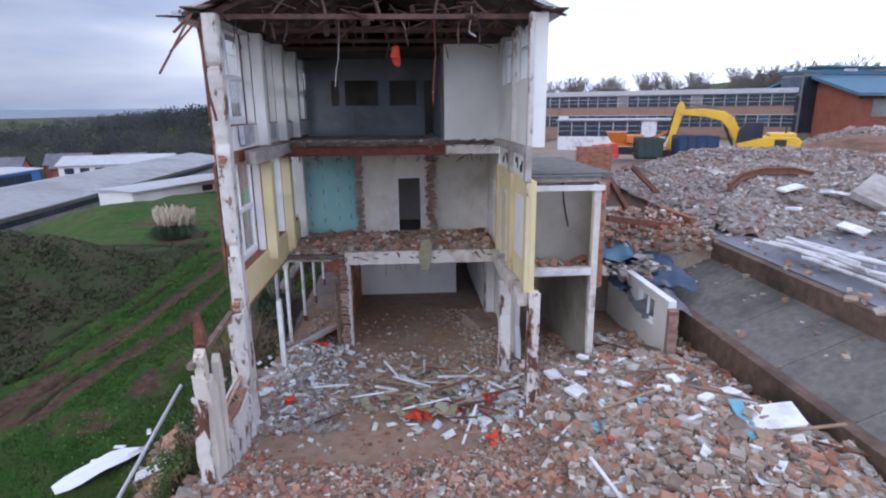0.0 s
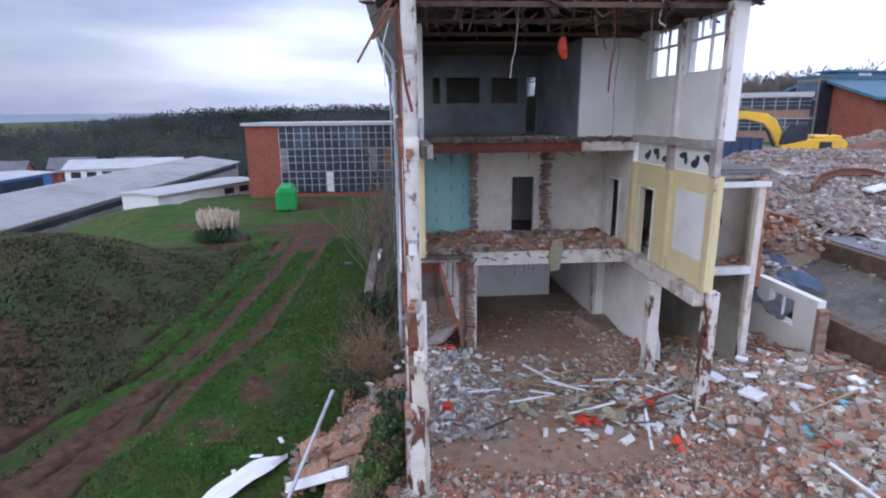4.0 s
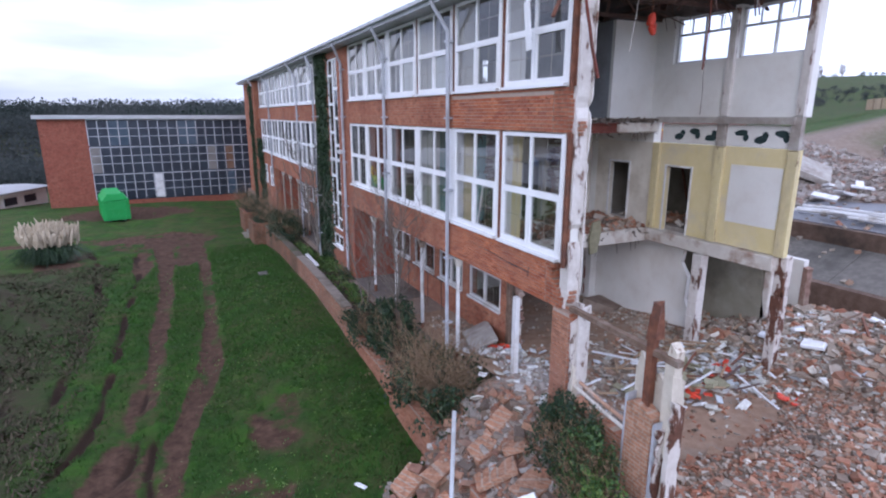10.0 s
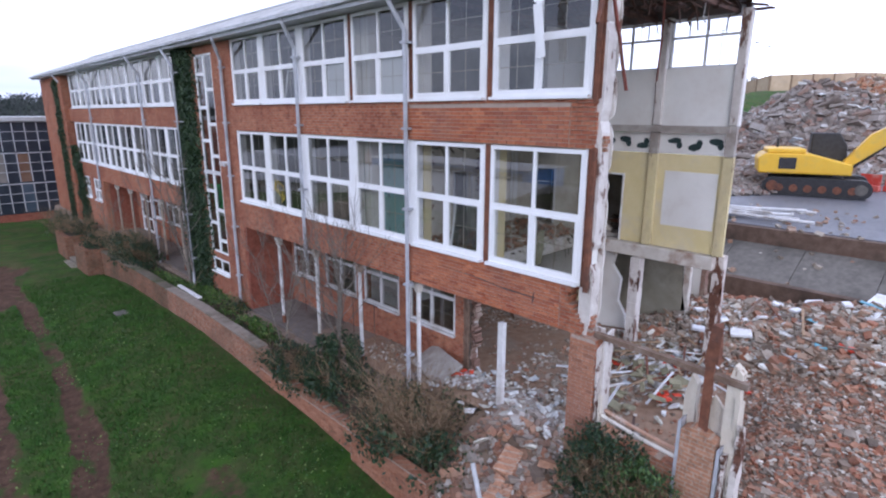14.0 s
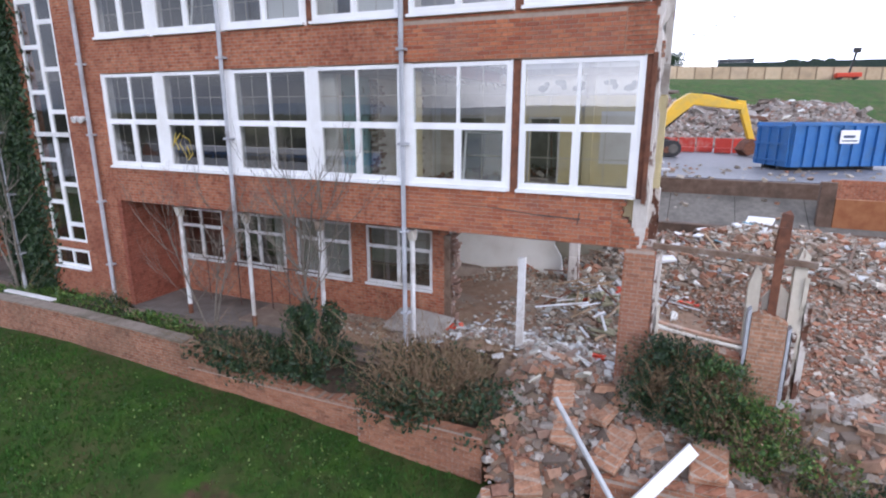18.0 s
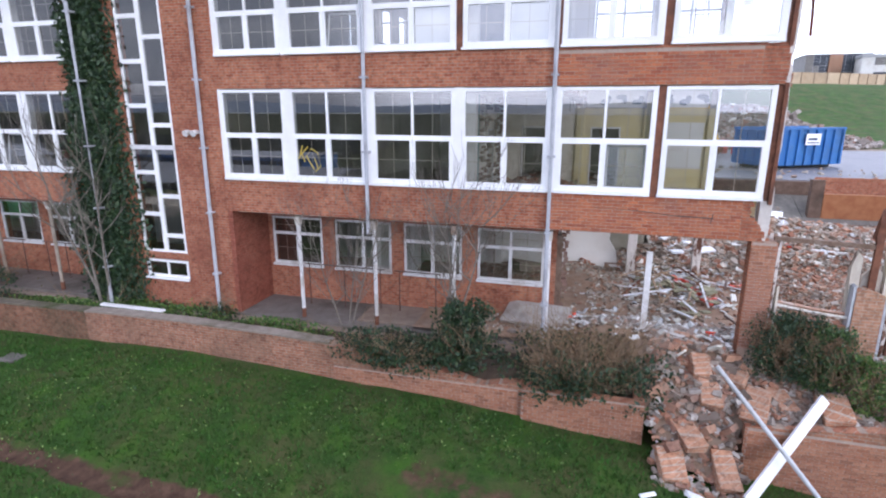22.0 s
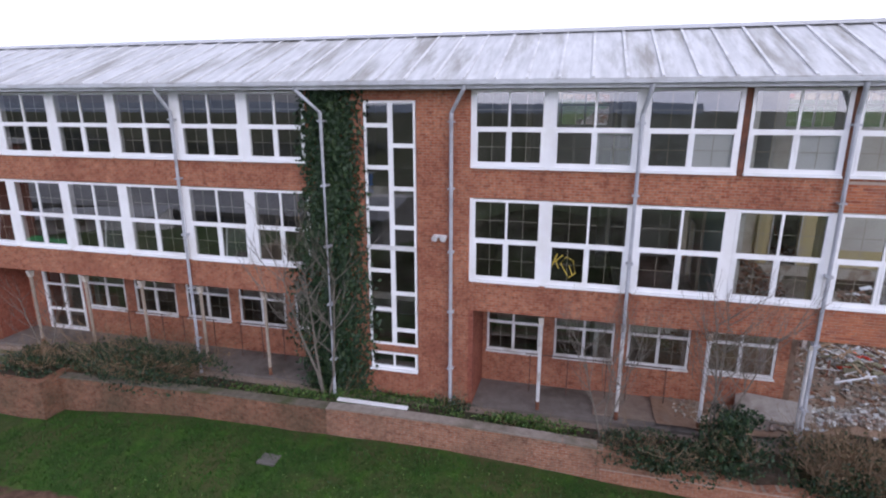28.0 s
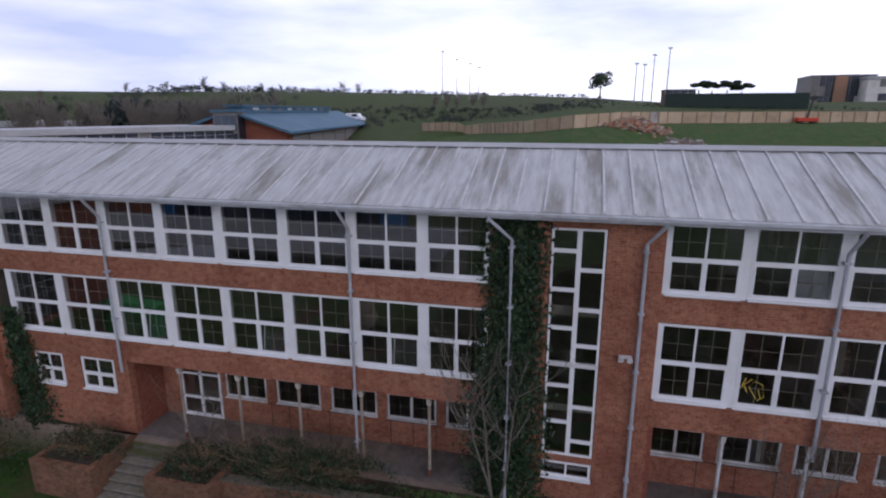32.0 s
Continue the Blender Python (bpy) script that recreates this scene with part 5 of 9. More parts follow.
brick_scar("partition_scar", -1.62, 18.74, F1, 6.5, 0.05, 21, "toothed brick scar of a removed partition", M_BRICK_MUTE)
brick_scar("partition_scar", 0.80, 18.80, F1, 6.5, 0.12, 22, "toothed brick and plaster scar of a removed partition", M_BRICK_MUTE)
brick_scar("partition_scar", -2.02, 16.44, G0, 3.2, 0.05, 23, "toothed brick scar beside the white column", M_BRICK_MUTE)
t = thing("torn_wall_end", "torn brown end of the covered walk wall", "brickwork", at=(-2.15, 16.40, G0))
q = random.Random(24)
for k in range(5):
    xa = -2.31 + 0.06 * k
    part("strip", Geo().prism([(xa, G0)] + [(xa + q.uniform(-0.015, 0.015), G0 + 0.35 * u) for u in range(1, 8)] + [(xa + 0.055 + q.uniform(-0.015, 0.015), G0 + 0.35 * u) for u in range(7, 0, -1)] + [(xa + 0.055, G0)], 16.40 - q.uniform(0.0, 0.10), 16.449, "y"), q.choice([M_MUDWOOD, M_DIRTCONC, M_BRICK_MUTE, M_CONC]), t)
solid("torn_plaster", Geo().prism([(0.62, 3.62), (1.0, 3.62), (0.92, 4.6), (0.98, 5.5), (0.8, 6.5), (0.62, 6.5)], 18.86, 18.94, "y"), M_PLASTER, "torn plaster strip on the partition", "plaster")

# roof steel over the cut end
for k, y in enumerate((12.35, 14.4, 16.5, 18.4)):
    t = thing("roof_truss", "rusty steel roof truss", "truss", "roof trusses", at=(xm, y, EAVE))
    part("bottom_chord", Geo().beam((XF + 0.2, y, EAVE - 0.03), (XE - 0.1, y, EAVE - 0.03), 0.08, 0.10), M_OLDSTEEL, t)
    for s, xe in ((1, XF + 0.2), (-1, XE - 0.1)):
        part("rafter", Geo().beam((xe, y, EAVE + 0.05), (xm, y, RIDGE - 0.12), 0.08, 0.12), M_OLDSTEEL, t)
    for i in range(1, 6):
        xx = XF + 0.2 + (XE - 0.3 - XF) * i / 6
        zz = EAVE + (RIDGE - EAVE) * (1 - abs(xx - xm) / (xm - XF)) - 0.1
        part("web", Geo().beam((xx, y, EAVE), (xx + (0.5 if xx < xm else -0.5) * (1 if i % 2 else -0.4), y, min(RIDGE - 0.2, zz + 0.05)), 0.05, 0.05), M_OLDSTEEL, t)
for i in range(7):
    xx = -3.4 + i * 0.95
    zz = EAVE + (RIDGE - EAVE) * (1 - abs(xx - xm) / (xm - XF + 0.4)) - 0.12
    solid("purlin", Geo().beam((xx, YC - 0.1 - 0.1 * (i % 3), zz), (xx, 21, zz), 0.06, 0.12), M_OLDSTEEL, "dark purlin under the roof sheets", "purlin", "purlins")
r = random.Random(31)
g = Geo()
for i in range(130):
    a = Vector((r.uniform(-3.8, 2.9), r.uniform(12.0, 15.5), EAVE + r.uniform(-0.1, 0.4)))
    g.beam(a, a + Vector((r.uniform(-0.8, 0.8), r.uniform(-0.5, 0.3), r.uniform(-0.3, 0.12))), r.uniform(0.02, 0.16), 0.02)
for i in range(34):
    a = Vector((r.uniform(-3.6, 2.8), r.uniform(12.2, 15.0), EAVE + r.uniform(-0.1, 0.2)))
    b = a + Vector((r.uniform(-0.12, 0.12), r.uniform(-0.1, 0.1), -r.uniform(0.15, 0.75)))
    g.tube([a, a.lerp(b, 0.5) + Vector((r.uniform(-0.06, 0.06), 0, 0)), b], r.uniform(0.006, 0.02), 4)
solid("roof_debris", g, M_OLDSTEEL, "torn battens and strips hanging under the roof edge", "debris", kind="stuff")
g = Geo()
for i in range(26):
    x = -4.5 + i * 0.31
    zz = EAVE + (RIDGE - EAVE) * (1 - abs(x - xm) / (xm - XF + 0.45)) - 0.02
    g.beam((x, YC + 0.3, zz), (x + r.uniform(-0.1, 0.1), YC - r.uniform(0.05, 0.5), zz - r.uniform(0.0, 0.18)), 0.25, 0.03)
solid("torn_roof_edge", g, M_OLDSTEEL, "ragged torn edge of the roof boards", "roof edge", kind="stuff")


def cable(pts, rad, mat, label):
    c = []
    pts = [Vector(p) for p in pts]
    for i in range(len(pts) - 1):
        for k in range(4):
            c.append(pts[i].lerp(pts[i + 1], k / 4) + Vector((0.02 * math.sin(i * 3 + k), 0.0, 0)))
    c.append(pts[-1])
    return solid("hanging_cable", Geo().tube(c, rad, 5), mat, label, "cable", "hanging cables")


cable([(0.7, 13.2, 9.8), (0.75, 13.2, 8.9), (0.68, 13.2, 8.0)], 0.02, M_REDSTEEL, "rusty red cable hanging from the roof")
cable([(0.82, 13.3, 9.8), (0.92, 13.3, 8.8), (0.85, 13.3, 7.9), (0.88, 13.3, 7.0)], 0.007, M_OLDSTEEL, "thin wire hanging from the roof")
cable([(-1.4, 13.2, 9.8), (-1.45, 13.2, 8.9), (-1.55, 13.2, 8.3)], 0.012, M_CONC, "grey cable hanging from the roof")
cable([(1.5, 12.6, 9.9), (1.45, 12.6, 9.4), (1.6, 12.6, 9.3)], 0.018, M_UPVC_OLD, "grey looped cable at the roof edge")
cable([(-4.02, 11.9, 9.4), (-3.9, 11.7, 8.4), (-3.75, 11.6, 7.6)], 0.03, M_REDSTEEL, "bent rusty rod at the torn corner")
for a, b in (((-4.1, 11.8, 9.6), (-4.75, 11.6, 8.5)), ((-4.0, 11.8, 9.5), (-4.45, 11.5, 8.9)), ((-4.1, 11.9, 9.65), (-4.5, 11.9, 9.3))):
    solid("broken_batten", Geo().beam(a, b, 0.05, 0.04), M_RUST, "dark broken batten at the torn roof corner", "batten", "torn battens")
solid("orange_bag", Geo().hexa([(-0.32, 13.9, 8.98), (-0.06, 13.92, 8.92), (-0.05, 14.08, 8.95), (-0.30, 14.1, 9.0), (-0.26, 13.94, 9.26), (-0.1, 13.95, 9.3), (-0.1, 14.06, 9.28), (-0.25, 14.06, 9.24)]).hexa([(-0.2, 13.93, 8.78), (-0.08, 13.93, 8.76), (-0.07, 14.05, 8.78), (-0.2, 14.05, 8.8), (-0.28, 13.92, 8.97), (-0.05, 13.92, 8.95), (-0.05, 14.07, 8.95), (-0.28, 14.07, 8.97)]), M_ORANGE, "crumpled orange plastic bag hanging from the truss", "bag", bevel=0.04)
cable([(-0.2, 14.0, 9.3), (-0.2, 14.0, 9.7)], 0.015, M_RUST, "wire that holds the orange bag")

solid("hanging_wool", Geo().prism([(0.35, 3.0), (0.62, 3.05), (0.72, 3.7), (0.66, 4.0), (0.4, 3.95), (0.3, 3.5)], YB - 0.26, YB - 0.19, "y"), M_WOOL, "strip of olive mineral wool hanging over the beam", "insulation")
# fallen white flashing over the upper window
solid("loose_flashing", Geo().beam((-4.12, 12.75, 9.55), (-4.30, 13.0, 9.0), 0.18, 0.02, (1, 0, 0)).beam((-4.30, 13.0, 9.0), (-4.28, 12.9, 8.15), 0.17, 0.02, (1, 0, 0)), M_UPVC, "loose white flashing hanging over the upper window", "flashing")

# ---- downpipes and posts of the covered walk ----
def downpipe(y, ztop, zbot, bend, off=0.12, label="grey painted downpipe with an angled top"):
    t = thing("downpipe", label, "downpipe", "downpipes", at=(XF - off, y, zbot))
    part("pipe", Geo().tube([(XF - 0.52, y + bend, EAVE - 0.05), (XF - 0.50, y + bend, EAVE - 0.15), (XF - off, y, EAVE - 0.75), (XF - off, y, zbot)], 0.055, 10), M_PIPE, t)
    z = EAVE - 1.0
    while z > zbot + 0.4:
        part("bracket", Geo().box(XF - off - 0.07, y - 0.085, z, XF + 0.01, y + 0.085, z + 0.05), M_PIPE, t)
        z -= 1.8
    return t


for y, zb, bend in ((16.58, 0.35, 0.1), (21.18, 3.0, -0.12), (26.0, 0.1, -0.40), (29.66, 0.1, 0.68), (34.78, 0.2, 0.15), (44.15, 3.0, 0.15), (50.4, -1.0, 0.3)):
    downpipe(y, 9.5, zb, bend, 0.42 if 29 < y < 30 else 0.12)


M_POST_OLD = surf("stained_post_paint", (0.30, 0.25, 0.20), (0.42, 0.36, 0.30), 6.0, (0.20, 0.13, 0.09), 1.5, 0.8, bump=0.2)
def walk_post(y, x=-3.8):
    worn = y > 30
    t = thing("walk_post", "stained brownish metal post of the covered walk" if worn else "white painted post with rust at its foot", "post", "posts of the covered walk", at=(x, y, 0.35))
    part("shaft", Geo().tube([(x, y, 0.34), (x, y, 3.1)], 0.055, 10), M_POST_OLD if worn else M_UPVC_OLD, t)
    part("head", Geo().prism([(-0.12 + x, 3.30), (-0.06 + x, 3.06), (0.06 + x, 3.06), (0.12 + x, 3.30)], y - 0.07, y + 0.07, "y"), M_CONC_PALE, t)
    part("foot", Geo().tube([(x, y, 0.34), (x, y, 0.62)], 0.060, 10), M_RUST, t, "rusted foot")


for y in (23.4, 21.15, 18.95, 16.55, 32.3, 34.7, 37.05, 39.45, 41.9):
    walk_post(y)
for ya, yb in ((19.6, 21.0), (21.3, 23.9), (35.0, 36.6), (37.2, 39.0), (32.2, 34.2)):
    t = thing("walk_rail", "thin dark metal rail on legs in the covered walk", "rail", "rails of the covered walk", at=(-2.75, ya, 0.35))
    part("top_bar", Geo().tube([(-2.75, ya, 1.62), (-2.75, yb, 1.62)], 0.018, 6), M_OLDSTEEL, t)
    n = 3 if yb - ya > 1.7 else 2
    for k in range(n):
        y = ya + 0.15 + (yb - ya - 0.3) * k / (n - 1)
        part("leg", Geo().tube([(-2.75, y, 0.35), (-2.75, y, 1.61)], 0.016, 6), M_OLDSTEEL, t)
solid("timber_prop", Geo().box(-3.55, 14.12, 0.5, -3.43, 14.26, 2.86), M_UPVC_OLD, "white painted prop standing in the rubble", "prop")
M_RENDER = surf("pinkish_render", (0.34, 0.235, 0.18), (0.42, 0.30, 0.235), 5.0, (0.25, 0.17, 0.13), 1.2, 0.9, bump=0.3)
t = thing("brick_pier", "red brick pier under the broken spandrel", "pier", at=(XF, 12.0, -0.4))
part("core", Geo().box(XF, 11.65, -0.4, XF + 0.32, 12.18, 3.38), M_BRICK, t)
part("render_base", Geo().box(XF - 0.012, 11.66, -0.4, XF - 0.001, 12.17, 0.88), M_RENDER, t, "pinkish render over the foot")
part("plaster_face", Geo().box(XF + 0.321, 11.68, 0.3, XF + 0.36, 12.15, 3.5), M_FLAKE, t, "torn plaster on the inner face")
# ruined stub of the next bay
t = thing("ruined_pier", "broken plastered pier with a rusty stanchion on a brick base", "pier", at=(-3.9, 9.7, 0.3))
r = random.Random(17)
part("plaster_shell", Geo().prism([(9.50, 0.4)] + torn_edge(9.32, 0.4, 3.5, 30, 0.008, 3, r) + [(9.45, 3.62), (9.52, 3.3)], -3.86, -3.68, "x"), M_FLAKE_CREAM, t)
part("plaster_inner", Geo().prism([(9.92, 0.5), (10.12, 0.5), (10.14, 2.9), (10.06, 3.25), (9.96, 3.1)], -3.80, -3.66, "x"), M_FLAKE_CREAM, t)
part("plaster_back", Geo().prism([(9.52, 0.5), (9.92, 0.5), (9.90, 2.7), (9.7, 3.0), (9.53, 2.8)], -3.76, -3.70, "x"), M_FLAKE_CREAM, t)
part("rusty_stanchion", Geo().box(-3.95, 9.70, 1.9, -3.89, 9.83, 3.95).box(-3.89, 9.74, 1.9, -3.78, 9.79, 3.9), M_RUST, t, "rusty steel stanchion")
part("crumbling_head", Geo().hexa([(-3.96, 9.66, 3.6), (-3.76, 9.66, 3.6), (-3.76, 9.86, 3.55), (-3.96, 9.86, 3.55), (-3.91, 9.66, 4.15), (-3.80, 9.70, 4.22), (-3.79, 9.80, 3.95), (-3.9, 9.82, 4.18)]), M_RUST, t, "rusty crumbling head")


def torn_slab(parent, name, mat, xa, xb, y0, y1, z0, z1, seed):
    """A broken upright plaster skin, ragged on both edges and on top."""
    q = random.Random(seed)
    left = [(2 * xa - a, z) for a, z in torn_edge(xa, z0, z1, 22, 0.012, 3, q)]
    right = torn_edge(xb, z0, z1 + q.uniform(-0.3, 0.1), 22, 0.012, 3, q)
    right = [(2 * xb - a, z) for a, z in right]
    left = [(2 * xa - a, z) for a, z in left]
    return part(name, Geo().prism(left + right[::-1], y0, y1, "y"), mat, parent)


torn_slab(t, "plaster_skin", M_FLAKE_RUST, -3.96, -3.70, 9.20, 9.29, 0.3, 2.75, 171)
torn_slab(t, "plaster_skin", M_FLAKE_CREAM, -3.90, -3.62, 9.30, 9.36, 0.3, 3.15, 172)
torn_slab(t, "plaster_skin", M_FLAKE_RUST, -4.02, -3.80, 9.37, 9.43, 0.3, 2.2, 173)
for k, (xa, xb, zt) in enumerate(((-3.98, -3.72, 3.2), (-3.86, -3.60, 3.45), (-4.0, -3.84, 2.4))):
    torn_slab(bpy.data.objects["brick_pier"], "plaster_skin", (M_FLAKE_RUST, M_FLAKE, M_FLAKE_CREAM)[k], xa, xb, 11.645 - 0.05 * (k + 1), 11.640 - 0.05 * k, 0.3, zt, 181 + k)
base = part("brick_base", Geo().prism([(9.50, 0.0), (10.06, 0.0), (10.05, 2.40), (9.86, 2.50), (9.70, 2.44), (9.52, 2.36)], -4.04, -3.81, "x"), M_BRICK_ORANGE, t, "orange-brown brick base")
part("mortar_edge", Geo().prism([(10.06, 0.4), (10.12, 0.4), (10.11, 2.5), (10.06, 2.55)], -4.02, -3.82, "x"), M_PIPE, base, "blue-grey mortar edge")
part("mortar_edge", Geo().prism([(9.44, 0.4), (9.50, 0.4), (9.50, 2.25), (9.45, 2.3)], -4.02, -3.82, "x"), M_PIPE, base, "blue-grey mortar edge")
lint = solid("fallen_lintel", Geo().beam((-3.92, 11.72, 3.46), (-3.88, 10.3, 3.40), 0.11, 0.09).beam((-3.88, 10.3, 3.40), (-3.88, 9.22, 3.36), 0.12, 0.10), M_MUDWOOD, "weathered lintel bar between the pier and the stub", "lintel")
wall("wall_low_stub", Geo().prism([(10.06, -0.2), (11.65, -0.2), (11.65, 1.75), (11.0, 1.62), (10.6, 1.68), (10.06, 1.60)], -3.98, -3.70, "x"), M_BRICK_OLD, "low broken brick wall under the missing bay")
wall("wall_low_stub_lining", Geo().prism([(10.06, 0.3), (11.65, 0.3), (11.65, 1.7), (10.9, 1.5), (10.4, 1.55), (10.06, 1.6)], -3.697, -3.64, "x"), M_FLAKE, "white plaster lining of the low wall")
for dx, dz, m in ((0.0, 0.0, M_CONC_PALE), (0.12, 0.05, M_COPPER)):
    solid("fallen_rail", Geo().tube([(-3.9 + dx, 11.5, 1.95 + dz), (-3.92 + dx, 10.75, 1.84 + dz), (-3.92 + dx, 10.08, 1.78 + dz)], 0.035, 8), m, "thin pale pipe lying along the low wall", "pipe", "pipes on the low wall")

# ---- retaining wall, planters, steps ----
# dimmed brick: brightness falling off towards the steps is in its colour
M_BRICK_DIM = brick_mat("dimmed_brick", (0.22, 0.092, 0.052), (0.32, 0.150, 0.088), (0.20, 0.16, 0.12), (0.10, 0.08, 0.05))
M_COPE = surf("weathered_coping", (0.24, 0.20, 0.165), (0.33, 0.285, 0.24), 5.0, (0.15, 0.13, 0.095), 0.9, 0.9, bump=0.4)
M_COPE_MOSS = surf("mossy_coping", (0.12, 0.10, 0.075), (0.19, 0.165, 0.125), 5.0, (0.07, 0.085, 0.035), 1.1, 0.95, bump=0.5)
def coping_wall(name, label, pts, x0, x1, zb, mat=M_BRICK_OLD, cope=M_CONC):
    t = thing(name, label, "wall", kind="structure")
    for (ya, za), (yb, zb2) in zip(pts[:-1], pts[1:]):
        g = Geo().prism([(ya, zb), (yb, zb), (yb, zb2 - 0.05), (ya, za - 0.05)], x0, x1, "x")
        n = max(1, int((yb - ya) / 0.9))
        for i in range(n):
            a, b = ya + (yb - ya) * i / n, ya + (yb - ya) * (i + 1) / n - 0.01
            za1, zb1 = np.interp([a, b], [ya, yb], [za, zb2])
            part("coping_stone", Geo().prism([(a, za1 - 0.048), (b, zb1 - 0.048), (b, zb1), (a, za1)], x0 - 0.03, x1 + 0.03, "x"), cope, t)
        part("brickwork", g, mat, t)
    return t


coping_wall("wall_retaining", "weathered brick retaining wall with a concrete coping", [(21.7, 0.52), (23.5, 0.58), (26.0, 0.62), (28.6, 0.60), (29.4, 0.56)], -5.6, -5.3, -1.6, cope=M_COPE)
wall("wall_retaining_broken", Geo().prism([(16.88, -1.6), (21.69, -1.6), (21.69, 0.46), (21.2, 0.40), (20.6, 0.24), (20.1, 0.02), (19.5, 0.10), (18.9, 0.16), (18.3, 0.02), (17.8, -0.10), (17.2, 0.04), (16.88, 0.06)], -5.598, -5.3, "x"), M_BRICK_OLD, "broken brick retaining wall that has lost its coping")
coping_wall("wall_retaining_far", "darkened brick retaining wall with a mossy coping", [(29.402, 0.56), (33.5, 0.50), (39.2, 0.30)], -5.6, -5.3, -1.6, M_BRICK_DIM, M_COPE_MOSS)
g = Geo().box(-5.72, 14.2, -1.9, -5.48, 16.86, 0.02).box(-5.48, 14.2, -1.9, -4.2, 14.42, 0.02).box(-5.48, 16.65, -1.9, -5.3, 16.86, 0.02)
wall("wall_planter_near", g, M_BRICK_OLD, "weathered brick planter box")
solid("planter_soil", Geo().box(-5.47, 14.43, -0.6, -4.05, 16.64, -0.08).box(-5.29, 16.87, -0.6, -4.002, 38.8, 0.22).box(-6.07, 39.43, -0.6, -4.1, 41.52, 0.30).box(-6.07, 44.18, -0.6, -4.1, 46.37, 0.24), M_SOIL, "dark planting soil behind the wall", "soil", kind="structure")
wall("wall_brick_block", Geo().prism([(9.55, -2.2), (12.25, -2.2), (12.25, -0.12), (10.9, -0.02), (9.55, 0.16)], -5.75, -5.5, "x").box(-5.5, 12.0, -2.2, -4.1, 12.25, -0.12).box(-5.5, 9.55, -2.2, -4.1, 9.8, -0.12).box(-5.75, 5.0, -2.6, -5.5, 9.54, -0.35), M_BRICK_OLD, "broken brick planter wall under rubble")
wall("wall_planter_far", Geo().box(-6.3, 39.2, -1.8, -6.08, 41.75, 0.40).box(-6.08, 39.2, -1.8, -4.1, 39.42, 0.40).box(-6.08, 41.53, -1.8, -4.1, 41.75, 0.40).box(-6.3, 43.95, -1.8, -6.08, 46.6, 0.34).box(-6.08, 43.95, -1.8, -4.1, 44.17, 0.34).box(-6.08, 46.38, -1.8, -4.1, 46.6, 0.34), M_BRICK_DIM, "weathered, darkened brick planter beside the steps")
t = thing("garden_steps", "mossy concrete steps between brick planters", "steps", kind="structure")
M_MOSS = surf("mossy_concrete", (0.10, 0.10, 0.05), (0.165, 0.155, 0.09), 5.0, (0.08, 0.105, 0.03), 0.9, 0.95, bump=0.4)
M_TREAD = surf("worn_step_concrete", (0.20, 0.175, 0.135), (0.29, 0.26, 0.21), 6.0, (0.13, 0.135, 0.055), 1.1, 0.9, bump=0.35)
for i in range(8):
    sx = -6.5 + 0.30 * i
    st = part("step", Geo().box(sx, 41.78, -1.6, -4.0, 43.92, -1.01 + 0.165 * i), M_CONC_DARK, t)
    part("tread", Geo().box(sx - 0.05, 41.785, -1.008 + 0.165 * i, sx + 0.31, 43.915, -0.955 + 0.165 * i), M_MOSS if i > 5 else M_TREAD, st, "worn concrete tread", bevel=0.012)
solid("garden_slab", Geo().box(-7.25, 30.2, hill(-7.0, 30.5) - 0.05, -6.8, 30.75, hill(-7.0, 30.5) + 0.03), M_CONC_DARK, "grey concrete slab sunk in the lawn", "slab", bevel=0.02)
wall("wall_west_plinth", Geo().box(XF - 0.01, 25.3, -0.6, XF + 0.3, 30.2, -0.39), M_BRICK, "brick plinth of the stair tower")
solid("white_board", Geo().beam((-5.2, 27.0, 0.655), (-5.18, 29.2, 0.635), 0.14, 0.05), M_UPVC, "white board lying behind the wall", "board")
t = thing("wall_light", "pair of white wall floodlights", "lamp", at=(XF, 26.6, 5.5))
for y in (26.20, 26.45):
    part("lamp_head", Geo().tube([(XF - 0.10, y, 5.55), (XF - 0.24, y, 5.5)], 0.06, 10, 0.09), M_UPVC_OLD, t)
part("bracket", Geo().box(XF - 0.1, 26.14, 5.5, XF - 0.002, 26.52, 5.58), M_UPVC_OLD, t)
win_count[0] += 1
t = thing("door_4", "white glazed double door of the covered walk", "door", kind="structure")
part("door_frame", Geo().box(-2.32, 41.34, 0.36, -2.22, 41.44, 3.0).box(-2.32, 43.10, 0.36, -2.22, 43.23, 3.0).box(-2.32, 41.44, 2.9, -2.22, 43.10, 3.0).box(-2.32, 42.22, 0.36, -2.22, 42.32, 2.9).box(-2.32, 41.44, 2.2, -2.22, 43.10, 2.28).box(-2.32, 41.44, 0.36, -2.22, 43.10, 0.5).box(-2.32, 41.44, 1.15, -2.22, 43.10, 1.25), M_UPVC, t)
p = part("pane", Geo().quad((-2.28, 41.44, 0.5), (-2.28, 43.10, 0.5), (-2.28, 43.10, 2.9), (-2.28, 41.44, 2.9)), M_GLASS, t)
p.visible_shadow = False
wall("wall_recess_door_side", Geo().box(-2.3, 43.24, 0.35, -2.0, 44.0, 3.37).box(-2.3, 41.33, 3.01, -2.0, 43.235, 3.37), M_BRICK, "red brick wall beside the glazed door")
wall("wall_recess_lobby", Geo().box(-1.0, 42.0, 0.35, -0.9, 44.0, 3.37), M_INNER, "grey-brown lobby wall")
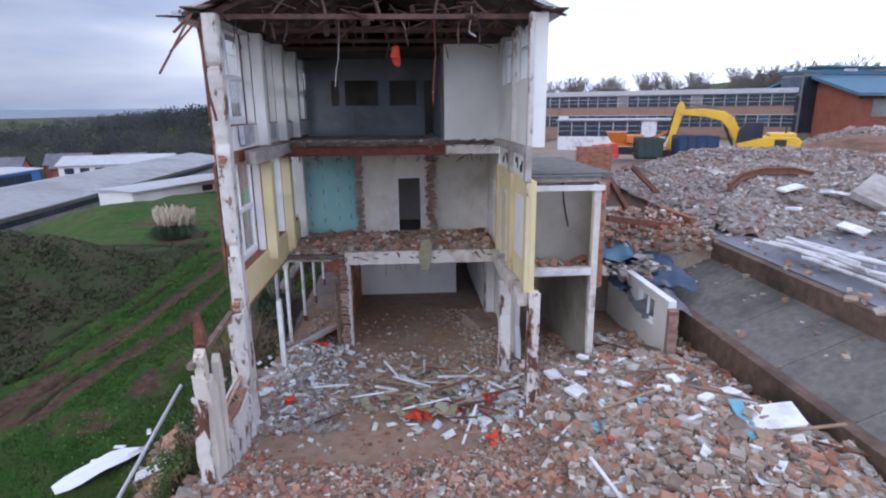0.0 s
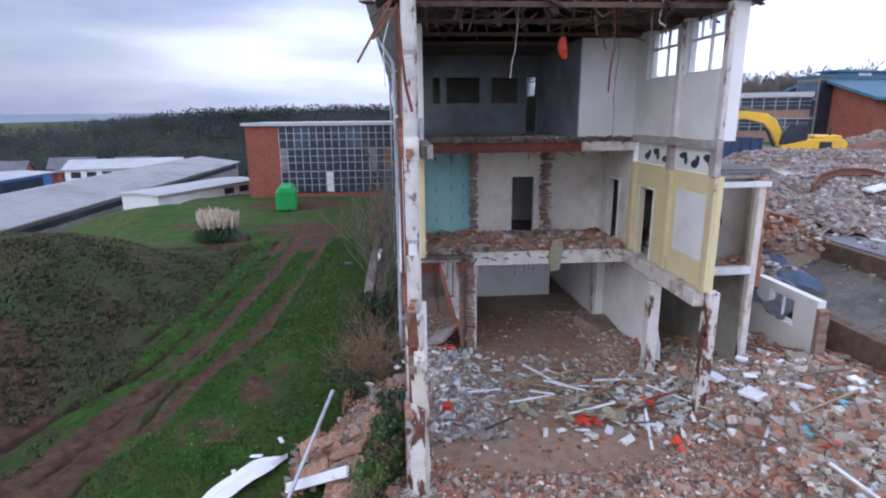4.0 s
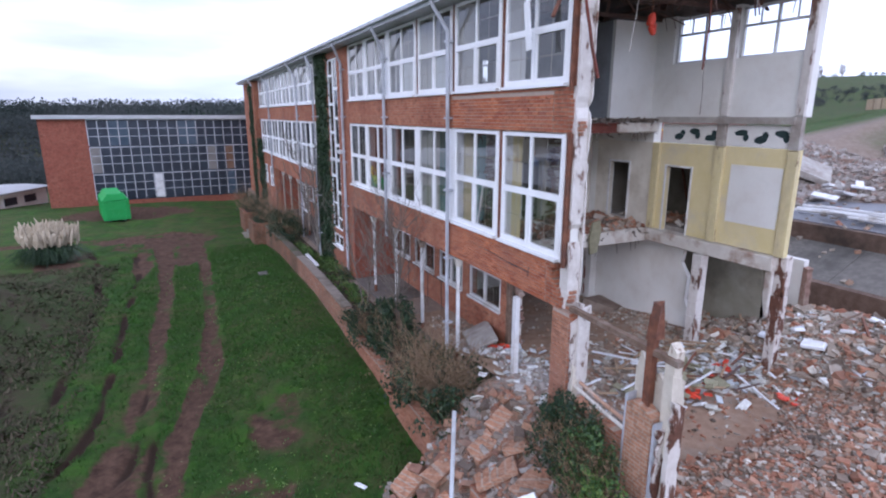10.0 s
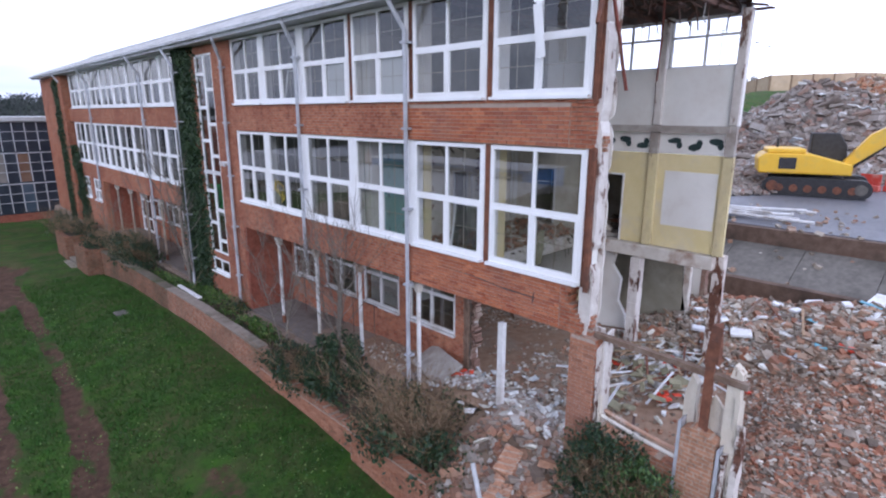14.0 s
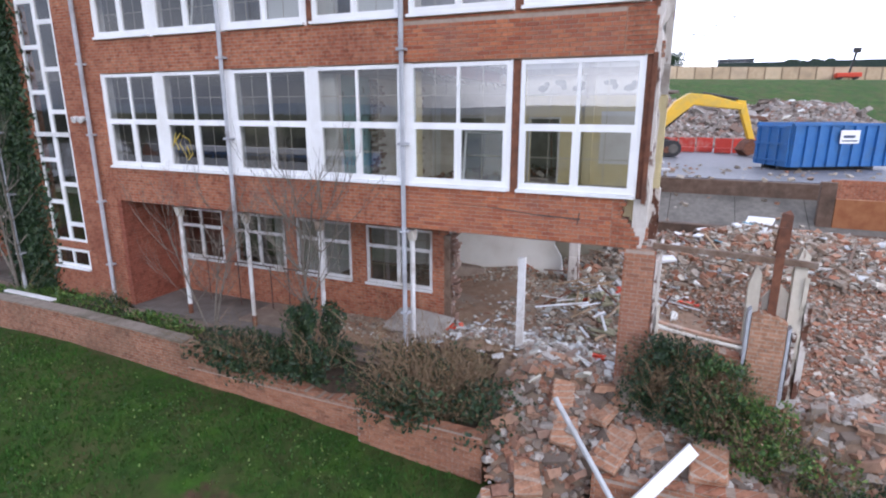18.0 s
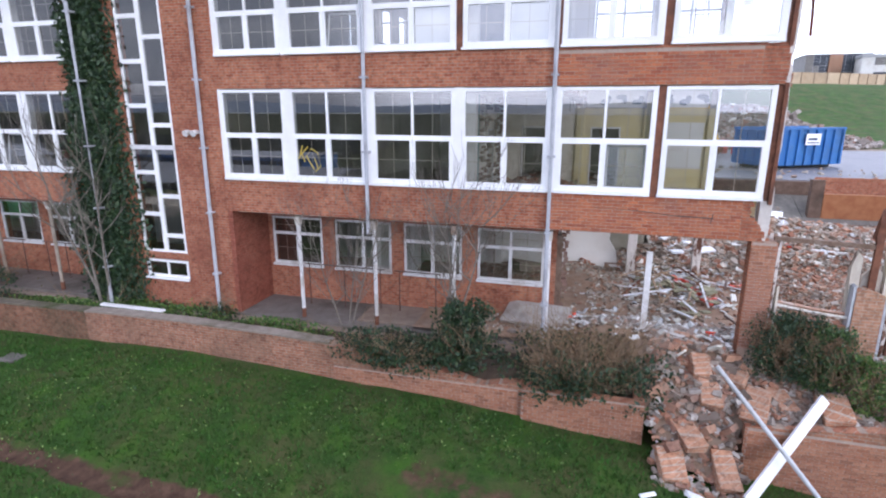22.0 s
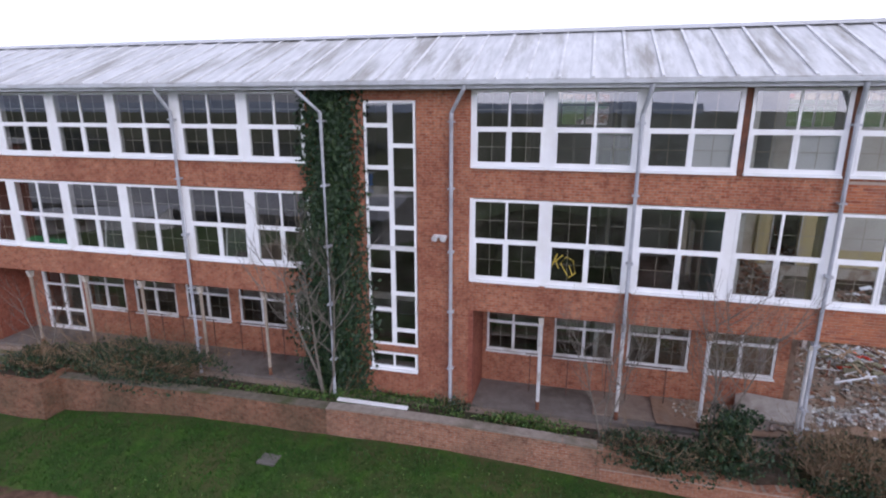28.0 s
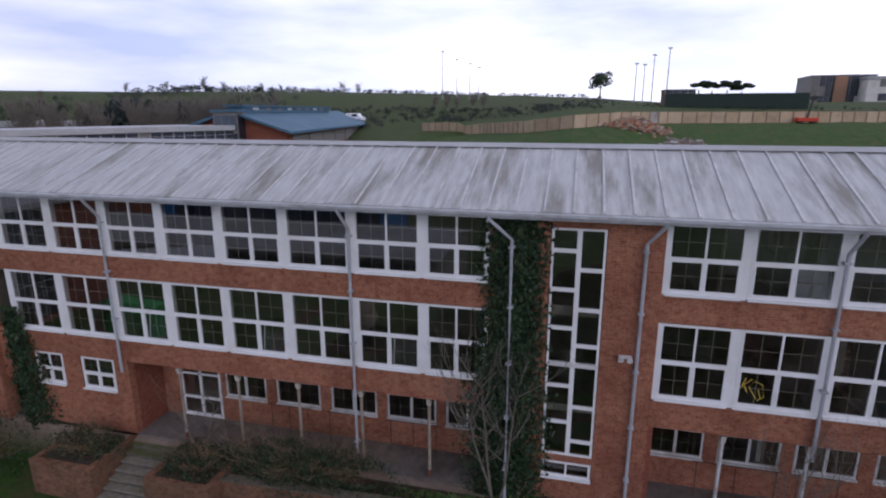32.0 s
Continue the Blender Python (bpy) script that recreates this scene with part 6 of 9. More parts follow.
# crack in the lower band
solid("wall_crack", Geo().beam((XF - 0.012, 13.0, 3.84), (XF - 0.012, 13.8, 3.86), 0.02, 0.03).beam((XF - 0.012, 13.8, 3.86), (XF - 0.012, 14.7, 3.94), 0.02, 0.018).beam((XF - 0.012, 14.7, 3.94), (XF - 0.012, 15.6, 3.97), 0.02, 0.010).beam((XF - 0.012, 13.05, 3.72), (XF - 0.012, 13.02, 3.95), 0.02, 0.02), M_DARK, "open crack in the brick band", "crack", kind="structure")

# ---- rubble ----
def rub(x, y):
    """Height of the rubble over the ground floor and the yard behind it."""
    z = G0 + 0.03
    bare = smooth01(1.35, 0.85, math.hypot((x + 0.9) / 3.1, (y - 11.5) / 1.35))
    inner = smooth01(15.0, 17.5, y)
    h = 0.45 * smooth01(11.3, 8.6, y) + 0.10
    h += 0.75 * smooth01(2.2, 4.6, x) * smooth01(15.5, 12.5, y) * (1 - 0.75 * smooth01(6.6, 8.3, x))
    h += 0.35 * smooth01(-2.2, -3.3, x) * smooth01(10.6, 12.0, y) * smooth01(18, 15, y)
    h += 0.35 * smooth01(1.0, 2.6, x) * smooth01(15, 16.5, y) * smooth01(20, 17.5, y)
    h += 0.35 * math.exp(-((x - 5.9) / 1.2) ** 2 - ((y - 9.5) / 2.2) ** 2)
    h *= (1 - 0.93 * bare) * (1 - 0.75 * inner)
    h += (0.10 * noise.noise((x * 0.9, y * 0.9, 5)) + 0.05 * noise.noise((x * 2.3, y * 2.3, 9))) * (1 - bare) * (1 - 0.6 * inner)
    return z + max(0.0, h)


def bank(x, y):
    """Debris slope from the floor down to the lawn."""
    top = rub(-3.75, y) - 0.02
    if x > -3.75:
        return rub(x, y) - 0.03
    z = top + (hill(x, y) - 0.03 - top) * smooth01(-3.8, -7.0, x)
    if y < 12.3:
        z = max(z, 0.02 + 0.2 * noise.noise((x, y, 2)))
        z += (-0.14 - z) * smooth01(-5.25, -5.62, x)
    return z + 0.09 * noise.noise((x * 1.4, y * 1.4, 4)) * smooth01(-3.8, -4.3, x) * smooth01(-5.7, -5.3, x)


def field(x, y):
    """Rubble heaps on the yard east of the block."""
    z = hill(x, y)
    h = 1.0 * smooth01(1.0, 0.35, math.hypot((x - 21) / 13.0, (y - 28) / 11.0))
    h = max(h, 1.75 * smooth01(1.0, 0.25, math.hypot((x - 23) / 12.0, (y - 35.5) / 4.2)))
    h = max(h, 1.2 * smooth01(1.0, 0.2, math.hypot((x - 27) / 11.0, (y - 20) / 6.5)))
    h = max(h, 5.7 * smooth01(1.0, 0.05, math.hypot((x - 38.5) / 10.0, (y - 17.5) / 9.5)))
    h = max(h, 2.4 * smooth01(1.0, 0.3, math.hypot((x - 43) / 12.0, (y - 6.0) / 16.0)))
    h = max(h, 3.2 * smooth01(1.0, 0.2, math.hypot((x - 42) / 9.0, (y - 3.0) / 9.0)))
    h = max(h, 0.7 * smooth01(1.0, 0.3, math.hypot((x - 14.0) / 3.6, (y - 23.5) / 6.0)))
    h = max(h, 1.3 * smooth01(1.0, 0.3, math.hypot((x - 46) / 9.0, (y - 54.0) / 5.0)) + 0.9 * smooth01(1.0, 0.3, math.hypot((x - 48) / 12.0, (y - 50.0) / 9.0)))
    h += 0.25 * noise.noise((x * 0.5, y * 0.5, 8)) * min(1.0, h)
    return z, h


def heap_sheet(name, x0, x1, y0, y1, step, fn, mat, label, keep=None):
    xs, ys = np.arange(x0, x1 + 1e-6, step), np.arange(y0, y1 + 1e-6, step)
    nx = len(xs)
    v = [(x, y, fn(x, y)) for y in ys for x in xs]
    f = []
    for j in range(len(ys) - 1):
        for i in range(nx - 1):
            if keep is None or keep(xs[i], ys[j]):
                k = j * nx + i
                f.append((k, k + 1, k + nx + 1, k + nx))
    me = bpy.data.meshes.new(name)
    me.from_pydata(v, [], f)
    me.shade_smooth()
    me.materials.append(mat)
    return tagged(new(name, me), label, "rubble", kind="stuff")


def chunks(name, label, count, place, sizes, mat, seed, flat=0.6, category="rubble", jit=0.22, tilt=0.6):
    """Many broken pieces in one mesh; place(rng) gives x, y, z and a size factor, or None."""
    r = np.random.RandomState(seed)
    rr = random.Random(seed)
    corner = np.array([(-1, -1, -1), (1, -1, -1), (1, 1, -1), (-1, 1, -1), (-1, -1, 1), (1, -1, 1), (1, 1, 1), (-1, 1, 1)], float)
    quad = np.array([(0, 3, 2, 1), (4, 5, 6, 7), (0, 1, 5, 4), (1, 2, 6, 5), (2, 3, 7, 6), (3, 0, 4, 7)])
    V, F = [], []
    k = 0
    for _ in range(count):
        p = place(rr)
        if p is None:
            continue
        x, y, z, s = p
        a = rr.uniform(*sizes) * s
        dim = np.array([a * rr.uniform(0.7, 1.5), a * rr.uniform(0.5, 1.0), a * rr.uniform(0.3, 0.7) * flat / 0.6]) / 2
        c = corner * dim * (1 + r.uniform(-jit, jit, (8, 3)))
        e = Euler((rr.gauss(0, tilt * 0.6), rr.gauss(0, tilt * 0.6), rr.uniform(0, 6.28))).to_matrix()
        c = c @ np.array(e).T + np.array((x, y, z + dim[2] * 0.55))
        V.append(c)
        F.append(quad + k)
        k += 8
    me = bpy.data.meshes.new(name)
    me.from_pydata(np.concatenate(V).tolist(), [], np.concatenate(F).tolist())
    me.materials.append(mat)
    return tagged(new(name, me), label, category, kind="stuff")


def at_front(r):
    x, y = r.uniform(-3.6, 8.4), r.uniform(2.0, 12.2)
    if math.hypot((x + 0.9) / 3.0, (y - 11.5) / 1.3) < 0.98 and r.random() < 0.93:
        return None
    return x, y, rub(x, y), 1.0


def at_right(r):
    x, y = r.uniform(2.9, 8.5), r.uniform(5.0, 16.0)
    return x, y, rub(x, y) + r.uniform(0, 0.1), 1.0


def at_inner(r):
    x, y = r.uniform(-3.5, 2.9), r.uniform(12.4, 19.5)
    if r.random() > (0.9 if (y < 14.4 or x < -2.2 or x > 2.2 - 0.2 * (y - 14)) else 0.45 if y < 15.6 else 0.07):
        return None
    return x, y, rub(x, y), 1.0 if y < 16 else 0.7


def at_bank(r):
    x, y = r.uniform(-7.0, -3.5), r.uniform(6.0, 14.1)
    if x < -5.6 and (y < 12.3 or r.random() < 0.45):
        return None
    return x, y, bank(x, y), 1.0


M_RUBBLE_SLAB = island_mat("slab_rubble", [(0.0, (0.28, 0.22, 0.17)), (0.25, (0.36, 0.32, 0.27)), (0.5, (0.20, 0.13, 0.085)), (0.7, (0.42, 0.38, 0.33)), (0.85, (0.16, 0.12, 0.09))], dust=(0.28, 0.21, 0.155))
M_SCRAP = island_mat("pale_scrap", [(0.0, (0.662, 0.672, 0.664)), (0.3, (0.534, 0.57, 0.594)), (0.5, (0.57, 0.552, 0.481)), (0.7, (0.414, 0.405, 0.367)), (0.85, (0.699, 0.699, 0.664))], 0.7, 8.0)
M_DUST = surf("brick_dust", (0.24, 0.15, 0.10), (0.34, 0.235, 0.165), 4.0, (0.29, 0.235, 0.185), 0.7, 0.95, bump=0.4)
# darker than M_DUST: shade in the gaps between pieces, painted on the bed
M_DUST_DARK = surf("gap_shade_fines", (0.15, 0.10, 0.070), (0.25, 0.178, 0.128), 5.0, (0.20, 0.16, 0.122), 0.9, 0.95, bump=0.5)


def trodden(x, y):
    return y > 12.6 - 0.4 * noise.noise((x, y, 60)) or math.hypot((x + 0.9) / 3.1, (y - 11.5) / 1.4) < 1.0


heap_sheet("rubble_bed", -3.9, 8.59, 1.6, 20.2, 0.22, rub, M_DUST, "trodden brick and mortar dust on the floor", keep=trodden)
heap_sheet("rubble_bed", -3.9, 8.59, 1.6, 20.2, 0.22, rub, M_DUST_DARK, "bed of crushed brick and mortar, gap shade in its colour", keep=lambda x, y: not trodden(x, y))
chunks("brick_rubble", "crushed brick and concrete covering the ground floor", 30000, at_front, (0.035, 0.10), M_RUBBLE, 41)
chunks("brick_rubble", "larger broken bricks among the rubble", 950, at_front, (0.10, 0.20), M_RUBBLE, 42)
chunks("brick_rubble", "broken brickwork and concrete lumps beside the block", 1300, at_right, (0.11, 0.28), M_RUBBLE, 43)
chunks("brick_rubble", "smaller broken brick beside the block", 11000, at_right, (0.04, 0.14), M_RUBBLE_PALE, 48)
chunks("brick_rubble", "long broken slabs and boards among the rubble", 520, at_right, (0.12, 0.34), M_RUBBLE_SLAB, 52, flat=0.3, jit=0.35)
chunks("pale_scraps", "pale plaster and board scraps among the rubble", 650, at_right, (0.05, 0.26), M_SCRAP, 49, flat=0.25, jit=0.4)
chunks("pale_scraps", "pale plaster and board scraps round the debris heap", 420, lambda r: (lambda x, y: (x, y, rub(x, y) + 0.05, 1.0))(r.gauss(2.6, 1.5), r.gauss(12.7, 0.8)), (0.04, 0.22), M_SCRAP, 50, flat=0.25, jit=0.4)
chunks("brick_rubble", "broken mortar and brick inside the open floor", 6500, at_inner, (0.03, 0.12), M_RUBBLE_PALE, 44)
chunks("brick_rubble", "grey and white broken mortar along the west side of the floor", 4200, lambda r: (lambda x, y: (x, y, rub(x, y) + 0.03, 1.0) if x < -1.6 - 0.25 * (y - 12) + 1.6 * noise.noise((x, y, 77)) else None)(r.uniform(-3.6, 0.2), r.uniform(11.6, 17.5)), (0.03, 0.16), M_RUBBLE_GREY, 144)
chunks("pale_scraps", "white plaster scraps along the west side of the floor", 300, lambda r: (lambda x, y: (x, y, rub(x, y) + 0.06, 1.0))(r.gauss(-2.7, 0.6), r.uniform(11.8, 16.5)), (0.04, 0.2), M_SCRAP, 146, flat=0.3, jit=0.4)
heap_sheet("rubble_bank", -7.0, -3.2, 5.0, 14.4, 0.2, bank, M_DUST_DARK, "slope of brick dust down to the lawn, gap shade in its colour", keep=lambda x, y: x > -5.62 or (12.4 < y < 14.0 and x > -6.2 - 0.5 * noise.noise((y * 2, 0, 0)) - (14 - y) * 0.35))
chunks("brick_rubble", "broken brick lumps tumbling down to the lawn", 5200, at_bank, (0.05, 0.17), M_RUBBLE_BANK, 45)
chunks("brick_rubble", "larger flat pieces of brickwork on the slope", 330, at_bank, (0.16, 0.36), M_RUBBLE_BANK, 145, flat=0.45)


def at_floor1(r):
    x, y = r.uniform(-3.4, 2.6), r.uniform(YB - 0.05, 18.7)
    return x, y, F1 + 0.07 * r.random() + 0.10 * smooth01(1.3, 0.2, abs(y - 17.6)) * (0.5 + noise.noise((x * 0.8, y, 40))), 1.0 if r.random() < 0.93 else 2.0


chunks("brick_rubble", "broken brick left on the first floor", 3600, at_floor1, (0.04, 0.15), M_RUBBLE, 46)
chunks("brick_rubble", "dust and bits on the second floor edge", 260, lambda r: (r.uniform(-3.5, 2.6), r.uniform(YB, YB + 0.5), F2, 1.0), (0.04, 0.13), M_RUBBLE_PALE, 47)


# large lumps of brickwork on the bank
def lump(x, y, z, sx, sy, sz, rx, ry, rz, mat, name, label, category, group=""):
    r = random.Random(int(x * 977 + y * 131))
    g = Geo()
    p = []
    for q in ((-1, -1, -1), (1, -1, -1), (1, 1, -1), (-1, 1, -1), (-1, -1, 1), (1, -1, 1), (1, 1, 1), (-1, 1, 1)):
        p.append(tuple(c * s / 2 * r.uniform(0.82, 1.1) for c, s in zip(q, (sx, sy, sz))))
    g.hexa(p)
    ob = solid(name, g, mat, label, category, group, bevel=0.02)
    ob.matrix_basis = pose(x, y, z, rx, ry, rz)
    return ob


r = random.Random(51)
for x, y in ((-5.1, 12.85), (-6.3, 12.65), (-5.9, 13.3), (-4.6, 13.0), (-6.5, 13.7), (-4.9, 11.4), (-5.1, 10.5), (-4.7, 12.3), (-5.3, 12.0)):
    lump(x, y, bank(x, y) + 0.10, r.uniform(0.55, 0.95), r.uniform(0.38, 0.6), r.uniform(0.12, 0.22), r.uniform(-15, 15), r.uniform(-38, -12), r.uniform(-25, 25), M_BRICK_ORANGE, "brickwork_lump", "lump of fallen orange-red brickwork on the slope", "rubble", "fallen brickwork lumps")
for x, y, s in ((7.7, 11.3, 0.75), (6.9, 10.6, 0.6), (7.6, 10.2, 0.6), (6.75, 8.9, 1.05), (7.1, 9.6, 0.4), (6.1, 11.3, 0.35), (5.6, 10.7, 0.35), (3.9, 11.6, 0.55), (5.0, 11.4, 0.4), (3.6, 12.6, 0.45), (4.2, 12.2, 0.3), (5.9, 9.6, 0.3), (4.5, 13.0, 0.3)):
    lump(x, y, rub(x, y) + 0.18, s, s * 0.75, 0.10, r.uniform(-18, 18), r.uniform(-18, 18), r.uniform(0, 180), M_WHITE, "white_slab", "broken white painted plaster slab on the rubble", "slab", "white plaster slabs")
for x, y, s in ((6.2, 11.8, 0.9), (5.2, 8.9, 0.7), (7.2, 12.3, 0.8), (6.9, 8.0, 0.9), (5.6, 12.6, 0.7), (4.6, 9.6, 0.6), (7.4, 6.9, 0.9), (3.6, 10.2, 0.6)):
    lump(x, y, rub(x, y) + 0.08, s * 0.6, s * 0.36, 0.16, r.uniform(-15, 15), r.uniform(-15, 15), r.uniform(0, 180), M_BRICK_OLD if r.random() < 0.5 else M_CONC, "masonry_lump", "broken lump of masonry in the rubble", "rubble", "masonry lumps")
M_TEALBOARD = surf("blue_green_board", (0.10, 0.30, 0.38), (0.16, 0.38, 0.46), 3.0, (0.3, 0.34, 0.34), 1.0, 0.7)
for x, y, s, a in ((6.25, 8.85, 1.25, 80), (3.8, 9.7, 0.3, 20), (4.9, 10.1, 0.35, 80)):
    lump(x, y, rub(x, y) + 0.14, s, 0.3, 0.04, 8, -8, a, M_TEALBOARD, "teal_board", "broken teal painted board in the rubble", "board", "teal boards")
for x, y, z in ((1.9, 10.85, 0.55), (1.0, 12.2, 0.75), (0.9, 13.6, 0.85), (-3.0, 12.6, 0.8), (-2.7, 16.0, 0.75), (2.0, 12.6, 0.8), (3.9, 9.3, 1.1), (0.2, 12.0, 0.7)):
    g = Geo()
    q = random.Random(int(x * 37 + y * 11))
    for k in range(7):
        a = Vector((q.uniform(-0.16, 0.16), q.uniform(-0.16, 0.16), q.uniform(-0.03, 0.08)))
        g.beam(a, a + Vector((q.uniform(-0.22, 0.22), q.uniform(-0.22, 0.22), q.uniform(-0.05, 0.08))), 0.11, 0.03)
    ob = solid("orange_netting", g, M_ORANGE, "crumpled orange safety netting in the debris", "netting", "orange netting scraps")
    ob.location = (x, y, rub(x, y) + 0.10)

# heap of mineral wool, timber and board strips
for i in range(30):
    x, y = r.gauss(0.5, 1.2), r.gauss(12.9, 0.5)
    z = rub(x, y) + 0.12 + 0.22 * max(0, 1 - abs(x - 0.3) / 2)
    lump(x, y, z, r.uniform(0.15, 0.48), r.uniform(0.12, 0.34), 0.06, r.uniform(-25, 25), r.uniform(-25, 25), r.uniform(0, 180), M_WOOL, "wool_batt", "torn olive mineral wool batt in the debris heap", "insulation", "mineral wool batts")
for i in range(46):
    x, y = r.gauss(0.9, 1.5), r.gauss(12.9, 0.7)
    m = r.choice([M_UPVC_OLD, M_WOOD, M_WOOD, M_WOOD, M_RUST, M_OLDSTEEL, M_WHITE])
    l = r.uniform(0.4, 1.5)
    ob = solid("debris_strip", Geo().box(-l / 2, -0.028, -0.015, l / 2, 0.028, 0.015), m, "broken batten or window strip in the debris heap", "batten", "loose battens")
    ob.matrix_basis = pose(x, y, rub(x, y) + 0.22 + 0.15 * r.random(), r.uniform(-20, 20), r.uniform(-12, 12), r.gauss(10, 50))
for i in range(22):
    x, y = r.uniform(3.0, 8.2), r.uniform(6.5, 14.5)
    l = r.uniform(0.7, 2.4)
    m = r.choice([M_UPVC_OLD, M_WOOD, M_MUDWOOD, M_MUDWOOD, M_RUST])
    ob = solid("debris_strip", Geo().box(-l / 2, -0.03, -0.018, l / 2, 0.03, 0.018), m, "broken batten lying on the rubble", "batten", "loose battens")
    ob.matrix_basis = pose(x, y, rub(x, y) + 0.20, r.uniform(-15, 15), r.uniform(-10, 10), r.uniform(0, 180))
for i in range(24):
    x, y = r.uniform(1.2, 6.5), r.gauss(12.6, 0.9)
    lump(x, y, rub(x, y) + 0.12, r.uniform(0.12, 0.36), r.uniform(0.08, 0.26), 0.025, r.uniform(-25, 25), r.uniform(-25, 25), r.uniform(0, 180), M_WHITE, "plasterboard_scrap", "white plasterboard scrap on the rubble", "board", "plasterboard scraps")
lump(-0.2, 15.4, G0 + 0.10, 0.8, 0.6, 0.02, 0, 0, 30, M_WHITE, "white_sheet", "white sheet of board on the dusty floor", "board")
lump(-2.9, 16.9, 0.75, 1.9, 0.9, 0.12, -24, 6, 70, M_CONC, "fallen_slab", "grey concrete slab leaning in the covered walk", "slab")
lump(2.6, 17.8, 0.55, 1.4, 1.1, 0.35, 10, 8, 30, M_FLOOR, "fallen_slab", "heap of grey screed against the wall", "slab")
# pole and boards on the bank
solid("long_pole", Geo().tube([(-5.76, 12.93, 1.14), (-6.85, 11.0, -1.0)], 0.045, 8), M_FASCIA, "long pale pole leaning on the rubble", "pole")
solid("white_fascia_board", Geo().beam((-6.9, 12.35, -1.05), (-5.25, 10.75, 0.45), 0.22, 0.06, (1, 0, 0)), M_UPVC, "long white fascia board lying on the brick wall", "board")
V, F = [], []
for i in range(9):
    u = i / 8
    w = 0.09 + 0.22 * math.sin(3.0 * u + 0.3) + 0.05 * math.sin(11 * u)
    c = Vector((-8.7 + 1.6 * u, 12.0 + 1.5 * u, -1.12 + 0.22 * math.sin(2.2 * u + 0.2)))
    for q, lift in ((-1, 0.05), (-0.3, 0.0), (0.4, 0.07), (1, -0.02)):
        V.append(tuple(c + Vector((0.68, -0.73, 0)) * w * q + Vector((0, 0, lift + 0.03 * math.sin(7 * u + 3 * q)))))
for i in range(8):
    for q in range(3):
        F.append((4 * i + q, 4 * i + q + 1, 4 * i + q + 5, 4 * i + q + 4))
me = bpy.data.meshes.new("white_sheet")
me.from_pydata(V, [], F)
me.materials.append(M_UPVC)
ob = tagged(new("white_sheet", me), "crumpled white panel on the grass", "panel")
ob.modifiers.new("thickness", "SOLIDIFY").thickness = 0.02
solid("white_pole", Geo().tube([(-11.2, 12.1, hill(-11.2, 12.1) + 0.05), (-9.4, 11.2, hill(-9.4, 11.2) + 0.06)], 0.05, 8), M_UPVC, "white pole lying on the lawn", "pole")
for x, y in ((-8.3, 13.0), (-7.4, 14.2), (-7.9, 13.6)):
    lump(x, y, hill(x, y) + 0.04, 0.35, 0.12, 0.05, 0, 4, r.uniform(0, 180), M_UPVC, "white_scrap", "white plastic scrap on the grass", "scrap", "white scraps")

# ---- terrace wall, sloped apron, yard ----
M_STAIN = surf("stained_retaining_concrete", (0.105, 0.068, 0.05), (0.18, 0.125, 0.095), 3.0, (0.06, 0.045, 0.035), 0.5, 0.9, bump=0.35)
wall("wall_terrace", Geo().box(8.6, -30, 0.0, 8.95, 22, 1.55), M_STAIN, "brown stained low retaining wall of the terrace")
t = thing("pavement_apron", "sloped grey concrete apron with joints", "pavement", kind="structure")
y = -29.0
while y < 21:
    part("slab", Geo().prism([(8.951, 1.2), (11.0, 1.9), (11.0, 2.42), (8.951, 1.54)], y, y + 2.38, "y"), M_CONC_DARK, t)
    y += 2.4
wall("wall_yard_kerb", Geo().box(11.0, -30, 1.8, 11.3, 22, 3.02), M_STAIN, "brown brick upstand along the yard")
solid("pavement_yard", Geo().box(11.3, -30, 2.9, 33, 21, 3.06), M_TARMAC, "wet grey tarmac of the yard", "yard", kind="structure")
for a, b in (((8.0, 13.6, 0.75), (7.9, 8.6, 0.95)), ((7.75, 11.6, 0.95), (7.5, 7.4, 1.05))):
    solid("steel_channel", Geo().beam(a, b, 0.12, 0.10), M_PIPE if a[0] > 7.9 else M_CONC, "long pale channel lying along the terrace wall", "channel", "fallen channels")
chunks("brick_rubble", "scattered bits on the apron and yard", 380, lambda r: (lambda x, y: (x, y, 1.54 + (x - 8.95) * 0.43 if x < 11 else 3.06, 1.0))(r.uniform(9.0, 17), 21 - 19 * r.random() ** 2.6), (0.05, 0.22), M_RUBBLE_PALE, 61)

M_FIELD = surf("crushed_concrete_fines", (0.20, 0.165, 0.14), (0.33, 0.30, 0.275), 2.2, (0.23, 0.15, 0.11), 0.35, 0.95, bump=0.6, dist=0.08)
heap_sheet("rubble_field", 11.5, 58, -10, 60, 0.7, lambda x, y: hill(x, y) + field(x, y)[1] - 0.25 + 0.25 * smooth01(0, 0.2, field(x, y)[1]), M_FIELD, "broad heaps of crushed concrete on the yard", keep=lambda x, y: field(x, y)[1] > 0.06)

M_EARTH = surf("red_brown_earth", (0.16, 0.085, 0.055), (0.24, 0.135, 0.09), 1.2, (0.115, 0.07, 0.05), 0.4, 0.95, bump=0.4)
def earth(x, y):
    return hill(x, y) - 0.2 + 2.0 * smooth01(1.0, 0.25, math.hypot((x - 44) / 13.0, (y - 48) / 9.5)) + 0.12 * noise.noise((x * 0.6, y * 0.6, 21))
heap_sheet("earth_bank", 30, 60, 36, 60, 0.6, earth, M_EARTH, "bank of red-brown bare earth behind the rubble", keep=lambda x, y: math.hypot((x - 44) / 13.0, (y - 48) / 9.5) < 1.02)


